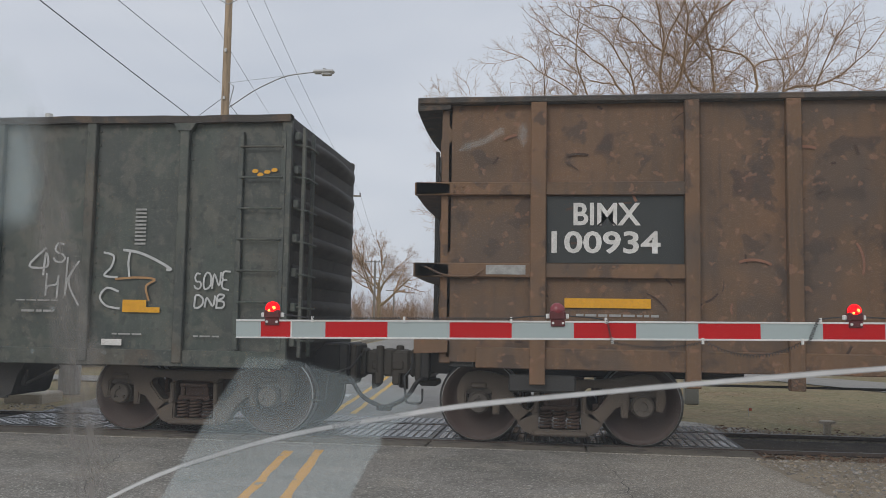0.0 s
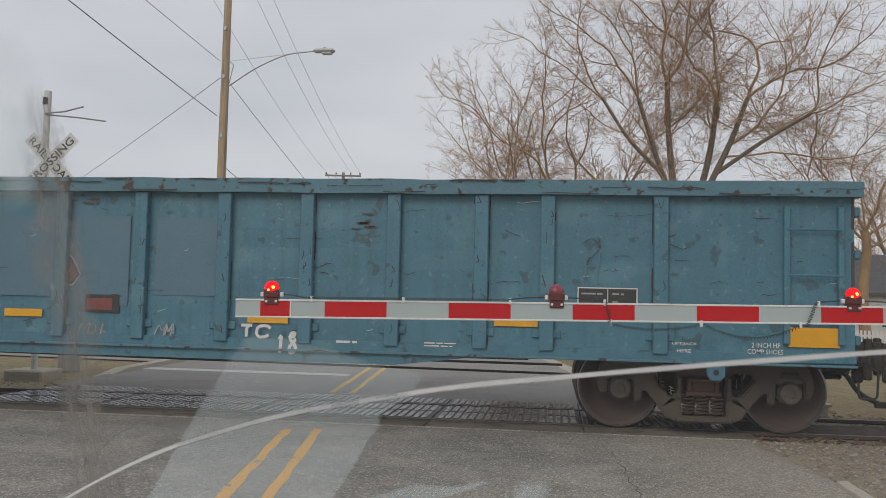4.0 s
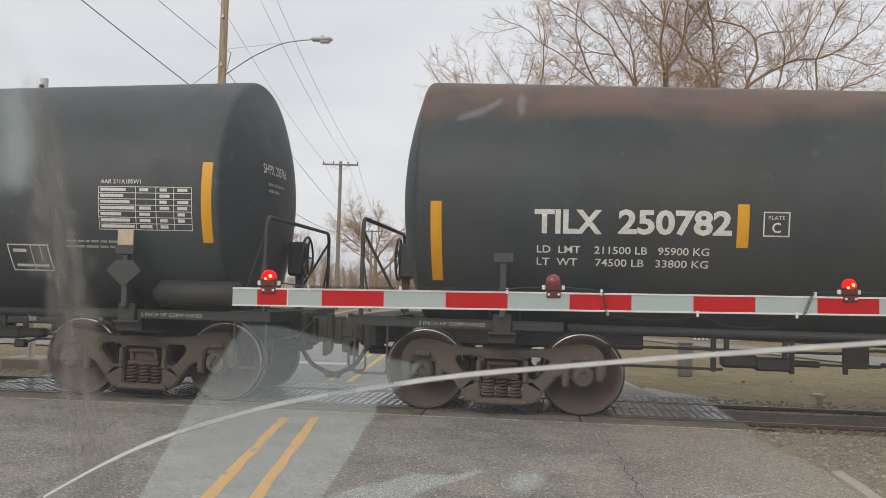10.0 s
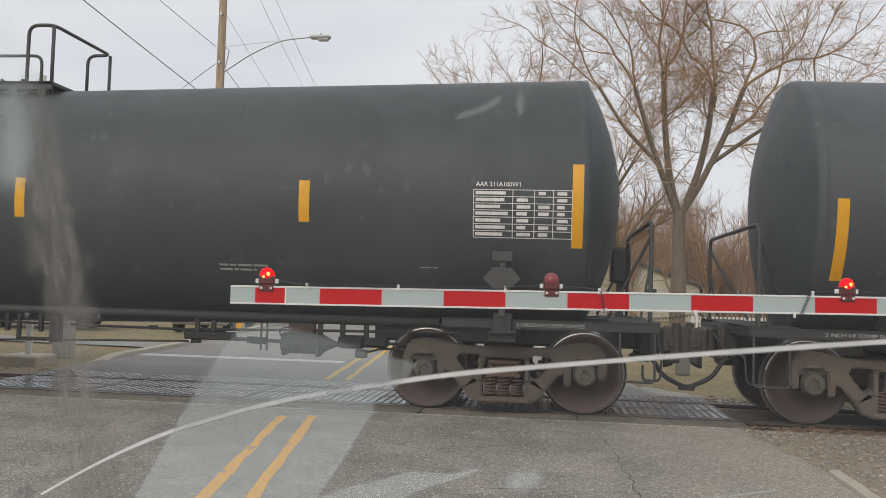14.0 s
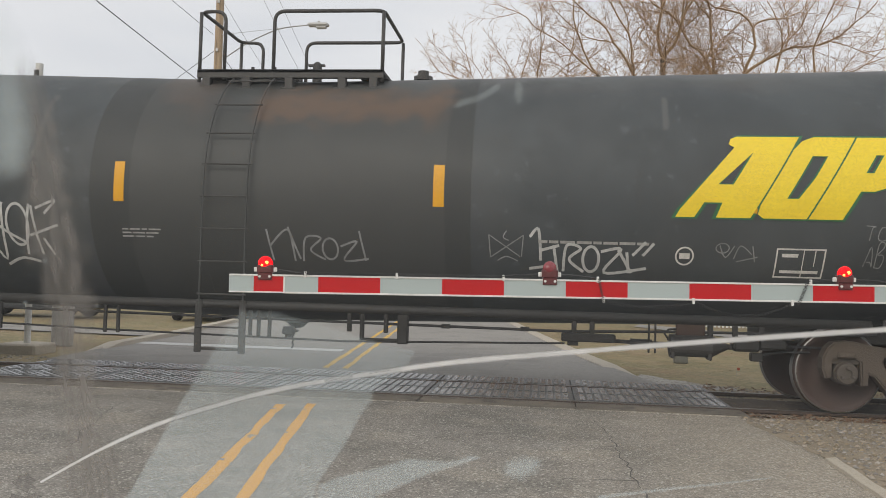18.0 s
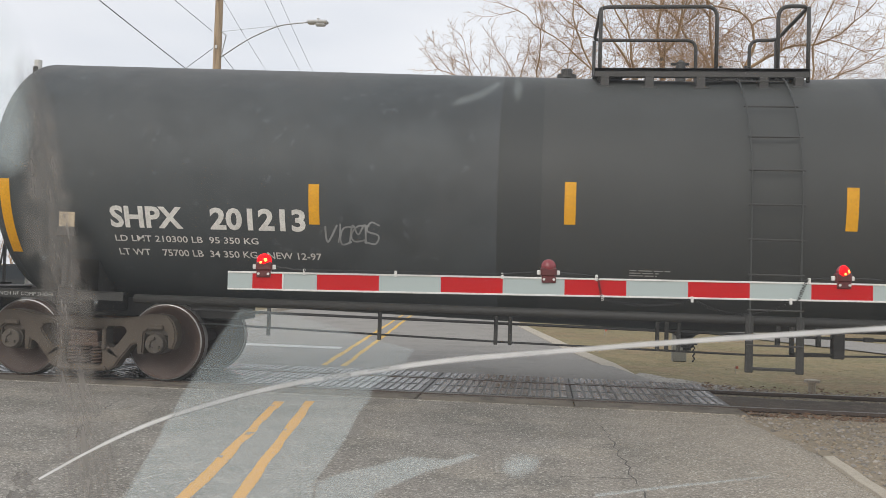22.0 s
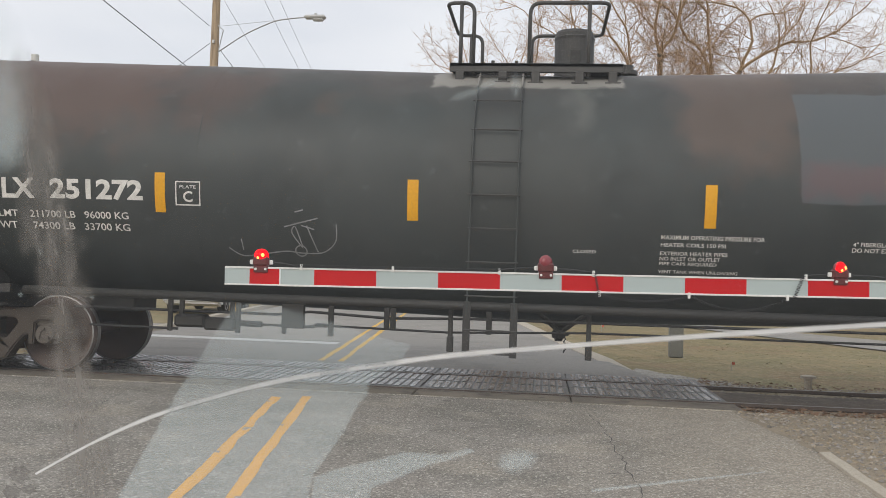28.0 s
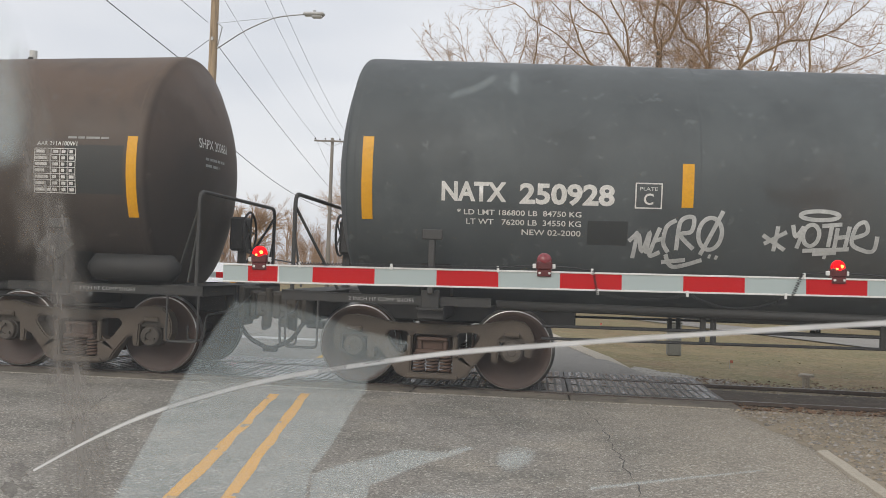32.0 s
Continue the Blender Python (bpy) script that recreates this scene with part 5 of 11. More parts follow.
        box(bm, x + d * 2.0, x + d * 2.2, -1.52, -1.44, 0.92, 1.12, 0.012)
        box(bm, x + d * 1.95, x + d * 2.25, -1.53, -1.43, 0.90, 0.93, 0.008)
        part("jacking_pad", bm, FRAME, car)
        # placard bracket on the near side
        bm = bmesh.new()
        box(bm, x + d * 2.0, x + d * 2.22, -1.60, -1.52, 1.66, 1.77, 0.01)
        box(bm, x + d * 2.07, x + d * 2.14, -1.58, -1.50, 1.08, 1.68, 0.01)
        part("placard_bracket", bm, DRAB, car)
        bm = bmesh.new()
        box(bm, x + d * 2.02, x + d * 2.20, -1.585, -1.57, 1.77, 1.935)
        if cards and kind != "hatch":
            part("placard", bm, TAN, car, "tan paper card")
        else:
            bm.free()
        if d < 0 and kind != "hatch":
            bm = bmesh.new()
            cx = x + d * 2.11
            plate(bm, [(cx - 0.2, 1.48), (cx, 1.30), (cx + 0.2, 1.48), (cx + 0.10, 1.60), (cx - 0.10, 1.60)], -1.60, -1.585)
            part("placard_holder", bm, DRAB, car)
    # side pipes and safety rails
    for y in (-1.10, 1.10):
        bm = bmesh.new()
        tube(bm, [(2.8, y * 1.15, 0.98), (length - 2.8, y * 1.15, 0.98)], 0.052, 10)
        part("side_pipe", bm, FRAME, car, smooth=True)
    under_gear(car, kind, length, plat)
    # cylinder on the end platform
    if reservoir:
        bm = bmesh.new()
        lathe(bm, [(length - 1.95, 0.05), (length - 1.85, 0.16), (length - 0.95, 0.16), (length - 0.85, 0.05)], 18, "x", (0, -1.15, 1.24))
        part("end_reservoir", bm, FRAME, car, smooth=True)
    # ladder up the near side
    a0 = plat[2]
    zl = z_axis(a0)
    off = 0.05 if kind == "hatch" else 0.08
    for x in (a0, a0 + 0.5):
        bm = bmesh.new()
        pts = [(x, -(R_TANK + off) * math.cos(radians(t)), zl + (R_TANK + off) * math.sin(radians(t))) for t in range(64, -1, -8)]
        pts += [(x, -R_TANK - off, 1.6), (x, -1.57, 1.0), (x, -1.55, 0.50)]
        tube(bm, pts, 0.011, 6)
        part("ladder_rail", bm, shell, car)
    for k in range(9):
        if k < 6:
            ang = math.asin(min(1, (3.62 - 0.36 * k - zl) / (R_TANK + off))) if 3.62 - 0.36 * k > zl else None
            z = 3.62 - 0.36 * k
            y = -(R_TANK + off) * math.cos(ang) if ang is not None else -(R_TANK + off)
        else:
            z, y = 3.62 - 0.36 * k, -1.58
        bm = bmesh.new()
        tube(bm, [(a0 - 0.03, y, z), (a0 + 0.53, y, z)], 0.010, 6)
        part("rung", bm, DRAB, car)
    for x in (a0, a0 + 0.5):
        bm = bmesh.new()
        box(bm, x - 0.04, x + 0.04, -1.575, -1.555, 0.46, 1.04, 0.006)
        part("step_bar", bm, FRAME, car)
    bm = bmesh.new()
    tube(bm, [(a0, -1.55, 0.50), (a0 + 0.5, -1.55, 0.50)], 0.018, 6)
    part("rung", bm, DRAB, car)
    # walkway over the outlet, with guards at both ends, manway, housing and valves
    p0, p1 = plat[0], plat[1]
    zp, zt = TOP, TOP + 0.74
    brackets = (p0 + 0.12, p0 + 0.62, (p0 + p1) / 2, p1 - 0.5, p1 - 0.12)
    for q, (a, b, y0, y1) in enumerate(((p0, p1, -0.74, -0.42), (p0, p1, 0.42, 0.74), (p0, p0 + 0.35, -0.42, 0.42), (p1 - 0.35, p1, -0.42, 0.42))):
        bm = bmesh.new()
        box(bm, a, b, y0, y1, zp - 0.015, zp + 0.03, 0.006)
        if q < 2:
            box(bm, a, b, y0 if q == 0 else y1 - 0.03, y0 + 0.03 if q == 0 else y1, zp - 0.075, zp + 0.03, 0.006)
        part("walkway_plank", bm, DRAB, car)
    for x in brackets:
        for y in (-0.70, 0.70):
            bm = bmesh.new()
            box(bm, x - 0.05, x + 0.05, y - 0.05, y + 0.05, TOP - 0.2, zp - 0.07, 0.008)
            box(bm, x - 0.09, x + 0.09, y - 0.09, y + 0.09, TOP - 0.215, TOP - 0.195)
            part("walkway_bracket", bm, DRAB, car)
    guards = {"hatch": ((0.27, -0.05, 0.12), (0.92, 1.83, 1.60)), "wide": ((1.36, 0.06, 0.06), (p1 - p0 - 0.35, p1 - p0 - 0.02, p1 - p0 - 0.02)),
              "flipped": ((0.33, 0.02, 0.02), (0.94, p1 - p0 - 0.02, p1 - p0 - 0.02)), "round": ((0.88, 0.0, 0.18), (p1 - p0 - 0.37, p1 - p0 + 0.02, p1 - p0 - 0.16))}[kind]
    for leg, end, post_at in guards:
        bm = bmesh.new()
        tube(bm, round_path([(p0 + leg, -0.71, zp - 0.1), (p0 + leg, -0.71, zt), (p0 + end, -0.71, zt), (p0 + end, 0.71, zt), (p0 + leg, 0.71, zt), (p0 + leg, 0.71, zp - 0.1)], 0.13, 5), 0.023, 8)
        part("guard_rail", bm, DRAB, car, smooth=True)
        for y in (-0.71, 0.71):
            bm = bmesh.new()
            tube(bm, [(p0 + post_at, y, zp - 0.12), (p0 + post_at, y, zt - 0.01)], 0.023, 8)
            part("guard_post", bm, DRAB, car, smooth=True)
    man, can, pipe, vent = {"hatch": (0.62, 1.455, None, 2.11), "wide": (1.62, None, 1.07, -0.3), "flipped": (0.70, None, 1.29, p1 - p0 + 0.37), "round": (1.16, 0.35, None, -0.35)}[kind]
    if can:
        bm = bmesh.new()
        dome = [(TOP + 0.55, 0.235), (TOP + 0.58, 0.225), (TOP + 0.585, 0.03)] if kind == "hatch" else [(TOP + 0.44, 0.245), (TOP + 0.52, 0.20), (TOP + 0.54, 0.03)]
        lathe(bm, [(TOP - 0.1, 0.24), (TOP + 0.5 if kind == "hatch" else TOP + 0.40, 0.24)] + dome, 30, "z", (p0 + can, 0.0, 0))
        house_ob = part("valve_housing", bm, DRAB, car)
        bm = bmesh.new()
        box(bm, p0 + can - 0.05, p0 + can + 0.07, -0.255, -0.22, TOP + 0.08, TOP + 0.32, 0.01)
        part("latch_plate", bm, FRAME, house_ob)
        lid_z = TOP + 0.47 if kind == "hatch" else TOP + 0.38
        bm = bmesh.new()
        lathe(bm, [(lid_z, 0.245), (lid_z + 0.03, 0.25), (lid_z + 0.035, 0.24)], 30, "z", (p0 + can, 0, 0))
        part("lid_band", bm, DRAB, house_ob)
    bm = bmesh.new()
    lathe(bm, [(TOP - 0.1, 0.30), (TOP + 0.05, 0.30), (TOP + 0.06, 0.36), (TOP + 0.10, 0.36), (TOP + 0.14, 0.22), (TOP + 0.155, 0.05)], 28, "z", (p0 + man, 0, 0))
    manway = part("manway", bm, DRAB, car)
    for k in range(8):
        a = 2 * math.pi * (k + 0.5) / 8
        bm = bmesh.new()
        tube(bm, [(p0 + man + 0.37 * math.cos(a), 0.37 * math.sin(a), TOP - 0.02), (p0 + man + 0.37 * math.cos(a), 0.37 * math.sin(a), TOP + 0.15)], 0.022, 6)
        part("eye_bolt", bm, DRAB, manway)
    if pipe:
        bm = bmesh.new()
        lathe(bm, [(TOP - 0.1, 0.06), (TOP + 0.1, 0.06), (TOP + 0.11, 0.085), (TOP + 0.17, 0.085), (TOP + 0.18, 0.06), (TOP + 0.27, 0.055), (TOP + 0.30, 0.02)], 16, "z", (p0 + pipe, 0.0, 0))
        box(bm, p0 + pipe - 0.12, p0 + pipe + 0.10, -0.02, 0.02, TOP + 0.24, TOP + 0.27, 0.005)
        part("valve", bm, DRAB, car)
    bm = bmesh.new()
    lathe(bm, [(TOP - 0.08, 0.11), (TOP + 0.0, 0.11), (TOP + 0.01, 0.07), (TOP + 0.05, 0.07), (TOP + 0.06, 0.12), (TOP + 0.11, 0.12), (TOP + 0.12, 0.07), (TOP + 0.18, 0.07), (TOP + 0.185, 0.02)], 16, "z", (p0 + vent, 0, 0))
    part("valve", bm, DRAB, car)
    # yellow strips
    for bx, z0, z1 in bands:
        bm = bmesh.new()
        bx = min(max(bx, x0 + heads[0] + 0.065), x1 - heads[1] - 0.07)
        rect(bm, bx - 0.06, bx + 0.06, z0, z1)
        painted("reflective_strip", bm, YELLOW, car)
    # shoe notes on the sills
    for x in (1.20, length - 1.95):
        bm = words("2 INCH HF COMP SHOES", x, x + 0.72, 0.980, 1.020, 0.0)
        part("sill_lettering", flat_at(bm, -1.464), WORN, car)
    for what, *v in signs:
        if what == "text":
            text, a, b, z0, z1 = v
            painted("lettering", words(text, a, b, z0, z1, 0.034), WHITE, car, "white stencilled lettering")
        elif what == "small":
            text, a, b, z0, z1 = v
            painted("lettering", words(text, a, b, z0, z1, 0.012), WHITE, car)
        elif what == "bars":
            a, b, z0, z1, rows = v
            painted("small_lettering", bars(bmesh.new(), a, b, z0, z1, rows, seed + int(a * 10)), WORN, car)
        elif what == "emblem":
            a, b, z0, z1, m, edge = v
            if edge:
                painted("emblem_edge", emblem(a, b, z0, z1, 0.018), GREENEDGE, car)
            part("emblem", wrap(emblem(a, b, z0, z1), R_TANK, z_axis, 0.011), m, car, "leaning painted emblem blocks")
        elif what == "table":
            a, b, z0, z1, *ink = v
            painted("data_table", data_table(a, b, z0, z1, seed + 3), ink[0] if ink else WHITE, car, "white ruled data table")
            painted("lettering", words("AAR 211A100W1", a + 0.02, a + 0.50, z1 + 0.035, z1 + 0.085, 0.012), WHITE, car)
        elif what == "box":
            painted("stencil_box", frame_box(*v), WHITE, car)
        elif what == "plate":
            a, b, z0, z1 = v
            bm = bmesh.new()
            t = 0.014
            for q in ((a, b, z0, z0 + t), (a, b, z1 - t, z1), (a, a + t, z0, z1), (b - t, b, z0, z1)):
                rect(bm, *q)
            painted("stencil_box", bm, WHITE, car)
            painted("lettering", words("PLATE", a + 0.05, b - 0.05, z1 - 0.08, z1 - 0.045, 0), WHITE, car)
            painted("lettering", words("C", a + 0.09, b - 0.09, z0 + 0.04, z1 - 0.11), WHITE, car)
        elif what == "tag":
            a, b, z0, z1, letters, m, w = v
            painted("graffiti", scrawl(bmesh.new(), a, b, z0, z1, seed + int(a * 7), letters, w), m, car, "sprayed graffiti tag")
        elif what == "sticker":
            painted("sticker", rect(bmesh.new(), *v), STICKER, car, "small red sticker")
        elif what == "hand":
            text, a, b, z0, z1, m, w = v
            painted("graffiti", sprayed(text, a, b, z0, z1, seed + int(a * 7), w), m, car, "sprayed graffiti tag")
        elif what == "lines":
            (a, z, sx, sz), lines, m, w = v
            ox, oz = lines[0]
            bm = bmesh.new()
            for line in lines[1:]:
                stroke(bm, smooth_line([(a + (x - ox) * sx, z - (y - oz) * sz) for x, y in line]), w)
            painted("graffiti", bm, m, car, "sprayed graffiti tag")
        elif what == "rod_mark":
            x, z0, z1 = v
            painted("painted_stripe", rect(bmesh.new(), x - 0.045, x + 0.045, z0, z1), FRAME, car, "black painted stripe")
            bm = bmesh.new()
            for k in range(5):
                rect(bm, x - 0.018, x + 0.018, z0 + 0.02 + 0.042 * k, z0 + 0.05 + 0.042 * k)
            part("small_lettering", wrap(bm, R_TANK, z_axis, 0.011), WORN, car)
        elif what == "blots":
            a, b, z0, z1, count = v
            for _ in range(count):
                bm = bmesh.new()
                cx, cz, r = a + (b - a) * rnd.betavariate(2, 2), z0 + (z1 - z0) * rnd.betavariate(2.6, 1.6), 0.010 + 0.036 * rnd.random() ** 2
                poly(bm, [(cx + r * rnd.uniform(0.7, 1.3) * math.cos(q * 0.785), cz + r * rnd.uniform(0.7, 1.2) * math.sin(q * 0.785)) for q in range(8)])
                painted("paint_blot", bm, BLOT, car)
        elif what == "ring":
            a, z, r = v
            bm = bmesh.new()
            stroke(bm, [(a + r * math.cos(t * 0.3), z + r * math.sin(t * 0.3)) for t in range(22)], 0.018)
            rect(bm, a - r * 0.6, a + r * 0.6, z - 0.03, z + 0.03)
            painted("stencil_ring", bm, WHITE, car)
    # capacity marks on the right end
    CARS.append((car, left))
    return car


def end_marks(car, length, text):
    """Lettering on the right-hand domed end."""
    def dome(bm):
        # written round the near half of the end
        for v in bm.verts:
            u, z = v.co.x, v.co.z
            y = -0.66 + u
            r = math.hypot(y, z - z_axis(length - 1.0))
            v.co = Vector((length - END_DEPTH[1] - dish(min(r, R_TANK), END_DEPTH[0]) + 0.012, y, z))
        return bm
    part("end_lettering", dome(words(text, 0.0, 0.72, 2.72, 2.84, 0.01)), WHITE, car)
    part("end_lettering", dome(bars(bmesh.new(), 0.12, 0.62, 2.50, 2.66, 2, 4)), WORN, car)


CARS = []
J = [17.6, -2.02, -18.45, -39.85, -57.60, -75.74, -93.87, -112.11, -130.37, -148.45, -166.42, -184.37, -202.5]   # couplings, at 0 s
MIDZ = (1.88, 2.33)

SHELL_A = shell_mat("black_shell_brown_crown", (0.044, 0.054, 0.055), (0.165, 0.095, 0.072), 3.12, 3.42, [(7.45, 9.55, 3.50, 3.72, (0.22, 0.22, 0.212), 0.8, 0.02), (7.3, 9.4, 2.95, 3.55, (0.06, 0.066, 0.066), 0.8, 0.1)], amount=0.85)
SHELL_B = shell_mat("faded_black_shell", (0.065, 0.076, 0.081), (0.11, 0.114, 0.12), 3.0, 3.9, amount=0.5)
SHELL_C = shell_mat("dark_grey_shell", (0.058, 0.068, 0.071), (0.09, 0.094, 0.096), 3.1, 3.9, amount=0.4)
PATCHED = [(6.92, 11.25, 0, 5, (0.054, 0.056, 0.053), 0.75), (6.92, 7.39, 0, 5, (0.040, 0.044, 0.044), 0.8), (10.97, 11.25, 0, 5, (0.042, 0.046, 0.046), 0.8)]
SHELL_D = shell_mat("patched_black_shell", (0.063, 0.073, 0.078), (0.13, 0.105, 0.085), 3.5, 4.1, PATCHED, amount=0.4)
SHELL_D_STAINED = shell_mat("patched_stained_shell", (0.063, 0.073, 0.078), (0.13, 0.105, 0.085), 3.5, 4.1, PATCHED + [(8.75, 10.9, 3.12, 3.5, (0.14, 0.088, 0.058), 0.7, 0.16), (7.5, 8.2, 3.2, 4.2, (0.10, 0.075, 0.06), 0.5, 0.2), (6.2, 6.26, 2.6, 3.4, (0.14, 0.14, 0.135), 0.4, 0.02), (13.28, 13.34, 3.0, 3.4, (0.15, 0.15, 0.145), 0.4, 0.02)], amount=0.4)
SHELL_E = shell_mat("black_shell", (0.049, 0.060, 0.062), (0.105, 0.095, 0.09), 3.4, 4.1, amount=0.4)
SHELL_F = shell_mat("browned_shell", (0.046, 0.055, 0.055), (0.102, 0.076, 0.067), 3.15, 3.75, [
    (1.4, 4.3, 2.8, 4.6, (0.115, 0.07, 0.057), 0.65, 0.32), (4.5, 5.4, 3.05, 3.6, (0.11, 0.068, 0.057), 0.5, 0.28), (6.2, 6.4, 3.1, 3.25, (0.18, 0.09, 0.055), 0.4, 0.2),
    (10.2, 11.4, 2.6, 4.6, (0.125, 0.088, 0.072), 0.6, 0.25), (7.45, 9.62, 3.47, 3.70, (0.30, 0.29, 0.265), 0.75, 0.03), (9.0, 9.28, 2.95, 3.5, (0.14, 0.145, 0.135), 0.5, 0.13),
    (8.02, 8.5, 3.06, 3.42, (0.028, 0.03, 0.031), 0.7, 0.08), (7.6, 9.3, 1.6, 3.4, (0.07, 0.071, 0.065), 0.25, 0.25),
    (11.39, 15.0, 2.17, 3.39, (0.092, 0.104, 0.114), 0.85, 0.012), (11.42, 13.6, 2.25, 2.58, (0.15, 0.086, 0.09), 0.5, 0.09)], amount=0.6)
SHELL_G = shell_mat("grey_shell", (0.088, 0.100, 0.104), (0.105, 0.11, 0.112), 3.1, 3.9, [
    (3.75, 4.17, 1.67, 1.92, (0.035, 0.037, 0.036), 0.8), (11.12, 11.80, 1.86, 2.06, (0.045, 0.047, 0.047), 0.75, 0.02), (5.55, 6.25, 2.14, 2.30, (0.05, 0.047, 0.045), 0.5, 0.06),
    (5.8, 6.6, 1.5, 2.5, (0.078, 0.066, 0.058), 0.4, 0.4), (11.885, 11.915, 1.4, 2.55, (0.045, 0.045, 0.045), 0.6, 0.008), (6.1, 12.2, 1.2, 1.7, (0.085, 0.078, 0.070), 0.4, 0.15)], amount=0.4)
SHELL_H = shell_mat("brown_stained_shell", (0.075, 0.062, 0.053), (0.14, 0.092, 0.064), 2.3, 3.3, [(16.0, 16.7, 2.06, 2.61, (0.04, 0.046, 0.046), 0.8)], amount=0.7)

L = [a - b for a, b in zip(J, J[1:])]


def heater_note(x, k, dz):
    """The stencilled note on the heater pipes."""
    rows = (("MAXIMUM OPERATING PRESSURE FOR", 1.06, 1.765, 1.81), ("HEATER COILS 150 PSI", 0.67, 1.69, 1.73), ("EXTERIOR HEATER PIPES", 0.70, 1.60, 1.64),
            ("NO INLET OR OUTLET", 0.63, 1.545, 1.585), ("PIPE CAPS REQUIRED", 0.60, 1.49, 1.53), ("VENT TANK WHEN UNLOADING", 0.83, 1.41, 1.445))
    return [("small", text, x, x + w * k, z0 + dz, z1 + dz) for text, w, z0, z1 in rows]


def insulation_note(x, w, dz):
    return [("small", "4\" FIBERGLASS INSULATION", x, x + w, 1.745 + dz, 1.79 + dz), ("small", "DO NOT EXCEED 450 F", x, x + w * 0.87, 1.685 + dz, 1.73 + dz)]


def oval(cx, cy, rx, ry, n=14):
    return [(cx + rx * math.cos(q * 6.6 / n), cy + ry * math.sin(q * 6.6 / n)) for q in range(n + 1)]


# sprayed tags as strokes; the first pair of each is its origin
LOOPS_A = [(8, 385), [(20, 508), (30, 445), (42, 490), (58, 440), (52, 495)], [(8, 465), (30, 440)], [(82, 428), (68, 470), (62, 500), (86, 490)], [(70, 462), (92, 455)],
           [(120, 408), (98, 425), (92, 465), (106, 490)], [(125, 484), (130, 412), (160, 400), (158, 435), (132, 445), (166, 480)], oval(203, 440, 28, 40), [(184, 494), (230, 382)],
           [(100, 495), (122, 527), (190, 507)], [(92, 516), (150, 508)], [(204, 496), (210, 498)], [(220, 498), (227, 501)]]
LOOPS_B = [(315, 380), [(315, 450), (372, 490)], [(350, 425), (345, 494)], [(320, 474), (372, 440)], [(385, 420), (395, 452), (412, 425), (400, 484)], oval(431, 447, 19, 29),
           [(455, 421), (502, 415)], [(478, 418), (475, 478)], [(492, 425), (490, 482)], [(520, 420), (515, 482)], [(492, 452), (518, 448)],
           [(530, 452), (562, 436), (556, 408), (536, 420), (530, 465), (558, 484), (584, 484), (588, 445)], oval(447, 393, 46, 12), [(415, 490), (525, 482)], [(440, 498), (496, 493)], [(466, 505), (474, 506)]]
LOOPS_D = [(105, 350), [(108, 365), (130, 450), (150, 380)], [(128, 378), (165, 465), (176, 362)], [(178, 360), (165, 400), (215, 432)], oval(205, 400, 22, 38), [(215, 455), (232, 362)], [(236, 365), (246, 455)],
           [(228, 420), (288, 400)], [(245, 370), (285, 355), (262, 380)], [(255, 425), (270, 455)], [(165, 475), (200, 462), (235, 468)], [(118, 380), (142, 372)], [(122, 420), (160, 390)]]
LOOPS_E = [(650, 405), [(650, 410), (660, 470)], [(655, 442), (690, 410), (700, 470)], [(690, 405), (710, 466)], [(715, 470), (722, 425), (750, 425), (730, 448), (756, 466)], oval(766, 445, 14, 20),
           [(785, 440), (815, 430), (790, 466), (835, 462)], [(820, 410), (830, 466)]]
LOOPS_F = [(1128, 410), [(1130, 425), (1145, 410), (1150, 470)], [(1130, 486), (1165, 480)], [(1150, 450), (1182, 440)], [(1172, 440), (1180, 492)], [(1190, 490), (1195, 440), (1220, 445), (1200, 466), (1226, 490)],
           oval(1238, 465, 14, 24), [(1255, 450), (1290, 445), (1262, 490), (1335, 480)], [(1285, 446), (1310, 490)], [(1310, 456), (1332, 430)], [(1328, 456), (1346, 432)], [(1300, 450), (1305, 490)]]
LOOPS_G = [(1052, 412), [(1055, 420), (1110, 460)], [(1115, 420), (1058, 462)], [(1055, 420), (1058, 462)], [(1115, 420), (1112, 460)], [(1086, 412), (1080, 424), (1090, 430)], [(1070, 468), (1086, 460), (1106, 468)]]
LOOPS_H = [(1470, 435), oval(1480, 445, 11, 9), [(1475, 440), (1486, 462), (1500, 440)], [(1500, 465), (1510, 440), (1530, 456)], [(1530, 440), (1536, 470)], [(1505, 470), (1540, 460)]]
SCRATCHES = [(722, 388), [(722, 430), (790, 412)], [(780, 388), (762, 465)], [(805, 392), (808, 462)], [(725, 455), (812, 430)], [(955, 385), (950, 440), (975, 425)], [(960, 445), (1010, 400), (1080, 390)],
             oval(1020, 440, 36, 24), [(1085, 442), (1130, 430), (1120, 446)]]
LOOPS_C = [(1250, 385), [(1252, 388), (1285, 395), (1288, 442)], [(1270, 390), (1262, 410)], oval(1304, 430, 12, 20), [(1320, 445), (1328, 400), (1345, 442), (1352, 400)], [(1352, 402), (1370, 400), (1354, 430), (1376, 425)],
           [(1395, 385), (1402, 470)], [(1295, 465), (1365, 460)], [(1310, 470), (1335, 478), (1320, 488)]]
BOWL = [(345, 425), [(345, 525), (380, 545), (430, 540), (500, 530), (545, 534), (600, 530), (634, 500), (638, 455)], oval(540, 528, 15, 14), [(545, 520), (520, 480), (530, 465), (545, 515)],
        [(560, 460), (585, 530)], [(500, 465), (590, 440)], [(530, 425), (552, 419)], [(382, 500), (384, 530)], [(545, 460), (580, 470)]]
TIL = [(4.575, *MIDZ), (7.44, *MIDZ), (10.48, *MIDZ), (13.307, *MIDZ)]
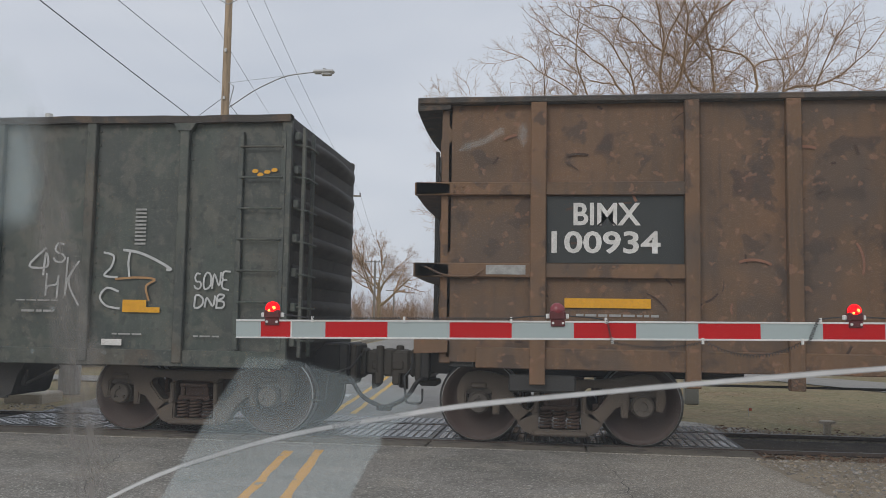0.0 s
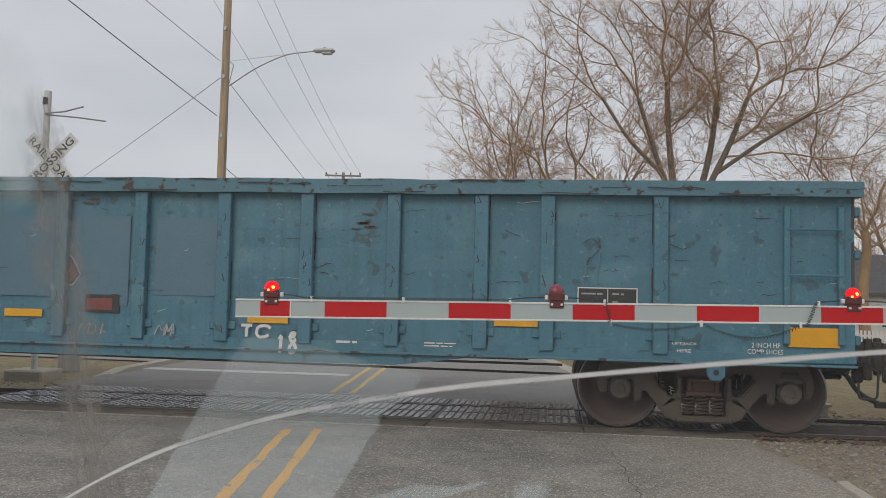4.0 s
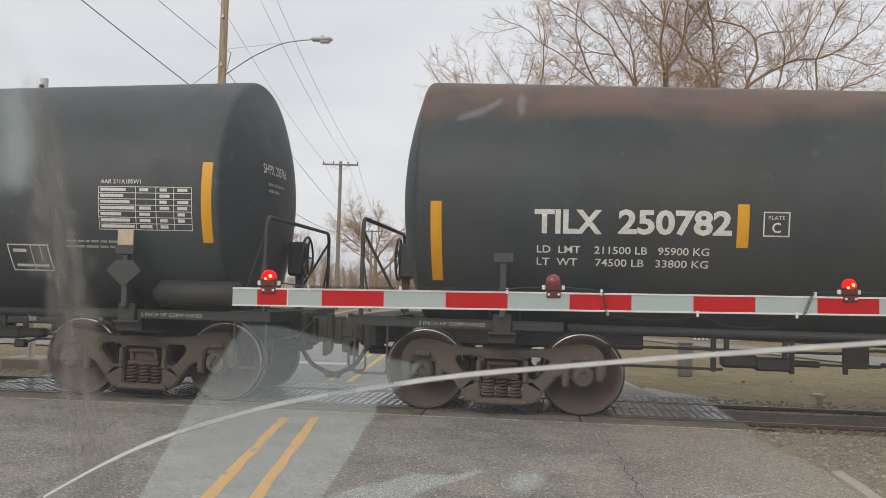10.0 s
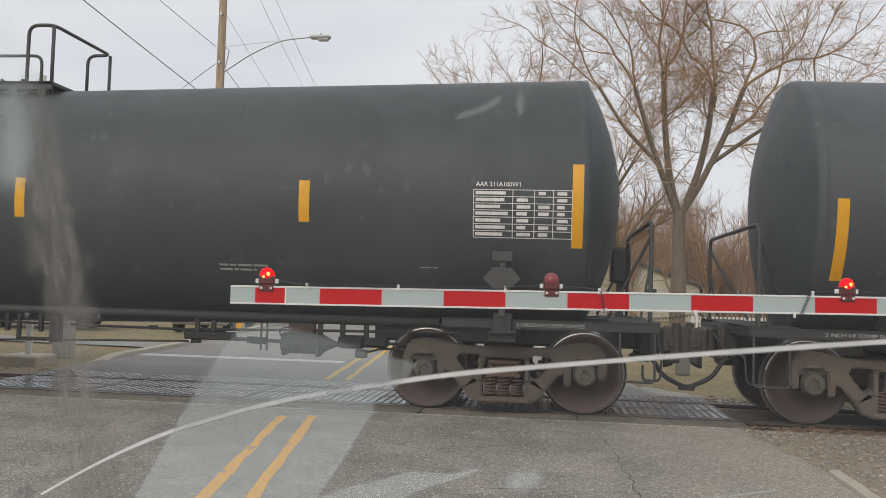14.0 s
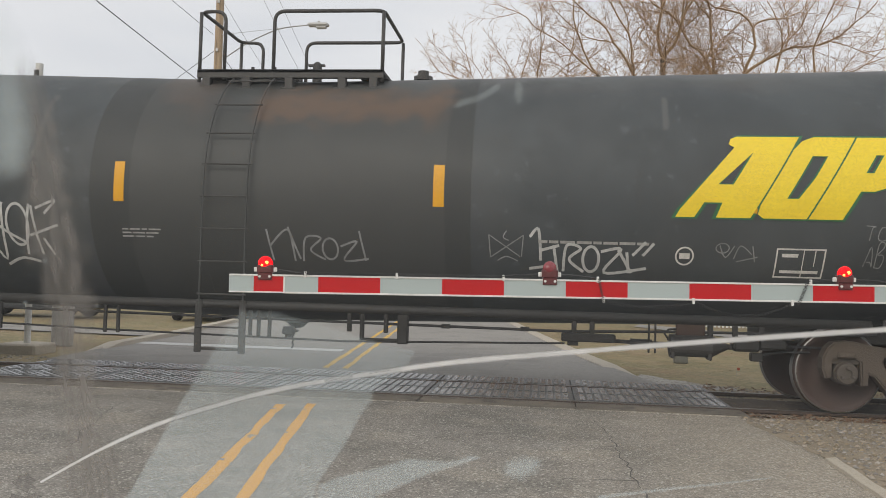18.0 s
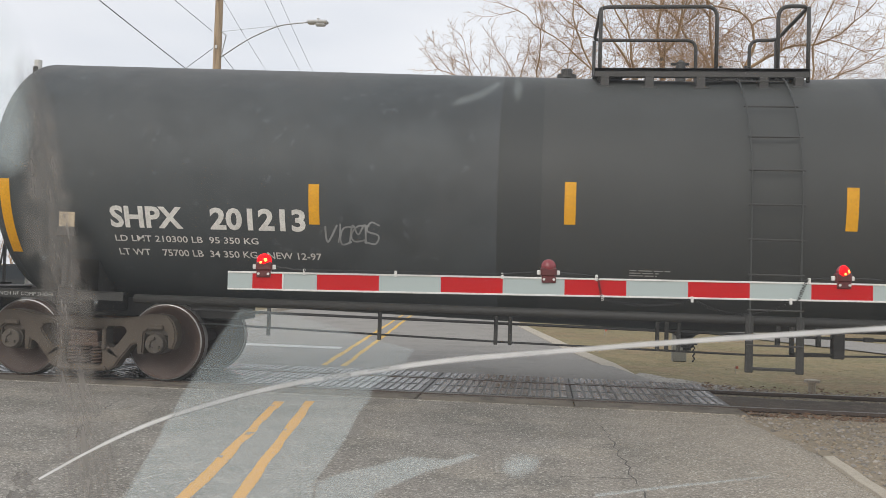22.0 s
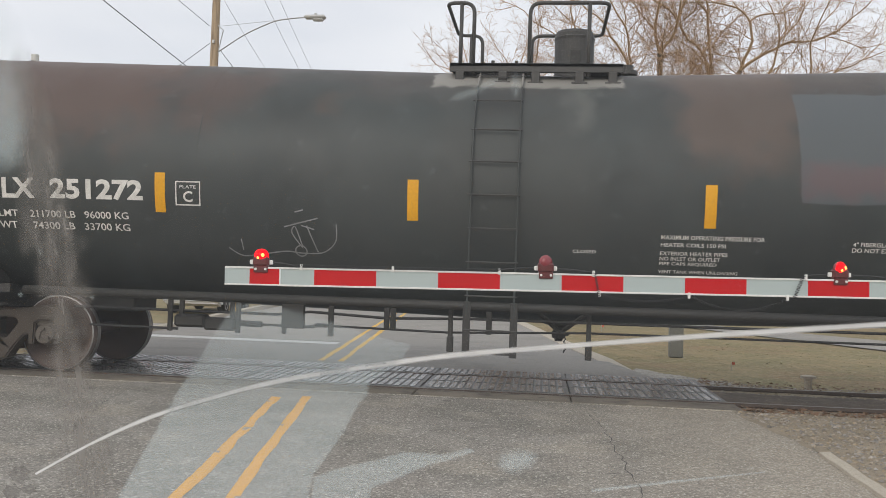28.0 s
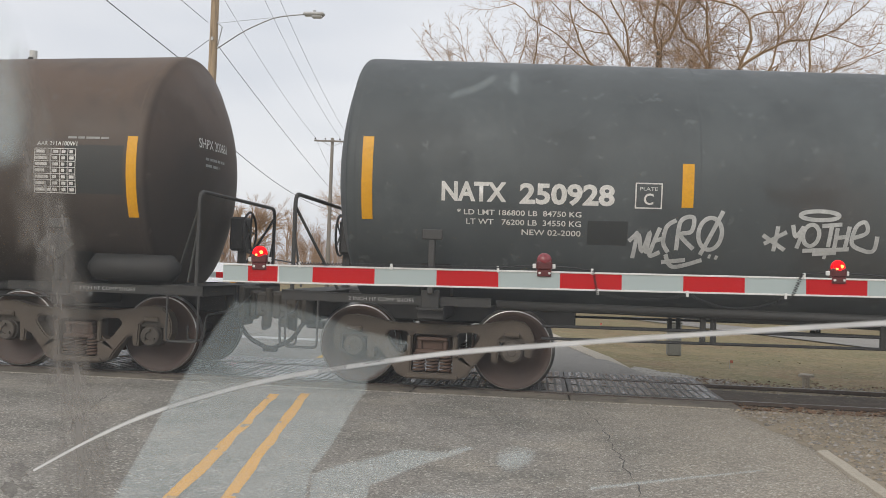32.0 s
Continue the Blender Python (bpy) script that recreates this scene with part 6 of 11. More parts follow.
c = tank_car("black tank car with a brown weathered crown and a cream emblem", J[4], L[3], SHELL_A, (7.42, 9.42, 8.0), "hatch",
             TIL + [(1.36, 1.47, 2.32), (L[3] - 1.27, 1.48, 2.34)],
             [("emblem", 10.395, 12.83, 2.535, 3.32, CREAM, False), ("text", "TILX", 2.42, 3.135, 1.995, 2.25), ("text", "250782", 3.30, 4.465, 1.995, 2.26),
              ("small", "LD  LMT    211500 LB   95900 KG", 2.45, 4.25, 1.79, 1.87), ("small", "LT  WT     74500 LB   33800 KG", 2.45, 4.25, 1.66, 1.74),
              ("plate", 4.775, 5.04, 2.0, 2.257), ("table", 15.24, 16.30, 2.0, 2.49), ("box", 14.98, 15.45, 1.50, 1.77),
              ("small", "MAXIMUM OPERATING PRESSURE FOR", 10.14, 11.16, 1.745, 1.79), ("small", "HEATER COILS 150 PSI", 10.13, 10.82, 1.68, 1.722), ("small", "EXTERIOR HEATER PIPES", 10.13, 10.84, 1.605, 1.647), ("small", "NO INLET OR OUTLET", 10.13, 10.74, 1.54, 1.582), ("small", "PIPE CAPS REQUIRED", 10.13, 10.74, 1.475, 1.517), ("small", "VENT TANK WHEN UNLOADING", 10.13, 10.98, 1.39, 1.43),
              ("small", "4\" FIBERGLASS INSULATION", 11.79, 12.57, 1.74, 1.785), ("small", "DO NOT EXCEED 450 F", 11.79, 12.46, 1.68, 1.722), ("small", "CLOSED", 9.01, 9.23, 1.59, 1.635), ("small", "HANDLE MUST BE", 9.02, 9.55, 1.50, 1.54), ("small", "LOCKED AND CHAINED", 9.02, 9.68, 1.44, 1.48), ("bars", 9.02, 9.64, 1.37, 1.42, 1),
              ("small", "OWNERSHIP SUBJECT TO A SECURITY AGREEMENT", 13.515, 14.45, 1.755, 1.785), ("small", "FILED WITH THE SURFACE TRANSPORTATION BOARD", 13.515, 14.45, 1.715, 1.745), ("bars", 13.52, 14.3, 1.57, 1.67, 2),
              ("hand", "NOTES", 12.52, 12.88, 1.73, 1.86, SPRAYDIM, 0.010), ("hand", "MOEL", 12.52, 12.88, 1.62, 1.72, SPRAYDIM, 0.010)], 4, 1)
end_marks(c, L[3], "TILX 250782")
c = tank_car("faded black tank car with spotted paint under its platform", J[5], L[4], SHELL_B, (7.96, 10.37, 9.59), "wide",
             [(3.75, 1.93, 2.39), (7.2, 1.92, 2.38), (11.15, 1.94, 2.387), (13.91, 1.935, 2.384), (1.36, 1.56, 2.4), (L[4] - 1.22, 1.82, 2.72)],
             [("text", "SHPX", 2.61, 3.49, 1.82, 2.03), ("text", "203766", 3.87, 5.11, 1.82, 2.04), ("small", "LD LMT 210800 LB  95 600 KG", 2.64, 4.41, 1.64, 1.70),
              ("small", "LT WT    75200 LB  34 100 KG   NEW 09-2000", 2.64, 5.16, 1.53, 1.59), ("table", L[4] - 2.5, L[4] - 1.4, 1.95, 2.43),
              ("bars", 12.155, 13.016, 1.76, 1.83, 1), ("box", 14.47, 14.976, 1.46, 1.765), ("bars", 15.21, 16.01, 1.74, 1.86, 2), ("blots", 6.6, 10.4, 2.45, 3.66, 260), ("ring", 13.635, 1.66, 0.09), ("tag", 14.17, 14.29, 1.50, 1.73, 2, SPRAYDIM, 0.01), ("tag", 7.5, 8.0, 1.62, 1.72, 3, SPRAYDIM, 0.012)], 5, -1, reservoir=True, heads=(0.36, 0.36))
end_marks(c, L[4], "SHPX 203766")
c = tank_car("dark grey tank car with white stencilled marks", J[6], L[5], SHELL_C, (7.94, 10.34, 9.54), "wide",
             [(3.6, 2.11, 2.56), (6.9, 2.0, 2.45), (10.48, 2.04, 2.49), (13.82, 2.05, 2.505), (1.28, 1.85, 2.72), (L[5] - 1.16, 1.83, 2.72)],
             [("text", "ACFX", 2.47, 3.35, 1.92, 2.13), ("text", "200662", 3.7, 4.93, 1.92, 2.13), ("small", "LD LMT 210800 LB  95 600 KG", 2.5, 4.3, 1.73, 1.79),
              ("small", "LT WT    75200 LB  34 100 KG", 2.5, 4.3, 1.62, 1.68), ("table", 15.69, 16.74, 1.925, 2.435), ("bars", 12.8, 13.38, 1.50, 1.60, 2), ("bars", 7.2, 7.66, 1.43, 1.56, 3), ("bars", 15.1, 15.3, 1.58, 1.61, 1)], 6, -1, cards=False)
end_marks(c, L[5], "ACFX 200662")
for j, num, ld, lt, tag in ((7, "201234", "LD LMT 211300 LB  95 800 KG", "LT WT    74700 LB  33 900 KG   NEW 12-97", 1), (8, "201213", "LD LMT 210300 LB  95 350 KG", "LT WT    75700 LB  34 350 KG   NEW 12-97", 2)):
    s = [("emblem", 13.40, 15.84, 2.06, 2.92, GOLD, True), ("text", "SHPX", 2.53, 3.39, 1.785, 2.03), ("text", num, 3.71, 4.81, 1.785, 2.03),
         ("small", ld, 2.55, 4.25, 1.635, 1.705), ("small", lt, 2.56, 4.96, 1.48, 1.555), ("table", 15.80, 16.88, 1.93, 2.455),
         ("box", 14.46, 14.96, 1.455, 1.76), ("ring", 13.525, 1.655, 0.09), ("bars", 11.98 if tag == 1 else 11.86, 13.15 if tag == 1 else 13.01, 1.755, 1.825, 1)]
    if tag == 1:
        s += [("sticker", 15.75, 15.90, 1.46, 1.54), ("sticker", 16.48, 16.63, 1.46, 1.54), ("lines", (5.415, 2.136, 0.00603, 0.00615), LOOPS_D, SPRAY, 0.030), ("lines", (8.979, 1.864, 0.00617, 0.0057), LOOPS_E, SPRAYDIM, 0.022), ("lines", (11.878, 1.899, 0.00607, 0.0055), LOOPS_F, SPRAY, 0.030), ("lines", (11.431, 1.877, 0.0062, 0.0057), LOOPS_G, SPRAYDIM, 0.012),
              ("lines", (13.848, 1.801, 0.0061, 0.0055), LOOPS_H, SPRAYDIM, 0.012), ("hand", "TOT", 15.30, 15.7, 1.86, 2.0, SPRAYDIM, 0.010), ("hand", "ABV", 15.34, 15.66, 1.58, 1.84, SPRAYDIM, 0.010), ("bars", 7.29, 7.75, 1.715, 1.835, 3)]
    else:
        s += [("tag", 5.0, 5.6, 1.66, 1.9, 4, SPRAYDIM, 0.022), ("lines", (11.694, 1.959, 0.00611, 0.0053), SCRATCHES, SPRAYDIM, 0.014), ("lines", (14.845, 2.047, 0.0062, 0.0056), LOOPS_C, SPRAYDIM, 0.02), ("bars", 8.35, 8.78, 1.41, 1.49, 3)]
    c = tank_car("patched black tank car with a yellow emblem and graffiti", J[j], L[j - 1], SHELL_D_STAINED if tag == 1 else SHELL_D, (7.82, 10.11, 8.29) if tag == 1 else (7.95, 10.33, 9.54), "flipped" if tag == 1 else "wide",
                 [(3.55, 2.12, 2.57) if tag == 1 else (4.91, 1.87, 2.31), (7.27, 2.11, 2.56) if tag == 1 else (7.695, 1.935, 2.385), (10.90, 2.115, 2.57) if tag == 1 else (10.556, 1.934, 2.38), (14.17, 2.11, 2.56) if tag == 1 else (13.29, 1.86, 2.30), (1.24, 1.70, 2.58) if tag == 1 else (1.28, 1.48, 2.31), (L[j - 1] - 1.27, 1.635, 2.51) if tag == 1 else (L[j - 1] - 1.31, 1.51, 2.363)], s, 6 + j, -1)
    end_marks(c, L[j - 1], "SHPX " + num)
c = tank_car("plain black tank car with yellow strips and small stencils", J[9], L[8], SHELL_E, (7.60, 9.56, 8.08), "hatch",
             [(4.60, 2.20, 2.64), (7.62, 2.185, 2.637), (10.635, 2.183, 2.635), (13.56, 2.19, 2.64), (1.33, 2.0, 2.9), (L[8] - 1.38, 1.96, 2.86)],
             [("text", "TILX", 2.40, 3.09, 2.01, 2.265), ("text", "251216", 3.33, 4.42, 2.0, 2.265), ("small", "LD  LMT    211400 LB   95850 KG", 2.45, 4.25, 1.79, 1.87),
              ("small", "LT  WT     74600 LB   33850 KG", 2.45, 4.25, 1.66, 1.74), ("plate", 4.71, 4.98, 2.0, 2.26), ("table", 15.42, 16.5, 2.02, 2.5, WORN), ("box", 15.05, 15.52, 1.43, 1.71),
              *heater_note(10.48, 0.86, -0.07), *insulation_note(12.0, 0.72, -0.055), ("bars", 13.45, 14.37, 1.52, 1.74, 4), ("bars", 9.17, 9.78, 1.40, 1.72, 6)], 19, 1)
end_marks(c, L[8], "TILX 251216")
c = tank_car("browned black tank car with a repainted grey patch", J[10], L[9], SHELL_F, (7.62, 9.62, 7.98), "hatch",
             [(4.49, 1.91, 2.35), (7.35, 1.89, 2.33), (10.49, 1.89, 2.34), (13.4, *MIDZ), (1.28, 1.6, 2.5), (L[9] - 1.3, 1.6, 2.6)],
             [("text", "TILX", 2.3, 3.0, 2.03, 2.26), ("text", "251272", 3.18, 4.29, 2.03, 2.26), ("small", "LD  LMT    211700 LB   96000 KG", 2.3, 4.1, 1.82, 1.90),
              ("small", "LT  WT     74300 LB   33700 KG", 2.3, 4.1, 1.69, 1.77), ("plate", 4.67, 4.96, 1.99, 2.26), ("table", 15.4, 16.45, 2.0, 2.48), ("box", 15.0, 15.5, 1.45, 1.72),
              *heater_note(10.0, 1.0, 0.0), *insulation_note(11.943, 0.81, 0.0), ("small", "CLOSED", 9.08, 9.33, 1.597, 1.631), ("lines", (5.24, 1.95, 0.0043, 0.0041), BOWL, SPRAYDIM, 0.014)], 20, 1)
end_marks(c, L[9], "TILX 251272")
c = tank_car("grey tank car with white graffiti tags", J[11], L[10], SHELL_G, (8.53, 10.38, 9.47), "round",
             [(4.77, 2.08, 2.54), (7.93, 2.08, 2.54), (11.13, 2.08, 2.54), (13.76, 2.08, 2.54), (1.36, 1.87, 2.77), (L[10] - 1.4, 1.87, 2.77)],
             [("text", "NATX", 2.18, 2.88, 2.09, 2.30), ("text", "250928", 3.02, 4.02, 2.07, 2.30), ("small", "* LD LMT 186800 LB  84750 KG", 2.35, 3.68, 1.95, 2.01),
              ("small", "LT WT   76200 LB  34550 KG", 2.45, 3.68, 1.85, 1.91), ("small", "NEW 02-2000", 3.05, 3.68, 1.75, 1.81), ("plate", 4.23, 4.51, 2.06, 2.33),
              ("lines", (4.19, 2.045, 0.00427, 0.0041), LOOPS_A, SPRAY, 0.044), ("lines", (5.557, 2.085, 0.00415, 0.00373), LOOPS_B, SPRAY, 0.042), ("bars", 11.228, 11.88, 2.25, 2.30, 1), ("bars", 11.228, 11.735, 2.185, 2.225, 1), ("bars", 11.225, 11.68, 2.095, 2.12, 1), ("bars", 11.225, 11.68, 2.055, 2.08, 1), ("bars", 11.225, 11.625, 1.997, 2.02, 1), ("small", "BOT OPN VALVE", 11.214, 11.6, 1.895, 1.935), ("rod_mark", 8.388, 1.405, 1.80), ("rod_mark", 9.595, 1.40, 1.81), ("bars", 12.7, 13.15, 2.22, 2.28, 1),
              ("table", L[10] - 2.7, L[10] - 1.6, 1.95, 2.4), ("box", L[10] - 3.3, L[10] - 2.8, 1.8, 2.0)], 21, 1, reservoir=True, cards=False)
end_marks(c, L[10], "NATX 250928")
c = tank_car("brown-stained black tank car with white marks", J[12], L[11], SHELL_H, (8.3, 11.0, 9.42), "wide",
             [(3.6, 2.0, 2.45), (13.7, 2.0, 2.45), (L[11] - 1.3, 1.81, 2.72)],
             [("table", L[11] - 2.48, L[11] - 1.99, 2.06, 2.56), ("bars", L[11] - 2.1, L[11] - 1.6, 2.68, 2.74, 1)], 22, -1, reservoir=True, cards=False)
end_marks(c, L[11], "SHPX 200681")


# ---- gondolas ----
# end walls and ribs of every gondola, darker than the sides
DARK_END = mat("dark_end_plate", (0.05, 0.047, 0.043), (0.075, 0.062, 0.05), scale=2, rough=0.7, bump=0.12, stains=((1.2, 0.48, 0.60, 0.6, (0.035, 0.033, 0.031)),))
def gondola(label, left, length, x0, x1, z0, z1, material, side_parts, end_ribs=7, gear=True):
    car = tagged(new("gondola"), label, "gondola car", "cars of the train")
    car.location = (left, MID, 0)
    W, t = 1.50, 0.035
    for y, nm in ((-W, "side_wall"), (W, "side_wall")):
        bm = bmesh.new()
        s = 1 if y < 0 else -1
        # slightly dented plate
        nx, nz = 60, 8
        grid = [[bm.verts.new((x0 + (x1 - x0) * i / nx, y + 0.012 * noise.noise((i * 0.45 + length, k * 0.8, y)), z0 + (z1 - z0) * k / nz)) for k in range(nz + 1)] for i in range(nx + 1)]
        back = [[bm.verts.new((x0 + (x1 - x0) * i / nx, y + s * t, z0 + (z1 - z0) * k / nz)) for k in (0, nz)] for i in range(nx + 1)]
        for i in range(nx):
            for k in range(nz):
                bm.faces.new((grid[i][k], grid[i + 1][k], grid[i + 1][k + 1], grid[i][k + 1]))
            bm.faces.new((back[i][0], back[i + 1][0], back[i + 1][1], back[i][1]))
            bm.faces.new((grid[i][nz], grid[i + 1][nz], back[i + 1][1], back[i][1]))
            bm.faces.new((grid[i][0], grid[i + 1][0], back[i + 1][0], back[i][0]))
        part(nm, bm, material, car, smooth=False)
    for x, d in ((x0, 1), (x1, -1)):
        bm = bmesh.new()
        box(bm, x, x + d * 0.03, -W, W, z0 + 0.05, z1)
        part("end_wall", bm, DARK_END, car)
        n = end_ribs
        for k in range(n):
            z = z0 + 0.25 + (z1 - z0 - 0.45) * k / (n - 1)
            bm = bmesh.new()
            for q in range(12):
                ya, yb = -W + 0.06 + (2 * W - 0.12) * q / 12, -W + 0.06 + (2 * W - 0.12) * (q + 1) / 12
                da, db = (0.03 + 0.10 * math.sin(math.pi * u / 12) for u in (q, q + 1))
                va = [bm.verts.new((x - d * e, y, z + h)) for y, de in ((ya, da), (yb, db)) for e, h in ((0.0, -0.13), (de * 0.85, -0.05), (de, 0.0), (de * 0.7, 0.06), (0.0, 0.10))]
                for h in range(4):
                    bm.faces.new((va[h], va[h + 1], va[h + 6], va[h + 5]))
            bmesh.ops.remove_doubles(bm, verts=bm.verts, dist=0.0005)
            part("end_rib", bm, DARK_END, car, smooth=True)
            bm = bmesh.new()
            box(bm, x - d * 0.004, x - d * 0.07, -W + 0.02, -W + 0.34, z - 0.05, z + 0.05, 0.012)
            part("rib_gusset", bm, material, car)
        draft_gear(car, (0.0 if d > 0 else length) + d * 0.42, (0.0 if d > 0 else length) + d * 4.2, d, FRAME)
        coupler(car, 0.0 if d > 0 else length, -d)
        add_truck(car, (0.0 if d > 0 else length) + d * 2.09)
        bm = bmesh.new()
        box(bm, x + d * 0.02, x + d * 0.3, -1.45, 1.45, z0 - 0.06, z0 + 0.06, 0.01)
        part("end_sill", bm, FRAME, car)
    bm = bmesh.new()
    box(bm, x0, x1, -W + 0.04, W - 0.04, z0 + 0.12, z0 + 0.2)
    part("floor", bm, FRAME, car)
    bm = bmesh.new()
    box(bm, 4.0, length - 4.0, -0.3, 0.3, z0 - 0.12, z0 + 0.12)
    for k in range(5):
        x = 5.2 + (length - 10.4) * k / 4
        box(bm, x - 0.06, x + 0.06, -1.4, 1.4, z0 - 0.03, z0 + 0.12)
    part("underframe", bm, FRAME, car)
    if gear:
        bx = length * 0.42
        bm = bmesh.new()
        box(bm, bx, bx + 0.32, -0.95, -0.60, 0.52, 0.72, 0.03)
        box(bm, bx + 0.30, bx + 0.48, -0.9, -0.65, 0.56, 0.68, 0.03)
        part("brake_valve", bm, DRAB, car)
        bm = bmesh.new()
        lathe(bm, [(bx + 0.8, 0.02), (bx + 0.83, 0.11), (bx + 1.25, 0.115), (bx + 1.38, 0.05), (bx + 1.45, 0.02)], 16, "x", (0, -0.8, 0.62))
        part("brake_cylinder", bm, DRAB, car)
        for x in (bx + 0.1, bx + 0.9, bx + 1.2):
            bm = bmesh.new()
            box(bm, x - 0.03, x + 0.03, -0.83, -0.77, 0.66, z0, 0.006)
            part("cylinder_hanger", bm, DRAB, car)
        for pts in ([(bx - 2.2, -0.8, 0.58), (bx, -0.8, 0.60)], [(bx + 1.4, -0.8, 0.62), (length - 3.5, -0.7, 0.56)], [(3.6, -0.95, 0.70), (length - 3.6, -0.95, 0.68)]):
            bm = bmesh.new()
            tube(bm, pts, 0.014, 6)
            part("brake_rod", bm, DRAB, car)
    for nm, bm, m, lab in side_parts:
        part(nm, bm, m, car, lab)
    CARS.append((car, left))
    return car


def post(a, w, z0, z1, y=-1.50, deep=0.07):
    bm = bmesh.new()
    box(bm, a - w / 2, a + w / 2, y - deep, y + 0.01, z0, z1, 0.008)
    return bm


def rivets(a, z0, z1, n, y=-1.505):
    bm = bmesh.new()
    for k in range(n):
        z = z0 + (z1 - z0) * k / (n - 1)
        for s in (-0.085, 0.085):
            box(bm, a + s - 0.011, a + s + 0.011, y - 0.014, y, z - 0.011, z + 0.011)
    return bm


def ladder_parts(a0, a1, z0, z1, n, material, y=-1.56, rails=True):
    out = []
    for x in (a0, a1) if rails else ():
        bm = bmesh.new()
        box(bm, x - 0.03, x + 0.03, y - 0.0, -1.49, z0, z1, 0.005)
        out.append(("ladder_rail", bm, material, ""))
    for k in range(n):
        z = z0 + (z1 - z0) * (k + 0.5) / n
        bm = bmesh.new()
        tube(bm, [(a0, y - 0.01, z), (a1, y - 0.01, z)], 0.012, 6)
        out.append(("rung", bm, material, ""))
    return out


def heap(x0, x1, z, seed, n, top):
    """Scrap that shows over the rim."""
    rnd = random.Random(seed)
    bm = bmesh.new()
    for _ in range(n):
        x, y = rnd.uniform(x0, x1), rnd.uniform(-1.1, 1.2)
        s = rnd.uniform(0.1, 0.28)
        m = Matrix.Translation((x, y, z + rnd.uniform(-0.2, top))) @ Euler((rnd.uniform(0, 3), rnd.uniform(0, 3), rnd.uniform(0, 3))).to_matrix().to_4x4()
        box(bm, -s, s, -s * 0.6, s * 0.6, -s * 0.12, s * 0.12, 0, m)
    box(bm, x0 - 0.3, x1 + 0.3, -1.2, 1.2, 0.99, z - 0.1)
    return bm


DARKRIM = mat("dark_worn_rim", (0.04, 0.036, 0.031), (0.075, 0.058, 0.045), scale=2, rough=0.7, bump=0.2, stains=((4, 0.55, 0.62, 0.7, (0.12, 0.08, 0.05)),))
BROWN = mat("rust_brown_car_paint", (0.132, 0.082, 0.047), (0.160, 0.092, 0.05), scale=0.8, rough=0.7, bump=0.12, spots=(0.065, 0.042, 0.032), spot_level=0.64, streak=(0.075, 0.055, 0.042), streak_amount=0.7,
            stains=((0.5, 0.44, 0.60, 0.7, (0.205, 0.112, 0.056)), (1.1, 0.52, 0.62, 0.6, (0.085, 0.066, 0.052)), (3.2, 0.57, 0.63, 0.7, (0.065, 0.047, 0.037)), (11, 0.61, 0.65, 0.6, (0.25, 0.13, 0.075))))
GREENBLACK = mat("weathered_dark_green_paint", (0.076, 0.092, 0.077), (0.052, 0.066, 0.058), scale=1.3, rough=0.58, bump=0.10, amount=0.95, spread=0.14, streak=(0.125, 0.125, 0.105), streak_amount=0.6, grain_k=0.2,
                 stains=((0.45, 0.44, 0.58, 0.6, (0.098, 0.098, 0.08)), (0.9, 0.50, 0.56, 0.6, (0.046, 0.056, 0.053)), (2.4, 0.52, 0.58, 0.5, (0.055, 0.064, 0.059)), (0.6, 0.56, 0.66, 0.6, (0.135, 0.092, 0.06)), (5.0, 0.54, 0.60, 0.5, (0.125, 0.122, 0.10)),
                         (9, 0.60, 0.64, 0.5, (0.036, 0.042, 0.040)), (16, 0.60, 0.66, 0.35, (0.125, 0.125, 0.105)), (30, 0.63, 0.67, 0.35, (0.035, 0.04, 0.039)), (26, 0.65, 0.69, 0.5, (0.17, 0.165, 0.15))))
BLUE = mat("weathered_teal_blue_paint", (0.056, 0.178, 0.245), (0.075, 0.205, 0.262), scale=1.0, rough=0.5, bump=0.06, spots=(0.11, 0.075, 0.05), spot_level=0.72, streak=(0.042, 0.12, 0.165), streak_amount=0.75,
           stains=((0.55, 0.42, 0.60, 0.6, (0.052, 0.15, 0.207)), (1.9, 0.54, 0.64, 0.5, (0.105, 0.235, 0.282)), (5.0, 0.62, 0.65, 0.65, (0.04, 0.075, 0.09)), (15, 0.655, 0.68, 0.4, (0.17, 0.28, 0.31)), (24, 0.66, 0.69, 0.6, (0.05, 0.06, 0.062))))
BLUERIM = mat("scraped_teal_rim_paint", (0.085, 0.205, 0.265), (0.05, 0.10, 0.12), scale=3, rough=0.6, bump=0.2, spots=(0.05, 0.04, 0.035), spot_level=0.58)
BLUEPATCH = mat("slate_blue_overpaint", (0.082, 0.165, 0.222), (0.10, 0.19, 0.245), scale=2, rough=0.55, bump=0.05)
DARKBLUE = mat("dark_blue_panel_paint", (0.03, 0.125, 0.27), (0.045, 0.145, 0.27), scale=2, rough=0.5, bump=0.05)
BLACKPANEL = mat("black_number_panel", (0.022, 0.028, 0.027), (0.034, 0.036, 0.033), scale=3, rough=0.55, bump=0.04)
SCRAP = mat("mixed_scrap_metal", (0.07, 0.06, 0.05), (0.14, 0.10, 0.075), scale=4, rough=0.7, bump=0.2)

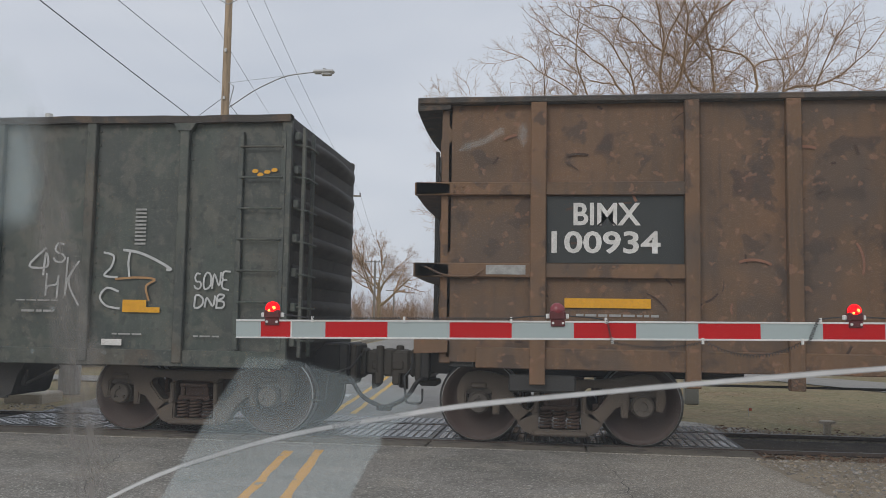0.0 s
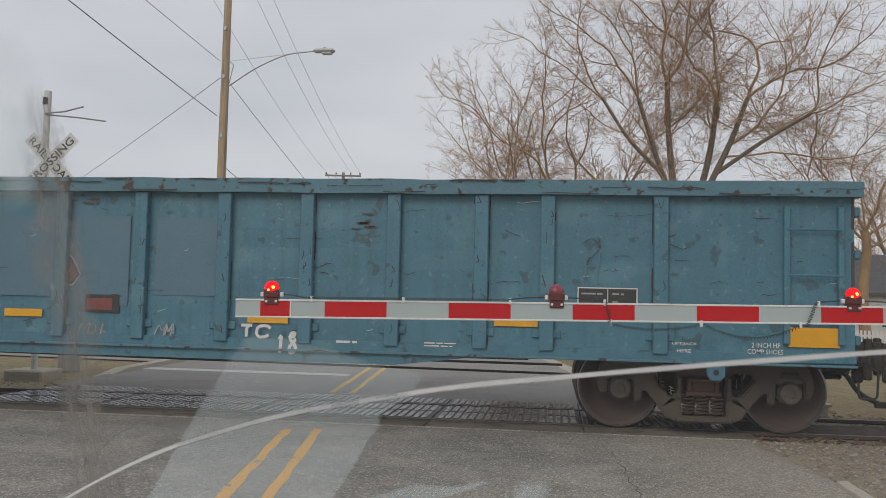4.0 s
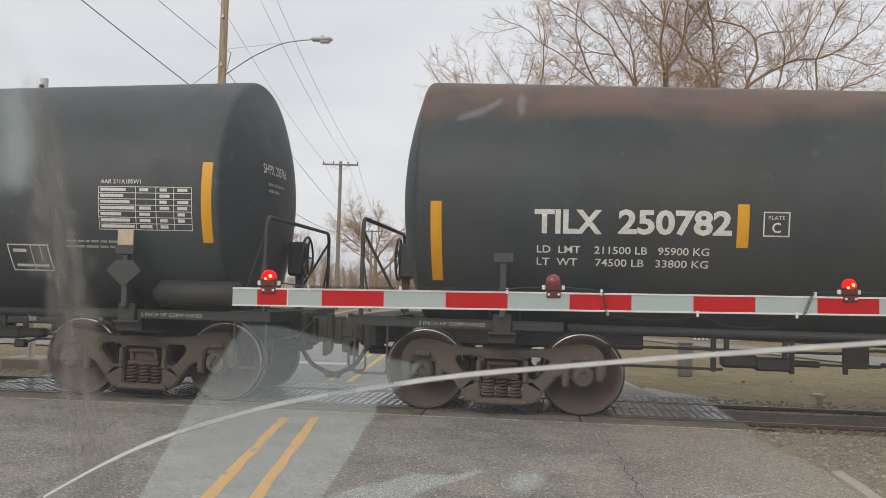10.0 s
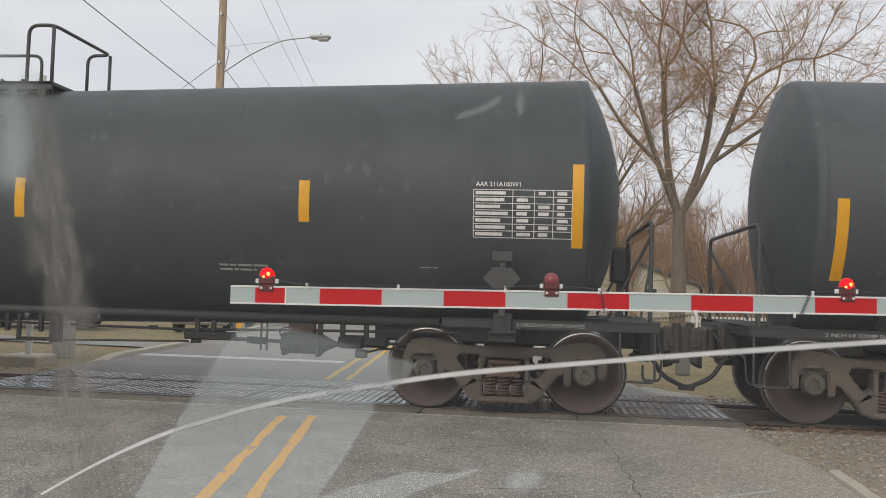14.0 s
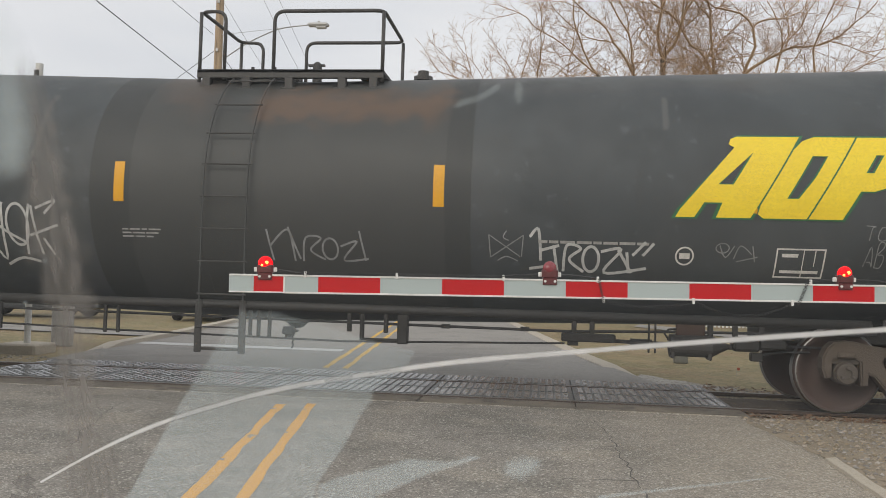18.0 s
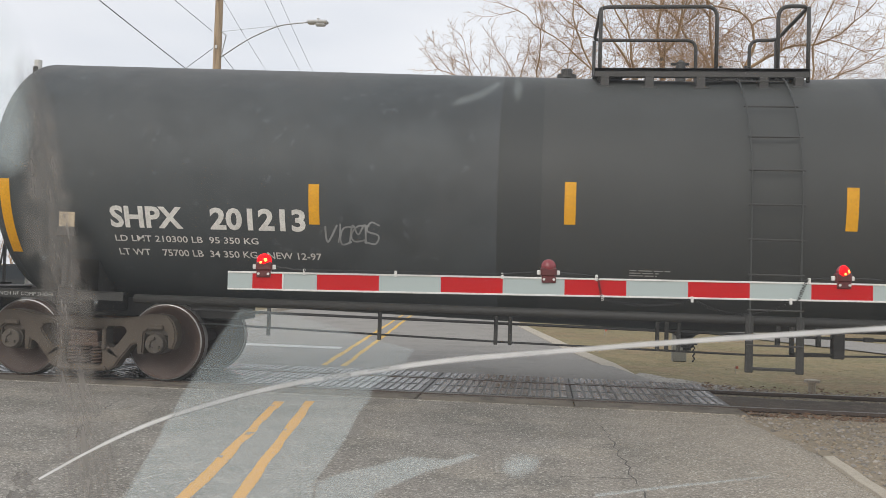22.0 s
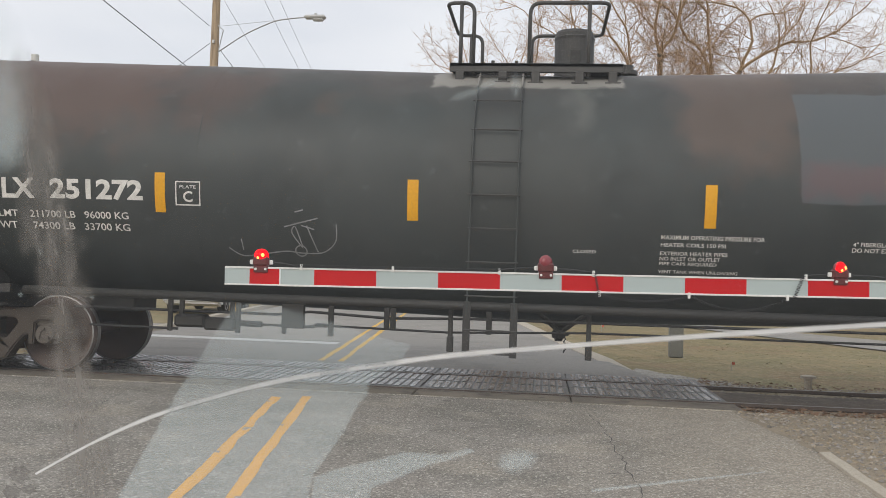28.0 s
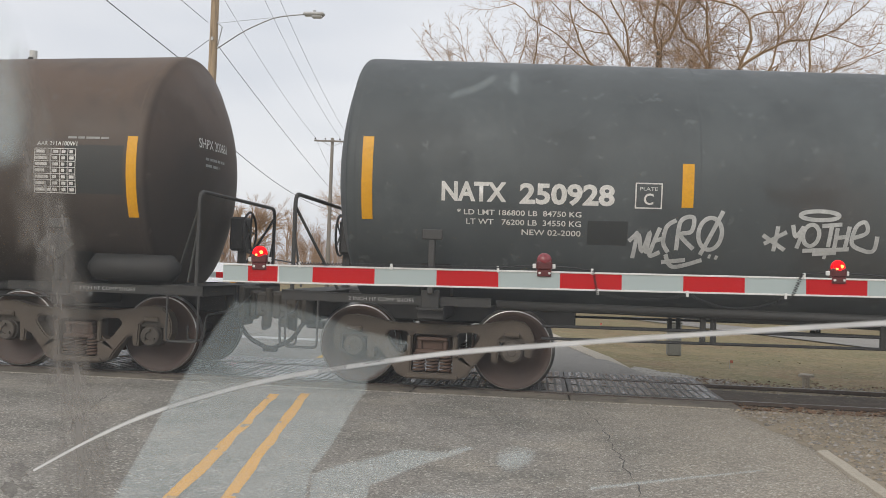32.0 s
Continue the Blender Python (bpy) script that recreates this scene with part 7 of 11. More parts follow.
# brown gondola
ln = L[0]
sp = []
posts = [(1.85, 0.165), (3.44, 0.15), (4.46, 0.15)] + [(5.50 + 1.05 * k, 0.15) for k in range(8)] + [(14.6, 0.17), (15.7, 0.17), (17.7, 0.2)]
for a, w in posts:
    sp.append(("side_post", post(a, w, 0.70, 3.70, deep=0.10), BROWN, ""))
for z0, z1 in ((2.70, 2.84), (1.82, 1.97)):
    bm = bmesh.new()
    box(bm, 0.52, 3.37, -1.57, -1.49, z0, z1, 0.008)
    sp.append(("belt_rail", bm, BROWN, ""))
bm = bmesh.new()
box(bm, 0.55, ln - 0.6, -1.60, -1.46, 3.69, 3.765, 0.015)
sp.append(("top_chord", bm, DARKRIM, ""))
bm = bmesh.new()
box(bm, 0.55, ln - 0.6, 1.46, 1.60, 3.69, 3.765, 0.015)
sp.append(("top_chord", bm, DARKRIM, ""))
bm = bmesh.new()
box(bm, 1.2, ln - 1.2, -1.56, -1.49, 0.86, 1.08, 0.01)
sp.append(("side_sill", bm, BROWN, ""))
bm = rect(bmesh.new(), 1.94, 3.36, 1.98, 2.69)
sp.append(("number_panel", flat_at(bm, -1.515), BLACKPANEL, "black number panel"))
sp.append(("lettering", flat_at(words("BIMX", 2.22, 2.92, 2.38, 2.62, 0.022), -1.525), WHITE, "white stencilled lettering"))
sp.append(("lettering", flat_at(words("100934", 1.99, 3.12, 2.08, 2.32, 0.022), -1.525), WHITE, "white stencilled lettering"))
sp.append(("reflective_strip", flat_at(rect(bmesh.new(), 2.13, 3.02, 1.51, 1.61), -1.52), YELLOW, ""))
sp.append(("small_lettering", flat_at(bars(bmesh.new(), 2.25, 3.1, 1.42, 1.48, 1, 3), -1.518), WORN, ""))
bm = bmesh.new()
box(bm, 1.55, 2.25, -1.53, -1.47, 0.62, 0.80, 0.02)
sp.append(("jacking_pad", bm, FRAME, ""))
sp.append(("scrap_load", heap(2.0, ln - 2.0, 3.55, 8, 160, 0.16), SCRAP, ""))
sp += ladder_parts(ln - 1.3, ln - 0.8, 0.9, 3.6, 7, BROWN)
# the left end: belts wrap the corner and stand out from a bulging plate
for z0, z1 in ((3.62, 3.765), (2.70, 2.84), (1.82, 1.97), (1.0, 1.16)):
    bm = bmesh.new()
    n = 10
    prev = None
    for q in range(n + 1):
        u = q / n
        y, x = -1.57 + 3.14 * u, 0.54 - 0.06 * math.sin(math.pi * u)
        row = [bm.verts.new(p) for p in ((x, y, z0), (x, y, z1), (0.90, y, z1 - 0.02), (0.90, y, z0 + 0.02))]
        if prev:
            for e in range(4):
                bm.faces.new((prev[e], prev[(e + 1) % 4], row[(e + 1) % 4], row[e]))
        else:
            bm.faces.new(row)
        prev = row
    bm.faces.new(prev[::-1])
    sp.append(("end_belt", bm, DARKRIM if z0 > 3 else BROWN, ""))
for z0, z1 in ((2.84, 3.62), (1.97, 2.70), (1.16, 1.82)):
    for y0, y1 in ((-1.44, -0.80), (-0.66, 0.66), (0.80, 1.44)):
        bm = bmesh.new()
        n = 8
        rows = [[bm.verts.new((0.88 - 0.10 * math.sin(math.pi * q / n) ** 0.7, y, z0 + (z1 - z0) * q / n)) for y in (y0, y1)] for q in range(n + 1)]
        for a, b in zip(rows, rows[1:]):
            bm.faces.new((a[0], a[1], b[1], b[0]))
        for e in (0, 1):
            bm.faces.new([r[e] for r in rows])
        sp.append(("end_bulge", bm, BROWN, ""))
bm = bmesh.new()
box(bm, 0.80, 0.92, -1.50, -1.44, 0.9, 3.69, 0.01)
sp.append(("corner_post", bm, BROWN, ""))
# ladder at the far corner of that end
for y in (1.14, 1.50):
    bm = bmesh.new()
    box(bm, 0.38, 0.43, y - 0.03, y + 0.03, 0.85, 3.70, 0.006)
    sp.append(("ladder_rail", bm, FRAME, ""))
for q in range(8):
    bm = bmesh.new()
    tube(bm, [(0.40, 1.12, 1.0 + 0.35 * q), (0.40, 1.52, 1.0 + 0.35 * q)], 0.013, 6)
    sp.append(("rung", bm, FRAME, ""))
bm = bmesh.new()
tube(bm, round_path([(0.64, -1.56, 1.93), (0.86, -1.60, 1.83), (1.16, -1.60, 1.82), (1.28, -1.56, 1.90)], 0.08, 4), 0.012, 6)
sp.append(("grab_iron", bm, BROWN, ""))
bm = bmesh.new()
box(bm, 1.30, 1.72, -1.576, -1.568, 1.85, 1.95)
sp.append(("data_plate", bm, WORN, "dirty white data plate"))
for k in range(4):
    bm = bmesh.new()
    lathe(bm, [(-1.585, 0.018), (-1.57, 0.02)], 8, "y", (0.95 + 0.09 * (k % 2), 0, 2.74 + 0.06 * (k // 2)))
    sp.append(("bolt", bm, BROWN, ""))
SCRAPYELLOW = mat("yellow_scrap_sheet", (0.6, 0.5, 0.04), (0.4, 0.33, 0.05), scale=6, rough=0.6)
bm = bmesh.new()
box(bm, 1.75, 2.2, -1.3, -0.7, 3.76, 3.81, 0.01, Matrix.Rotation(radians(2), 4, "Y"))
sp.append(("scrap_sheet", bm, SCRAPYELLOW, "yellow scrap sheet"))
SCRAPE_DARK = mat("dark_rust_scuff", (0.075, 0.045, 0.033), (0.05, 0.035, 0.028), scale=8, rough=0.8, bump=0.1)
SCUFF = mat("bright_rust_scuff", (0.27, 0.13, 0.08), (0.18, 0.09, 0.06), scale=8, rough=0.8, bump=0.1)
rnd = random.Random(41)
for k in range(60):
    a, z = rnd.uniform(1.0, 9.0), rnd.uniform(1.1, 3.5)
    bm = bmesh.new()
    t0, r0 = rnd.uniform(0, 6.28), rnd.uniform(0.1, 0.4)
    stroke(bm, [(a + r0 * math.cos(t0 + 0.15 * q), z + r0 * math.sin(t0 + 0.15 * q)) for q in range(rnd.randint(3, 7))], rnd.uniform(0.008, 0.03))
    sp.append(("scuff", flat_at(bm, -1.519), SCUFF if k % 3 == 0 else SCRAPE_DARK, ""))
gondola("rust-brown ribbed gondola loaded with scrap", J[1], ln, 0.88, ln - 0.72, 0.92, 3.72, BROWN, sp, end_ribs=4)

# dark green gondola
ln = L[1]
sp = []
for i, a in enumerate((1.86, 2.97, 4.08, 5.20, 6.15, 7.11, 8.09, 9.06, 10.01, 10.98, 12.085, 13.21, 14.32)):
    sp.append(("side_post", post(a, 0.11, 0.84, 3.55), GREENBLACK, ""))
    sp.append(("rivets", rivets(a, 0.95, 3.45, 16), GREENBLACK, ""))
    if 3 <= i <= 9:
        bm = bmesh.new()
        box(bm, a - 0.13, a + 0.13, -1.575, -1.49, 0.84, 2.74, 0.012)
        sp.append(("post_reinforcement", bm, GREENBLACK, ""))
    if i in (0, 3, 6, 9, 12):
        bm = bmesh.new()
        plate(bm, [(a - 0.13, 3.52), (a + 0.13, 3.52), (a + 0.08, 3.44), (a - 0.08, 3.44)], -1.58, -1.49)
        sp.append(("gusset", bm, GREENBLACK, ""))
for y0, y1 in ((-1.58, -1.46), (1.46, 1.58)):
    bm = bmesh.new()
    n = 40
    prev = None
    for i in range(n + 1):
        x = 0.78 + (ln - 1.66) * i / n
        dz = 0.025 * noise.noise((i * 0.5, 1, 2))
        row = [bm.verts.new((x, y, z + dz)) for y, z in ((y0, 3.53), (y0, 3.61), (y1, 3.61), (y1, 3.53))]
        if prev:
            for k in range(4):
                bm.faces.new((prev[k], prev[(k + 1) % 4], row[(k + 1) % 4], row[k]))
        prev = row
    sp.append(("top_chord", bm, DARKRIM, ""))
bm = bmesh.new()
box(bm, 0.85, ln - 0.92, -1.54, -1.49, 0.80, 0.98, 0.008)
sp.append(("side_sill", bm, GREENBLACK, ""))
for t, a, b, z0, z1 in (("C", 3.36, 3.49, 1.92, 2.10), ("E", 3.67, 3.81, 1.91, 2.10), ("P", 4.38, 4.50, 1.90, 2.10), ("X", 4.70, 4.84, 1.89, 2.10),
                        ("1", 3.37, 3.43, 1.51, 1.71), ("7", 3.67, 3.81, 1.48, 1.71), ("6", 4.28, 4.42, 1.50, 1.73), ("2", 4.59, 4.71, 1.49, 1.72)):
    sp.append(("lettering", flat_at(words(t, a, b, z0, z1, 0.03), -1.522), WHITE, ""))
for k, (txt, a, b, z0, z1, m, w) in enumerate((("NV", 5.44, 5.80, 1.65, 2.32, SPRAYDIM, 0.016), ("P", 6.44, 6.80, 1.98, 2.28, SPRAYDIM, 0.018), ("A", 6.47, 6.72, 1.70, 1.95, SPRAYDIM, 0.018), ("S6", 6.40, 6.84, 1.58, 1.72, SPRAYDIM, 0.016),
                           ("KZU", 7.33, 7.92, 2.02, 2.28, SPRAY, 0.020), ("YNA", 7.42, 7.86, 1.74, 2.0, SPRAY, 0.020), ("MAM", 7.29, 7.86, 1.47, 1.72, SPRAY, 0.020), ("X", 7.45, 7.8, 1.5, 2.2, SPRAYDIM, 0.014), 
                           ("4", 12.42, 12.80, 1.80, 2.14, SPRAY, 0.026), ("S", 12.78, 12.96, 1.94, 2.16, SPRAY, 0.024), ("H", 12.70, 12.88, 1.52, 1.84, SPRAY, 0.022), ("K", 12.94, 13.16, 1.48, 2.0, SPRAY, 0.022),
                           ("SONE", 14.47, 14.90, 1.66, 1.85, SPRAY, 0.020), ("DNB", 14.48, 14.86, 1.45, 1.60, SPRAY, 0.022))):
    sp.append(("graffiti", flat_at(sprayed(txt, a, b, z0, z1, 31 + k, w), -1.524), m, "sprayed graffiti tag"))
# the tags on the first bays, as strokes from one origin
def bay_tag(origin, w, m, *lines):
    ox, oz, x, z, sx, sz = origin
    bm = bmesh.new()
    for line in lines:
        stroke(bm, smooth_line([(x + (u - ox) * sx, z - (v - oz) * sz) for u, v in line]), w)
    sp.append(("graffiti", flat_at(bm, -1.524), m, "sprayed graffiti tag"))


bay_tag((50, 150, 0.893, 3.071, 0.00405, 0.00425), 0.026, SPRAY,
        [(55, 152), (85, 195), (98, 148)], [(98, 148), (93, 190)], [(108, 160), (106, 195)], [(98, 138), (99, 141)], [(118, 152), (122, 200), (132, 160)],
        [(132, 160), (141, 195)], [(125, 182), (142, 180)], [(145, 140), (147, 143)], [(150, 160), (150, 198)], [(160, 198), (162, 160), (175, 192), (178, 155)],
        [(180, 178), (205, 165), (186, 180), (220, 178)], [(195, 185), (190, 205)], [(68, 212), (120, 203), (180, 205), (210, 225), (226, 252)])
bay_tag((50, 150, 0.893, 3.071, 0.00405, 0.00425), 0.030, SPRAY,
        [(78, 430), (52, 432), (55, 448), (80, 455), (72, 467), (55, 462)], oval(98, 448, 15, 21), [(120, 470), (118, 428), (140, 468), (145, 425)], [(206, 457), (160, 466), (156, 440), (182, 425)], [(156, 447), (192, 440)],
        [(80, 480), (82, 508), (105, 500), (100, 480), (72, 488)], [(110, 512), (112, 482), (132, 510), (135, 478)], [(145, 515), (148, 478), (170, 485), (150, 496), (182, 505), (146, 515)], [(115, 527), (150, 524)], [(140, 516), (188, 512)])
bay_tag((640, 380, 3.329, 2.111, 0.00405, 0.00413), 0.026, SPRAYDIM,
        [(330, 380), (323, 468)], [(322, 395), (355, 385), (366, 405), (335, 425), (380, 430), (372, 446), (330, 462)], [(400, 460), (396, 395), (425, 385), (435, 410), (400, 428), (448, 456)], [(490, 375), (465, 432), (512, 425)], [(488, 385), (495, 520)])
bay_tag((640, 380, 3.329, 2.111, 0.00405, 0.00413), 0.030, SPRAYDIM,
        [(625, 295), (640, 340)], [(640, 360), (655, 320), (665, 352)], [(680, 275), (690, 310), (662, 350), (700, 345), (712, 356), (732, 330)], [(745, 290), (748, 355)], [(800, 295), (750, 325), (798, 360)],
        [(935, 285), (945, 325)], [(975, 300), (1010, 310), (1028, 330), (1000, 340)], [(950, 345), (955, 362)], [(970, 340), (975, 358)], oval(1000, 346, 16, 10),
        [(950, 366), (1000, 362)])
bay_tag((0, 215, 8.259, 2.007, 0.00502, 0.00431), 0.018, SPRAY,
        [(5, 310), (30, 225), (40, 265)], [(30, 228), (32, 265)], [(45, 220), (68, 240), (60, 270), (45, 280), (72, 300)], [(80, 295), (86, 272)], [(85, 220), (110, 240), (143, 262)],
        [(100, 235), (105, 320)], [(5, 315), (70, 320), (76, 332)], [(15, 325), (50, 390), (135, 320)], [(0, 350), (30, 366), (46, 350)], [(0, 370), (20, 390), (42, 428)],
        [(75, 350), (105, 348), (75, 380), (100, 375)])
bay_tag((0, 215, 8.259, 2.007, 0.00502, 0.00431), 0.018, SPRAYDIM,
        [(135, 320), (62, 488)], [(50, 390), (65, 430), (62, 488)], [(252, 232), (270, 242)], [(290, 245), (355, 275)], [(252, 290), (275, 265), (305, 300), (255, 300)],
        [(280, 270), (300, 262)], [(240, 320), (260, 360)], [(285, 330), (310, 350)])
bay_tag((640, 380, 3.329, 2.111, 0.00405, 0.00413), 0.034, ORANGESPRAY,
        [(925, 280), (960, 295)], [(940, 288), (990, 302)], [(930, 276), (945, 284)])
# the tall pointed tag between the posts
for k, line in enumerate((((10.44, 1.86), (10.47, 2.05), (10.53, 2.17), (10.57, 2.0), (10.56, 1.82), (10.48, 1.80), (10.40, 1.92)), ((10.38, 1.92), (10.62, 1.86), (10.80, 1.77), (10.74, 1.75), (10.50, 1.76)), ((10.52, 1.74), (10.55, 1.62), (10.66, 1.44), (10.68, 1.56), (10.60, 1.68)))):
    bm = bmesh.new()
    stroke(bm, smooth_line(list(line)), 0.024)
    sp.append(("graffiti", flat_at(bm, -1.5245 - 0.0005 * k), SPRAY if k < 2 else SPRAYDIM, "sprayed graffiti tag"))
for a, z in ((2.31, 1.10), (5.67, 1.05)):
    bm = sprayed("A", a - 0.07, a + 0.09, z - 0.07, z + 0.07, 4, 0.018)
    stroke(bm, [(a + 0.1 * math.cos(t * 0.33), z + 0.09 * math.sin(t * 0.33)) for t in range(20)], 0.018)
    sp.append(("graffiti", flat_at(bm, -1.546), SPRAYDIM, "sprayed graffiti tag"))
# the arrow-headed tag near the end
for k, line in enumerate((((13.40, 2.06), (13.52, 2.02), (13.50, 1.90), (13.42, 1.80), (13.58, 1.78)), ((13.63, 2.09), (13.82, 2.06), (14.02, 1.98), (14.20, 1.88), (14.15, 1.87)), ((13.72, 2.08), (13.70, 1.95), (13.72, 1.78)),
                          ((13.60, 1.62), (13.46, 1.66), (13.38, 1.56), (13.46, 1.46), (13.62, 1.43)), ((13.55, 1.76), (13.80, 1.78), (14.02, 1.76), (13.92, 1.68), (13.96, 1.52)))):
    bm = bmesh.new()
    stroke(bm, smooth_line(list(line)), 0.03 if k == 1 else 0.024)
    sp.append(("graffiti", flat_at(bm, -1.5245 - 0.0005 * k), ORANGESPRAY if k == 4 else SPRAY, "sprayed graffiti tag"))
sp.append(("lettering", flat_at(words("CEPX 1762", 2.10, 2.80, 1.50, 1.60, 0.008), -1.522), WORN, "faded white lettering"))
bm = bmesh.new()
ring = [(0.52, -0.75 + 0.27 * math.cos(a), 1.9 + 0.27 * math.sin(a)) for a in [2 * math.pi * k / 24 for k in range(25)]]
tube(bm, ring, 0.016, 6, cap=False)
for k in range(5):
    a = 2 * math.pi * k / 5
    tube(bm, [(0.52, -0.75, 1.9), (0.52, -0.75 + 0.27 * math.cos(a), 1.9 + 0.27 * math.sin(a))], 0.012, 5)
box(bm, 0.56, 0.84, -0.9, -0.6, 1.7, 2.1, 0.03)
sp.append(("brake_wheel", bm, GREENBLACK, ""))
for a, z in ((15.14, 2.98), (15.20, 2.94), (15.28, 2.97), (15.36, 2.99)):
    bm = bmesh.new()
    poly(bm, [(a + 0.04 * math.cos(q), z + 0.025 * math.sin(q)) for q in (0, 1, 2, 3.2, 4, 5.2)])
    sp.append(("yellow_dab", flat_at(bm, -1.523), YELLOW, ""))
for a, z0, z1 in ((2.34, 1.355, 1.44), (4.45, 0.99, 1.11), (7.40, 0.975, 1.085), (9.345, 0.995, 1.105), (11.38, 0.985, 1.10)):
    sp.append(("reflective_strip", flat_at(rect(bmesh.new(), a, a + 0.455, z0, z1), -1.546), YELLOW, ""))
bm = rect(bmesh.new(), 13.65, 13.93, 1.39, 1.53)
rect(bm, 13.93, 14.09, 1.39, 1.45)
sp.append(("reflective_strip", flat_at(bm, -1.523), YELLOW, ""))
sp.append(("placard", flat_at(rect(bmesh.new(), 6.475, 6.77, 1.06, 1.19), -1.5235), WORN, "dirty white placard with a rusty field"))
sp.append(("placard_field", flat_at(rect(bmesh.new(), 6.50, 6.745, 1.085, 1.165), -1.5265), ORANGESPRAY, ""))
for a, b, z0, z1, r in ((5.42, 6.0, 1.08, 1.13, 1), (1.28, 1.60, 1.11, 1.22, 2), (12.38, 12.92, 1.505, 1.54, 1), (12.45, 12.85, 1.38, 1.44, 1), (13.55, 13.9, 1.14, 1.18, 1), (14.5, 14.8, 1.13, 1.17, 1), (8.8, 9.3, 1.14, 1.18, 1)):
    sp.append(("small_lettering", flat_at(bars(bmesh.new(), a, b, z0, z1, r, int(a * 5)), -1.546), WORN, ""))
for k in range(10):
    sp.append(("white_mark", flat_at(rect(bmesh.new(), 13.76, 13.89, 2.15 + 0.043 * k, 2.172 + 0.043 * k), -1.522), WORN, ""))
sp.append(("white_mark", flat_at(rect(bmesh.new(), 13.43, 13.67, 1.02, 1.09), -1.546), WHITE, ""))
for a in (0.875, ln - 0.925):
    sp.append(("corner_post", post(a, 0.11, 0.84, 3.55, deep=0.05), GREENBLACK, ""))
for z in (2.38, 1.44):
    bm = bmesh.new()
    tube(bm, [(0.96, -1.50, z + 0.03), (0.97, -1.58, z + 0.02), (1.12, -1.59, z - 0.03), (1.32, -1.59, z - 0.02), (1.46, -1.58, z + 0.03), (1.47, -1.50, z + 0.04)], 0.011, 6)
    sp.append(("grab_iron", bm, GREENBLACK, ""))
bm = bmesh.new()
stroke(bm, smooth_line([(0.98, 2.79), (1.14, 2.82), (1.34, 2.80), (1.52, 2.72), (1.64, 2.60)]), 0.02)
sp.append(("graffiti", flat_at(bm, -1.5235), SPRAY, "sprayed graffiti tag"))
sp += ladder_parts(ln - 1.45, ln - 0.96, 1.0, 3.42, 7, GREENBLACK)
# end ladder and grab irons round the corner
for y in (-1.42, -1.06):
    bm = bmesh.new()
    box(bm, ln - 0.78, ln - 0.74, y - 0.025, y + 0.025, 0.92, 3.48, 0.005)
    sp.append(("ladder_rail", bm, GREENBLACK, ""))
for k in range(7):
    z = 1.1 + 0.36 * k
    bm = bmesh.new()
    tube(bm, round_path([(ln - 0.88, -1.44, z + 0.03), (ln - 0.70, -1.44, z), (ln - 0.70, -1.04, z), (ln - 0.88, -1.04, z + 0.03)], 0.04, 3), 0.012, 6)
    sp.append(("rung", bm, GREENBLACK, ""))
# brake gear hung under the middle
def hung(name, *boxes, y=-0.95, d=0.05, bevel=0.008):
    bm = bmesh.new()
    for x0, x1, z0, z1 in boxes:
        box(bm, x0, x1, y - d, y + d, z0, z1, bevel)
    sp.append((name, bm, DRAB, ""))


def hung_rod(name, pts, r=0.014, y=-0.95):
    bm = bmesh.new()
    tube(bm, [(x, y, z) for x, z in pts], r, 7)
    sp.append((name, bm, FRAME, ""))


hung_rod("brake_rod", [(4.2, 0.55), (8.04, 0.498), (9.0, 0.44)])
hung_rod("brake_pipe", [(4.2, 0.66), (8.0, 0.64), (9.5, 0.66)], 0.012)
for x in (5.4, 6.9, 8.22, 8.59, 8.765):
    hung("rod_hanger", (x - 0.02, x + 0.02, 0.48, 0.86), d=0.015)
hung("check_valve", (8.95, 9.12, 0.41, 0.49), (9.10, 9.38, 0.38, 0.47), (9.2, 9.28, 0.46, 0.53), d=0.06, bevel=0.02)
hung("brake_valve", (9.50, 9.98, 0.50, 0.86), d=0.12, bevel=0.03)
hung("valve_body", (9.42, 9.60, 0.46, 0.60), (9.55, 9.92, 0.385, 0.52), (9.95, 10.06, 0.44, 0.56), d=0.10, bevel=0.03)
hung("rod_hanger", (10.10, 10.145, 0.35, 0.86), d=0.015)
hung_rod("brake_pipe", [(10.05, 0.66), (10.77, 0.655)], 0.013)
hung_rod("brake_rod", [(9.98, 0.452), (10.42, 0.447)], 0.03)
hung_rod("brake_rod", [(10.4, 0.447), (10.8, 0.46)], 0.014)
bm = bmesh.new()
plate(bm, [(10.70, 0.86), (11.0, 0.86), (10.90, 0.62), (10.895, 0.36), (10.86, 0.31), (10.80, 0.31), (10.77, 0.36), (10.775, 0.62)], -0.98, -0.94)
sp.append(("brake_lever", bm, DRAB, ""))
bm = bmesh.new()
lathe(bm, [(11.30, 0.02), (11.31, 0.13), (11.36, 0.14), (11.41, 0.13), (11.42, 0.02)], 18, "x", (0, -0.7, 0.505))
sp.append(("outlet_gear", bm, DRAB, ""))
bm = bmesh.new()
plate(bm, [(11.09, 0.86), (12.30, 0.86), (12.16, 0.62), (12.10, 0.42), (12.04, 0.385), (11.52, 0.385), (11.46, 0.42), (11.36, 0.62), (11.2, 0.70)], -1.1, -0.3)
sp.append(("hopper_box", bm, DRAB, ""))
hung("hopper_lip", (11.50, 12.06, 0.365, 0.395), y=-1.11, d=0.02, bevel=0.004)
hung("brace_post", (12.13, 12.20, 0.50, 0.86), d=0.03)
bm = bmesh.new()
tube(bm, [(12.16, -0.95, 0.51), (12.60, -0.95, 0.73)], 0.022, 7)
sp.append(("frame_brace", bm, DRAB, ""))
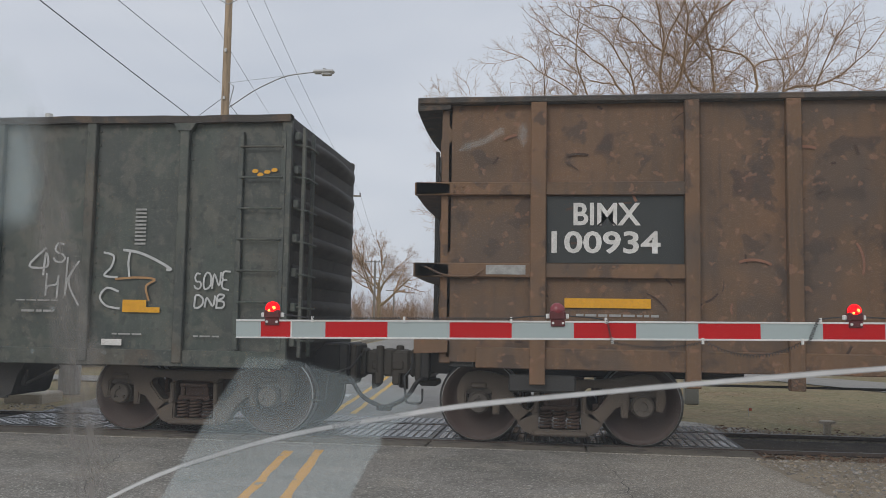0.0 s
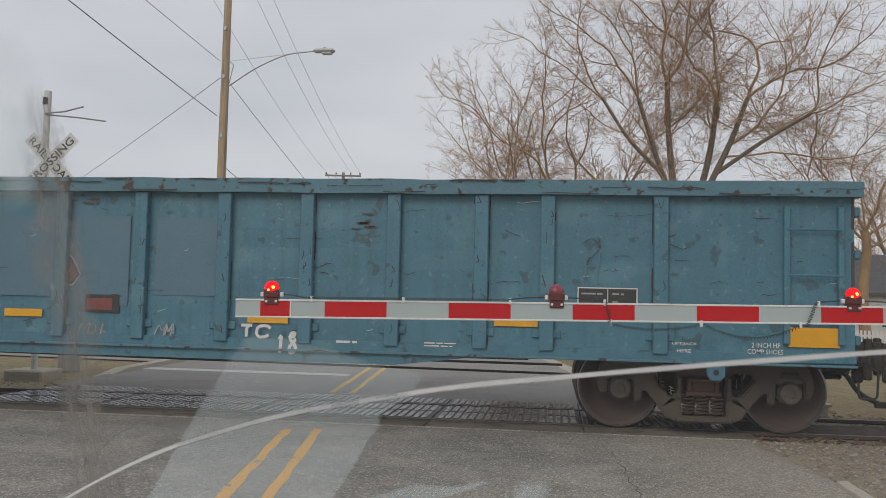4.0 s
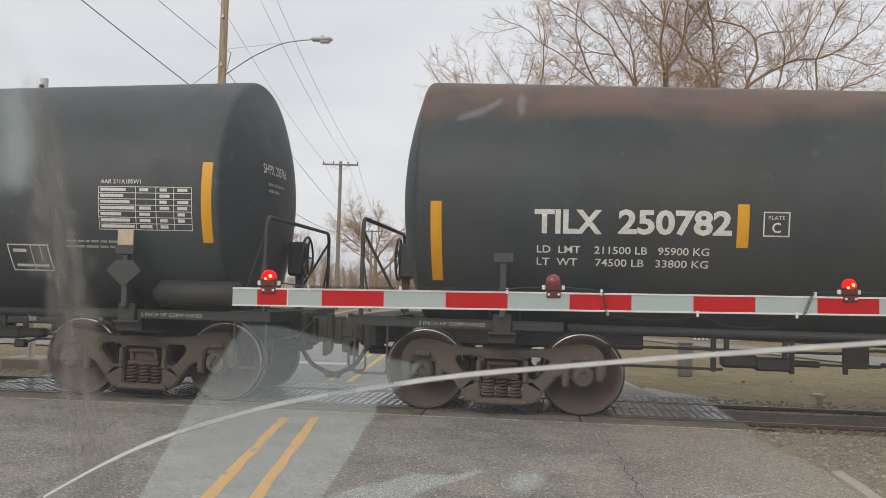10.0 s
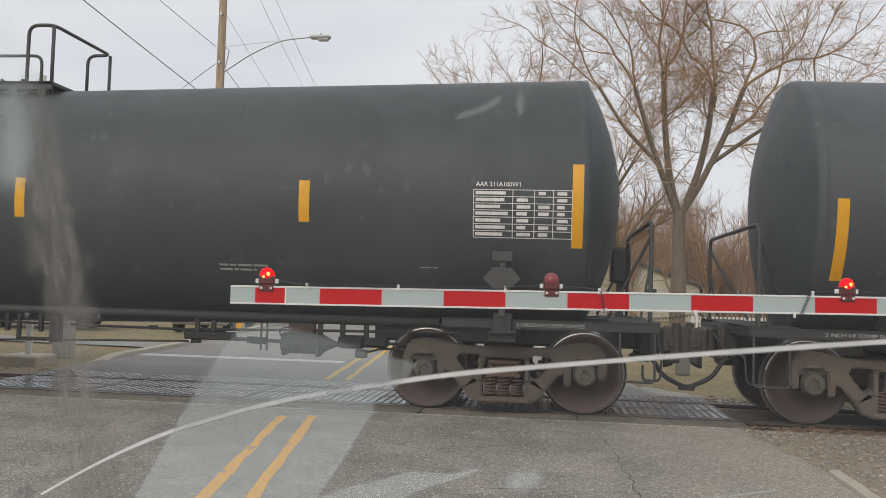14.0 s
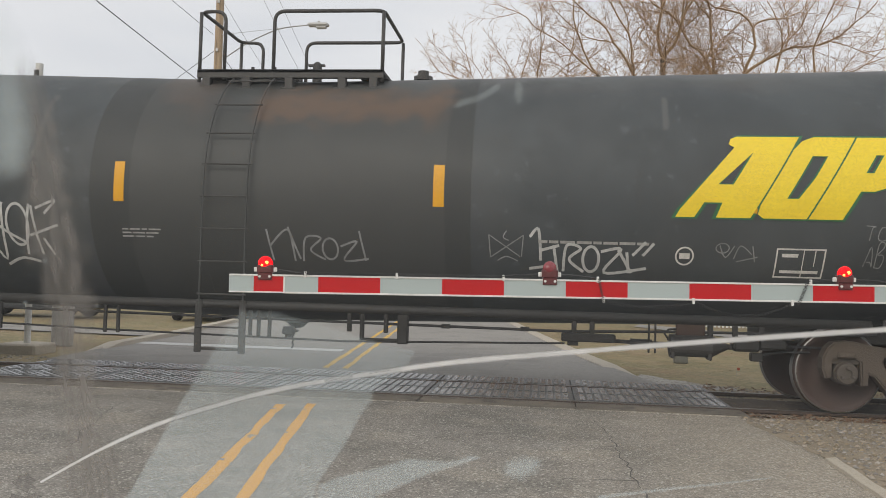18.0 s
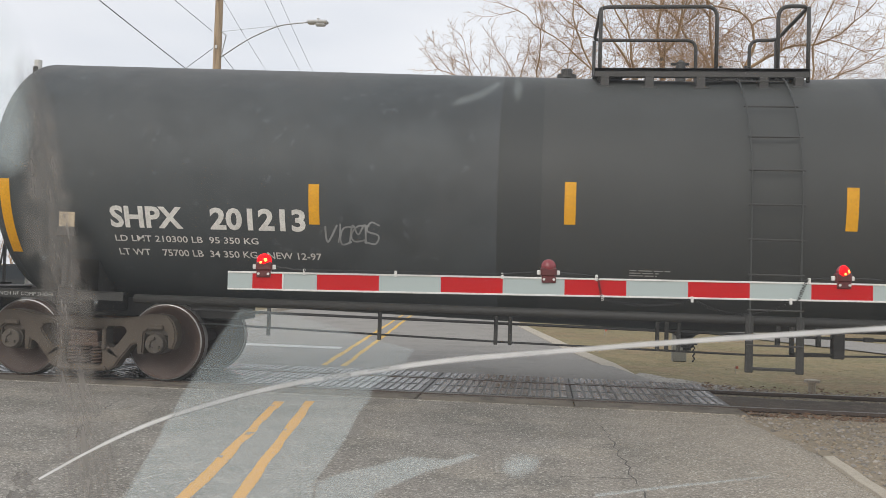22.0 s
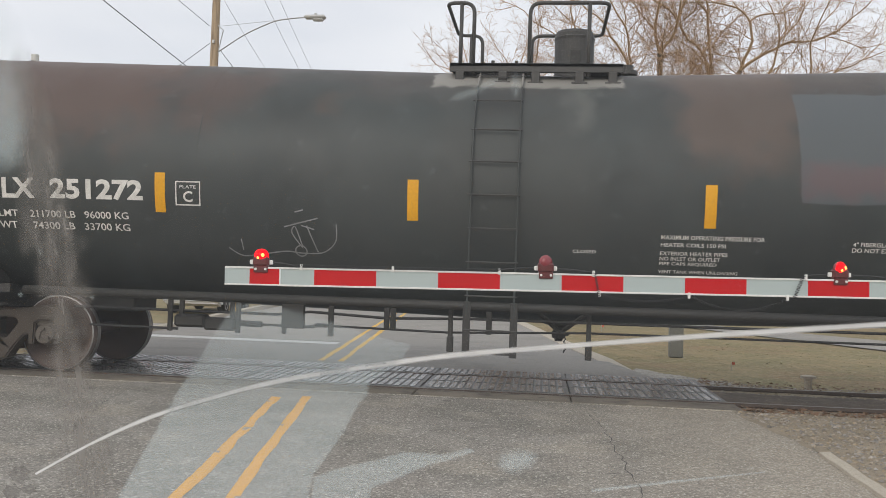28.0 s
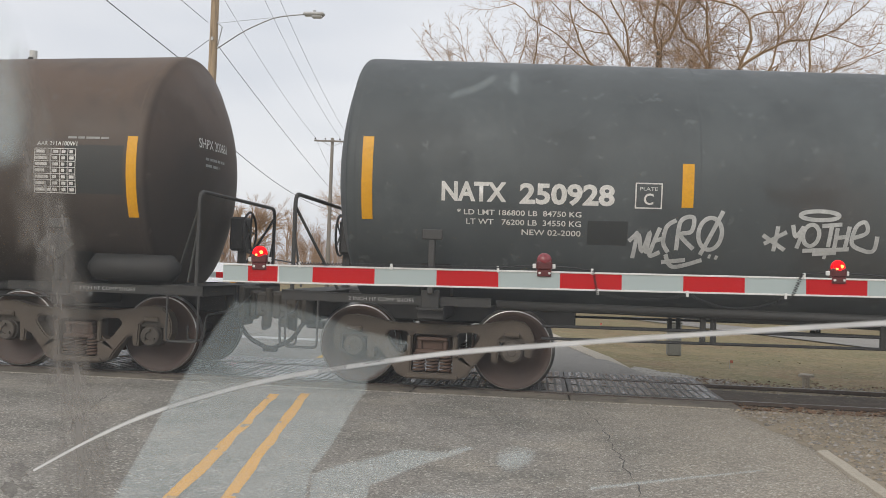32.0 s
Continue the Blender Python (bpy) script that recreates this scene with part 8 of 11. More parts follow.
gondola("tall dark green gondola with graffiti and riveted posts", J[2], ln, 0.82, ln - 0.87, 0.84, 3.58, GREENBLACK, sp, gear=False)

# blue gondola
ln = L[2]
sp = []
BLUEPOSTS = (2.52, 3.67, 4.37, 5.33, 6.29, 7.23, 8.18, 9.13, 10.08, 11.21, 12.16, 13.10, 14.07, 15.01, 15.97, 16.92, 17.62, 18.79)
for i, a in enumerate(BLUEPOSTS):
    w = 0.15
    sp.append(("side_post", post(a, w, 0.86, 2.5, deep=0.085), BLUE, ""))
    bm = bmesh.new()
    box(bm, a - 0.15, a + 0.15, -1.525, -1.49, 0.99, 1.08, 0.01)
    sp.append(("bolt_plate", bm, BLUE, ""))
for y0, y1 in ((-1.62, -1.44), (1.44, 1.62)):
    bm = bmesh.new()
    n = 50
    prev = None
    for i in range(n + 1):
        x = 0.6 + (ln - 1.22) * i / n
        dz = 0.012 * noise.noise((i * 0.6, 5, 2))
        dy = 0.02 * noise.noise((i * 0.5, 9, 2))
        row = [bm.verts.new((x, y + dy, z + dz)) for y, z in ((y0, 2.50), (y0, 2.655), (y1, 2.655), (y1, 2.50))]
        if prev:
            for k in range(4):
                bm.faces.new((prev[k], prev[(k + 1) % 4], row[(k + 1) % 4], row[k]))
        else:
            bm.faces.new(row)
        prev = row
    bm.faces.new(prev[::-1])
    sp.append(("top_chord", bm, BLUERIM, ""))
bm = bmesh.new()
plate(bm, [(0.65, 0.80), (4.6, 0.78), (5.2, 0.68), (ln - 5.4, 0.66), (ln - 4.6, 0.76), (ln - 0.68, 0.82), (ln - 0.68, 0.90), (0.65, 0.90)], -1.55, -1.47)
sp.append(("side_sill", bm, BLUE, ""))
bm = bmesh.new()
box(bm, 0.66, ln - 0.68, -1.60, -1.47, 0.775, 0.80, 0.004)
sp.append(("sill_flange", bm, BLUERIM, ""))
for a in (2.0, ln - 2.05):
    bm = bmesh.new()
    plate(bm, [(a - 0.09, 0.78), (a - 0.09, 0.66), (a - 0.05, 0.61), (a + 0.05, 0.61), (a + 0.09, 0.66), (a + 0.09, 0.78)], -1.56, -1.53)
    lug = ("jacking_lug", bm, BLUE, "")
    sp.append(lug)
    bm = bmesh.new()
    lathe(bm, [(-1.566, 0.03), (-1.562, 0.03)], 12, "y", (a, 0, 0.69))
    poly_ring = bm
    sp.append(("lug_hole", poly_ring, BLACKPANEL, ""))
sp.append(("number_panel", flat_at(rect(bmesh.new(), 2.63, 3.58, 1.71, 2.05), -1.516), DARKBLUE, ""))
sp.append(("number_panel", flat_at(rect(bmesh.new(), 2.63, 3.58, 1.35, 1.66), -1.516), DARKBLUE, ""))
sp.append(("lettering", flat_at(words("SOO", 2.755, 3.465, 1.75, 2.0, 0.045), -1.524), WHITE, "white stencilled lettering"))
sp.append(("lettering", flat_at(words("65022", 2.64, 3.575, 1.40, 1.62, 0.045), -1.524), WHITE, "white stencilled lettering"))
sp.append(("lettering", flat_at(words("LD LMT  211400", 2.715, 3.495, 1.035, 1.115, 0.02), -1.522), WHITE, ""))
sp.append(("lettering", flat_at(words("LT WT    74600", 2.715, 3.495, 0.88, 0.96, 0.02), -1.552), WHITE, ""))
RED = mat("dull_red_spray_paint", (0.22, 0.055, 0.05), (0.14, 0.05, 0.045), scale=6, rough=0.6, bump=0.0)
DARKSPRAY = mat("black_spray_paint", (0.03, 0.035, 0.04), rough=0.6, bump=0.0)
PALEBLUE = mat("pale_blue_spray_paint", (0.36, 0.45, 0.48), (0.25, 0.36, 0.4), scale=5, rough=0.6, bump=0.0)
# the large painted piece: filled angular shapes with dark and pale outlines
rnd = random.Random(11)
PIECE = mat("faded_brown_spray_paint", (0.15, 0.085, 0.06), (0.11, 0.068, 0.05), scale=3, rough=0.6, bump=0.0)
def mural_letter(outline, fill, edge=0.045, lift=0.0):
    """One angular letter of the piece: a filled shape, a dark line round it and a thin pale halo."""
    ring = list(outline) + [outline[0]]
    bm = bmesh.new()
    stroke(bm, ring, edge * 2.0)
    sp.append(("graffiti_halo", flat_at(bm, -1.5165 - lift), PALEBLUE, ""))
    sp.append(("graffiti", flat_at(poly(bmesh.new(), outline), -1.5185 - lift), fill, "large grey, brown and black graffiti piece"))
    bm = bmesh.new()
    stroke(bm, ring, edge)
    sp.append(("graffiti_outline", flat_at(bm, -1.5205 - lift), DARKSPRAY, ""))


SILVER = mat("silver_grey_spray_paint", (0.20, 0.27, 0.30), (0.13, 0.21, 0.25), scale=4, rough=0.55, bump=0.0)
mural_letter(((4.55, 1.72), (5.30, 1.92), (5.34, 1.74), (4.95, 1.30), (5.05, 1.10), (5.42, 1.05), (5.42, 0.86), (4.18, 0.82), (4.20, 1.00), (4.62, 1.10), (4.92, 1.56), (4.66, 1.52)), SILVER, lift=0.0)
mural_letter(((5.42, 1.62), (5.62, 1.88), (5.86, 1.86), (5.78, 1.42), (5.96, 1.08), (5.92, 0.86), (5.62, 0.84), (5.56, 1.20), (5.48, 1.30), (5.40, 1.22)), SILVER, lift=0.0004)
mural_letter(((5.92, 1.78), (6.20, 1.90), (6.62, 1.86), (6.50, 1.70), (6.18, 1.72), (6.20, 1.52), (6.48, 1.54), (6.46, 1.42), (6.22, 1.40), (6.26, 1.10), (6.66, 1.12), (6.62, 0.90), (6.02, 0.86), (5.98, 1.30)), PIECE, lift=0.0008)
mural_letter(((6.72, 1.80), (6.96, 1.92), (7.30, 1.80), (7.42, 1.40), (7.36, 0.90), (7.16, 0.86), (7.14, 1.32), (7.02, 1.56), (6.92, 1.30), (6.92, 0.84), (6.70, 0.84)), SILVER, lift=0.0012)
mural_letter(((7.50, 1.86), (7.86, 1.92), (8.02, 1.70), (7.94, 1.46), (8.14, 1.20), (8.06, 0.92), (7.74, 0.84), (7.52, 0.94), (7.60, 1.16), (7.80, 1.08), (7.74, 1.36), (7.56, 1.48)), PIECE, lift=0.0016)
mural_letter(((8.20, 1.88), (8.46, 1.90), (8.56, 1.42), (8.80, 1.90), (9.06, 1.84), (8.76, 1.26), (8.82, 0.86), (8.56, 0.84), (8.50, 1.14), (8.36, 0.88), (8.20, 1.02)), SILVER, lift=0.002)
for k, (x, z) in enumerate(((4.9, 1.16), (5.7, 1.5), (6.3, 1.28), (7.05, 1.1), (7.8, 1.3), (8.5, 1.5))):
    bm = bmesh.new()
    stroke(bm, smooth_line([(x - 0.25, z + 0.2), (x, z + 0.26), (x + 0.2, z + 0.1), (x + 0.26, z - 0.2)]), 0.03)
    sp.append(("graffiti_highlight", flat_at(bm, -1.5245 - 0.0003 * k), SPRAY if k % 2 else DARKSPRAY, ""))
KR = (((10.26, 1.62), (10.50, 1.70), (10.54, 1.44), (10.74, 1.82), (10.92, 1.80), (10.72, 1.36), (10.78, 0.98), (10.62, 0.94), (10.56, 1.24), (10.44, 1.00), (10.30, 1.06), (10.40, 1.34)),
      ((10.86, 1.72), (11.10, 1.86), (11.30, 1.72), (11.30, 1.48), (11.12, 1.36), (11.34, 1.08), (11.26, 0.94), (11.12, 1.02), (11.02, 1.26), (10.98, 0.94), (10.84, 0.92), (10.88, 1.30)),
      ((12.10, 1.80), (12.26, 1.74), (12.36, 1.56), (12.28, 1.46), (12.12, 1.48)))
for k, outline in enumerate(KR):
    mural_letter(outline, PIECE, 0.03, 0.0004 * k)
sp.append(("graffiti_highlight", flat_at(poly(bmesh.new(), [(11.06, 1.70), (11.16, 1.72), (11.20, 1.62), (11.10, 1.56)]), -1.5245), SPRAY, ""))
for a, b, z0, z1, k, m, w in ((3.82, 4.18, 1.80, 1.94, 4, DARKSPRAY, 0.008), (3.82, 4.12, 1.70, 1.78, 5, DARKSPRAY, 0.006), (3.80, 4.14, 1.61, 1.68, 5, DARKSPRAY, 0.006), (17.95, 18.45, 1.6, 2.12, 3, BLUERIM, 0.012), (13.3, 13.5, 0.90, 1.02, 2, WORN, 0.014),
                           (12.4, 12.7, 0.90, 1.02, 3, WORN, 0.014), (10.42, 11.15, 0.66, 0.74, 6, WORN, 0.012)):
    sp.append(("graffiti", flat_at(scrawl(bmesh.new(), a, b, z0, z1, int(a * 17), k, w), -1.53), m, "sprayed graffiti tag"))
bm = bmesh.new()
stroke(bm, [(3.085 + 0.07 * math.cos(q * 0.33), 0.93 + 0.075 * math.sin(q * 0.33)) for q in range(20)], 0.014)
stroke(bm, [(3.03, 1.13), (3.085, 1.0), (3.13, 1.12)], 0.014)
stroke(bm, [(3.085, 0.86), (3.085, 0.72)], 0.014)
stroke(bm, [(3.02, 0.77), (3.085, 0.83), (3.15, 0.77)], 0.014)
sp.append(("graffiti", flat_at(bm, -1.558), DARKSPRAY, "black sprayed arrow figure"))
sp.append(("graffiti", flat_at(sprayed("TC", 14.27, 14.64, 0.92, 1.05, 3, 0.032), -1.556), WHITE, "sprayed white letters"))
sp.append(("graffiti", flat_at(sprayed("18", 14.72, 14.94, 0.76, 0.96, 3, 0.036), -1.556), WHITE, "sprayed white numerals"))
for txt, a, b, z0, z1 in (("2 INCH HF", 19.70, 19.98, 0.955, 1.005), ("COMP SHOES", 19.66, 20.01, 0.89, 0.94), ("LIFT/JACK", 18.91, 19.16, 0.955, 0.99), ("HERE", 18.96, 19.10, 0.885, 0.92), ("2 INCH  F", 1.40, 1.66, 0.955, 1.005), ("COMP SHOES", 1.34, 1.68, 0.89, 0.94), ("LIFT HERE", 2.2, 2.45, 0.93, 0.98)):
    sp.append(("lettering", flat_at(words(txt, a, b, z0, z1, 0.006), -1.557), WHITE, ""))
for a, b, z0, z1 in ((12.295, 12.956, 1.22, 2.23), (13.265, 13.985, 1.35, 2.22), (11.36, 12.065, 1.31, 2.22)):
    sp.append(("paint_patch", flat_at(rect(bmesh.new(), a, b, z0, z1), -1.515), BLUEPATCH, "slate-blue overpainted patch"))
for a, z in ((0.75, 0.97), (3.80, 1.10), (6.53, 1.10), (9.41, 1.08), (11.49, 1.075), (14.36, 1.07), (17.07, 1.105), (20.07, 0.97)):
    w, h = (0.5, 0.2) if a in (0.75, 20.07) else (0.46, 0.085)
    sp.append(("reflective_strip", flat_at(rect(bmesh.new(), a, a + w, z, z + h), -1.527), YELLOW, ""))
sp.append(("sticker", flat_at(rect(bmesh.new(), 12.45, 12.86, 1.14, 1.34), -1.518), BLACKPANEL, "dark placard with a faded red field"))
sp.append(("sticker_field", flat_at(rect(bmesh.new(), 12.48, 12.78, 1.17, 1.30), -1.522), RED, ""))
sp.append(("stencil_panel", flat_at(rect(bmesh.new(), 17.94, 18.56, 1.22, 1.535), -1.518), BLACKPANEL, ""))
bm = bmesh.new()
for q in ((17.94, 18.56, 1.22, 1.232), (17.94, 18.56, 1.523, 1.535), (17.94, 17.952, 1.232, 1.523), (18.548, 18.56, 1.232, 1.523), (17.952, 18.548, 1.272, 1.28), (18.25, 18.258, 1.28, 1.523)):
    rect(bm, *q)
sp.append(("stencil_box", flat_at(bm, -1.522), WHITE, ""))
for a, b, z0, z1 in ((17.98, 18.20, 1.46, 1.50), (17.98, 18.22, 1.31, 1.34), (18.30, 18.42, 1.46, 1.50), (18.30, 18.36, 1.38, 1.41), (17.98, 18.50, 1.245, 1.26)):
    sp.append(("small_lettering", flat_at(bars(bmesh.new(), a, b, z0, z1, 1, int(a * 50)), -1.522), WORN, ""))
for a, b, z0, z1, r in ((16.33, 16.67, 0.87, 0.93, 2), (15.37, 15.6, 0.88, 0.94, 1)):
    sp.append(("small_lettering", flat_at(bars(bmesh.new(), a, b, z0, z1, r, int(a * 3)), -1.556), WHITE, ""))
# scrapes in the paint
rnd = random.Random(21)
CREVICE = mat("dark_chipped_edge", (0.035, 0.04, 0.042), (0.06, 0.05, 0.043), scale=9, rough=0.8, bump=0.05)
for a in BLUEPOSTS:
    bm = bmesh.new()
    for s in (-1, 1):
        z = 0.9
        while z < 2.45:
            run = rnd.uniform(0.08, 0.5)
            if rnd.random() < 0.6:
                stroke(bm, [(a + s * 0.081 + rnd.uniform(-0.003, 0.003), min(z + run * q / 4, 2.49)) for q in range(5)], rnd.uniform(0.006, 0.016))
            z += run + rnd.uniform(0.02, 0.3)
    sp.append(("crevice", flat_at(bm, -1.5165), CREVICE, ""))
    bm = bmesh.new()
    for _ in range(5):
        u, v = a + rnd.uniform(-0.06, 0.04), rnd.uniform(0.95, 2.45)
        stroke(bm, [(u, v), (u + rnd.uniform(0.01, 0.04), v + rnd.uniform(-0.03, 0.05)), (u + rnd.uniform(0.0, 0.03), v + rnd.uniform(0.05, 0.11))], rnd.uniform(0.004, 0.012))
    sp.append(("scrape", flat_at(bm, -1.5865), CREVICE, ""))
bm = bmesh.new()
x = 0.7
while x < ln - 0.9:
    run = rnd.uniform(0.1, 0.7)
    z = rnd.choice((2.515, 2.64, 2.60, 2.575))
    stroke(bm, [(x + run * q / 4, z + rnd.uniform(-0.008, 0.008)) for q in range(5)], rnd.uniform(0.006, 0.018))
    x += run + rnd.uniform(0.0, 0.25)
sp.append(("scrape", flat_at(bm, -1.637), CREVICE, ""))
SCRAPE = mat("scraped_bare_rust", (0.030, 0.032, 0.034), (0.085, 0.06, 0.045), scale=9, rough=0.8, bump=0.05)
for k in range(110):
    a, z = rnd.uniform(0.8, ln - 0.9), rnd.uniform(1.0, 2.48)
    bm = bmesh.new()
    x = a
    pts = [(x, z)]
    for q in range(rnd.randint(2, 5)):
        x += rnd.uniform(0.02, 0.11) * (0.5 if k % 3 else 1)
        pts.append((x, pts[-1][1] + rnd.uniform(-0.022, 0.022)))
    stroke(bm, pts, rnd.uniform(0.003, 0.009))
    sp.append(("scrape", flat_at(bm, -1.519), SCRAPE if k % 4 else PALEBLUE, ""))
for a, z, w in ((1.72, 2.24, 0.2), (1.95, 2.05, 0.14), (10.6, 2.22, 0.3), (12.5, 2.4, 0.2), (15.6, 2.2, 0.22), (3.2, 2.3, 0.16), (7.5, 2.25, 0.2)):
    bm = bmesh.new()
    for _ in range(7):
        u, v, r = a + rnd.gauss(0, w * 0.6), z + rnd.gauss(0, w * 0.16), rnd.uniform(0.02, 0.07)
        poly(bm, [(u + r * rnd.uniform(0.5, 1.7) * math.cos(q), v + 0.3 * r * rnd.uniform(0.4, 1.2) * math.sin(q)) for q in [0.63 * e for e in range(10)]])
    sp.append(("rust_patch", flat_at(bm, -1.5185), SCRAP, ""))
sp.append(("scrap_load", heap(2.0, ln - 2.0, 2.38, 9, 70, 0.12), SCRAP, ""))
sp += ladder_parts(ln - 1.35, ln - 0.82, 1.0, 2.4, 3, BLUE)
sp += ladder_parts(0.75, 1.2, 1.0, 2.4, 3, BLUE, rails=False)
bm = bmesh.new()
bx = 21.4 - 0.36
ring = [(bx, 0.45 + 0.27 * math.cos(a), 2.1 + 0.27 * math.sin(a)) for a in [2 * math.pi * k / 24 for k in range(25)]]
tube(bm, ring, 0.016, 6, cap=False)
box(bm, bx - 0.34, bx - 0.1, 0.25, 0.65, 1.8, 2.4, 0.03)
tube(bm, [(bx - 0.12, 0.45, 2.1), (bx, 0.45, 2.1)], 0.03, 8)
for k in range(5):
    a = 2 * math.pi * k / 5
    tube(bm, [(bx, 0.45, 2.1), (bx, 0.45 + 0.27 * math.cos(a), 2.1 + 0.27 * math.sin(a))], 0.012, 5)
sp.append(("brake_wheel", bm, FRAME, ""))
bm = bmesh.new()
for k in range(16):
    z = 1.82 - 0.045 * k
    box(bm, bx - 0.24 - (0.012 if k % 2 else 0.004), bx - 0.24 + (0.012 if k % 2 else 0.004), 0.44, 0.46, z - 0.03, z + 0.03, 0.003)
sp.append(("brake_chain", bm, FRAME, ""))
gondola("weathered teal-blue gondola with graffiti", J[3], ln, 0.65, ln - 0.68, 0.80, 2.56, BLUE, sp, end_ribs=4)

# ---- crossing gate on the near side ----
GATEWHITE = mat("white_gate_sheeting", (0.40, 0.47, 0.468), (0.36, 0.42, 0.42), scale=2, rough=0.4, bump=0.03, fine=90, grain_k=0.05)
GATERED = mat("red_gate_sheeting", (0.53, 0.005, 0.008), (0.44, 0.005, 0.008), scale=2, rough=0.5, spec=0.2, bump=0.03, fine=90, grain_k=0.05)
GATEEDGE = mat("white_gate_edge", (0.74, 0.74, 0.72), (0.6, 0.6, 0.58), scale=6, rough=0.45, bump=0.03)
LAMPBODY = mat("dark_red_lamp_body", (0.11, 0.014, 0.014), (0.06, 0.012, 0.012), scale=9, rough=0.35, bump=0.05)
LENSDARK = mat("unlit_red_lens", (0.26, 0.045, 0.055), (0.17, 0.03, 0.035), scale=20, rough=0.25, bump=0.1)
LENSLIT = mat("lit_red_lens", (0.35, 0.004, 0.004), rough=0.5, bump=0.0, spec=0.1, glow=(1.0, 0.0, 0.004), power=2.0)
HOTSPOT = mat("lamp_filament_glow", (0.9, 0.5, 0.2), rough=0.3, bump=0.0, glow=(1.0, 0.16, 0.02), power=4.2)
CABLE = mat("black_cable", (0.02, 0.02, 0.022), rough=0.5, bump=0.0)
STEEL = mat("galvanised_steel", (0.42, 0.43, 0.43), (0.34, 0.34, 0.34), scale=5, rough=0.45, metal=0.6, bump=0.05)
MASTWHITE = mat("white_mast_paint", (0.66, 0.66, 0.63), (0.52, 0.51, 0.48), scale=3, rough=0.5, bump=0.05)
TURNING = []
FLASH_PERIOD = 1.006


def make_lens(parent, at, r, flash, depth=0.8):
    """A round lens. A flashing one is a drum that turns its lit or its dark half to the road."""
    bm = bmesh.new()
    lathe(bm, [(-r * depth, r * 0.02), (-r * depth * 0.92, r * 0.38), (-r * depth * 0.62, r * 0.78), (-r * 0.18, r), (r * 0.18, r), (r * depth * 0.62, r * 0.78), (r * depth * 0.92, r * 0.38), (r * depth, r * 0.02)], 20, "y")
    me = finish(bm, True, "lens")
    me.materials.append(LENSLIT)
    me.materials.append(LENSDARK)
    for f in me.polygons:
        if f.center.y > -0.1 * r:
            f.material_index = 1
    lens = part("lens", me, None, parent, at=at)
    for dx, dz, rr in ((-0.36, -0.2, 0.17), (0.26, 0.14, 0.25)) if r < 0.1 else ((0.0, 0.0, 0.55), (0.05, -0.45, 0.25)):
        bm = bmesh.new()
        lathe(bm, [(-r * depth * 1.0, r * rr * 0.2), (-r * depth * 0.96, r * rr), (-r * depth * 0.7, r * rr)], 10, "y", (dx * r, 0, dz * r))
        part("filament_glow", bm, HOTSPOT, lens)
    if flash is not None:
        TURNING.append((lens, at, flash))
    return lens


GATE_Y0, GATE_K = 5.60, 0.52 / 4.29            # y at the tip, and its growth along x
TIP = -2.066


def gate_pose(x, z):
    return pose(x, GATE_Y0 + (x - TIP) * GATE_K, z, 0, 0, math.degrees(math.atan(GATE_K)))


gate = tagged(new("crossing_gate"), "red and white striped crossing gate arm, lowered, with three lamps", "crossing gate")
gate.matrix_basis = gate_pose(TIP, 1.27) @ pose(0, 0, 0, 0, -0.65, 0)
stops = [0.0, 0.165, 0.362]
edges = [0.0, 0.162, 0.362, 0.585] + [0.585 + 0.4064 * k for k in range(1, 18)]
cols = [0, 1, 0] + [1, 0] * 9
for i, (a, b) in enumerate(zip(edges, edges[1:])):
    h = 0.050
    bm = bmesh.new()
    box(bm, a, b, -0.016, 0.016, -h, h)
    part("stripe", bm, GATERED if cols[i] else GATEWHITE, gate)
for z0, z1, a in ((0.050, 0.062, 0.0), (-0.062, -0.050, 0.362), (-0.060, -0.050, 0.0)):
    bm = bmesh.new()
    box(bm, a, edges[-1] if z0 != -0.060 else 0.362, -0.022, 0.022, z0, z1, 0.002)
    part("edge_rail", bm, GATEEDGE, gate)
bm = bmesh.new()
box(bm, 0.357, 0.366, -0.021, 0.021, -0.06, 0.062)
part("joint_strap", bm, GATEEDGE, gate)
for k, x in enumerate((0.50, 1.10, 1.80, 2.42, 3.82)):
    bm = bmesh.new()
    z = 0.055 if k < 4 else 0.06
    box(bm, x - 0.008, x + 0.008, -0.028, -0.012, z - 0.01, z + 0.03, 0.002)
    part("cable_clip", bm, GATEEDGE, gate)
for x in (2.46, 3.05, 3.70):
    bm = bmesh.new()
    box(bm, x - 0.008, x + 0.008, -0.028, -0.012, -0.085, -0.045, 0.002)
    part("cable_clip", bm, GATEEDGE, gate)
for x, fl in ((0.235, None), (2.105, 0.373), (4.05, -0.13)):
    bm = bmesh.new()
    box(bm, x - 0.052, x + 0.052, -0.035, 0.035, 0.066, 0.13, 0.012)
    box(bm, x - 0.046, x + 0.046, -0.03, 0.03, 0.025, 0.07, 0.004)
    lamp = part("gate_lamp", bm, LAMPBODY, gate)
    for s in (-1, 1):
        bm = bmesh.new()
        box(bm, x + s * 0.052, x + s * 0.075, -0.012, 0.012, 0.078, 0.108, 0.004)
        part("cable_gland", bm, GATEEDGE, lamp)
        bm = bmesh.new()
        lathe(bm, [(-0.040, 0.008), (-0.030, 0.009)], 8, "y", (x + s * 0.032, 0, 0.048))
        part("bolt", bm, GATEEDGE, lamp)
    make_lens(lamp, pose(x, 0, 0.132), 0.049, fl)
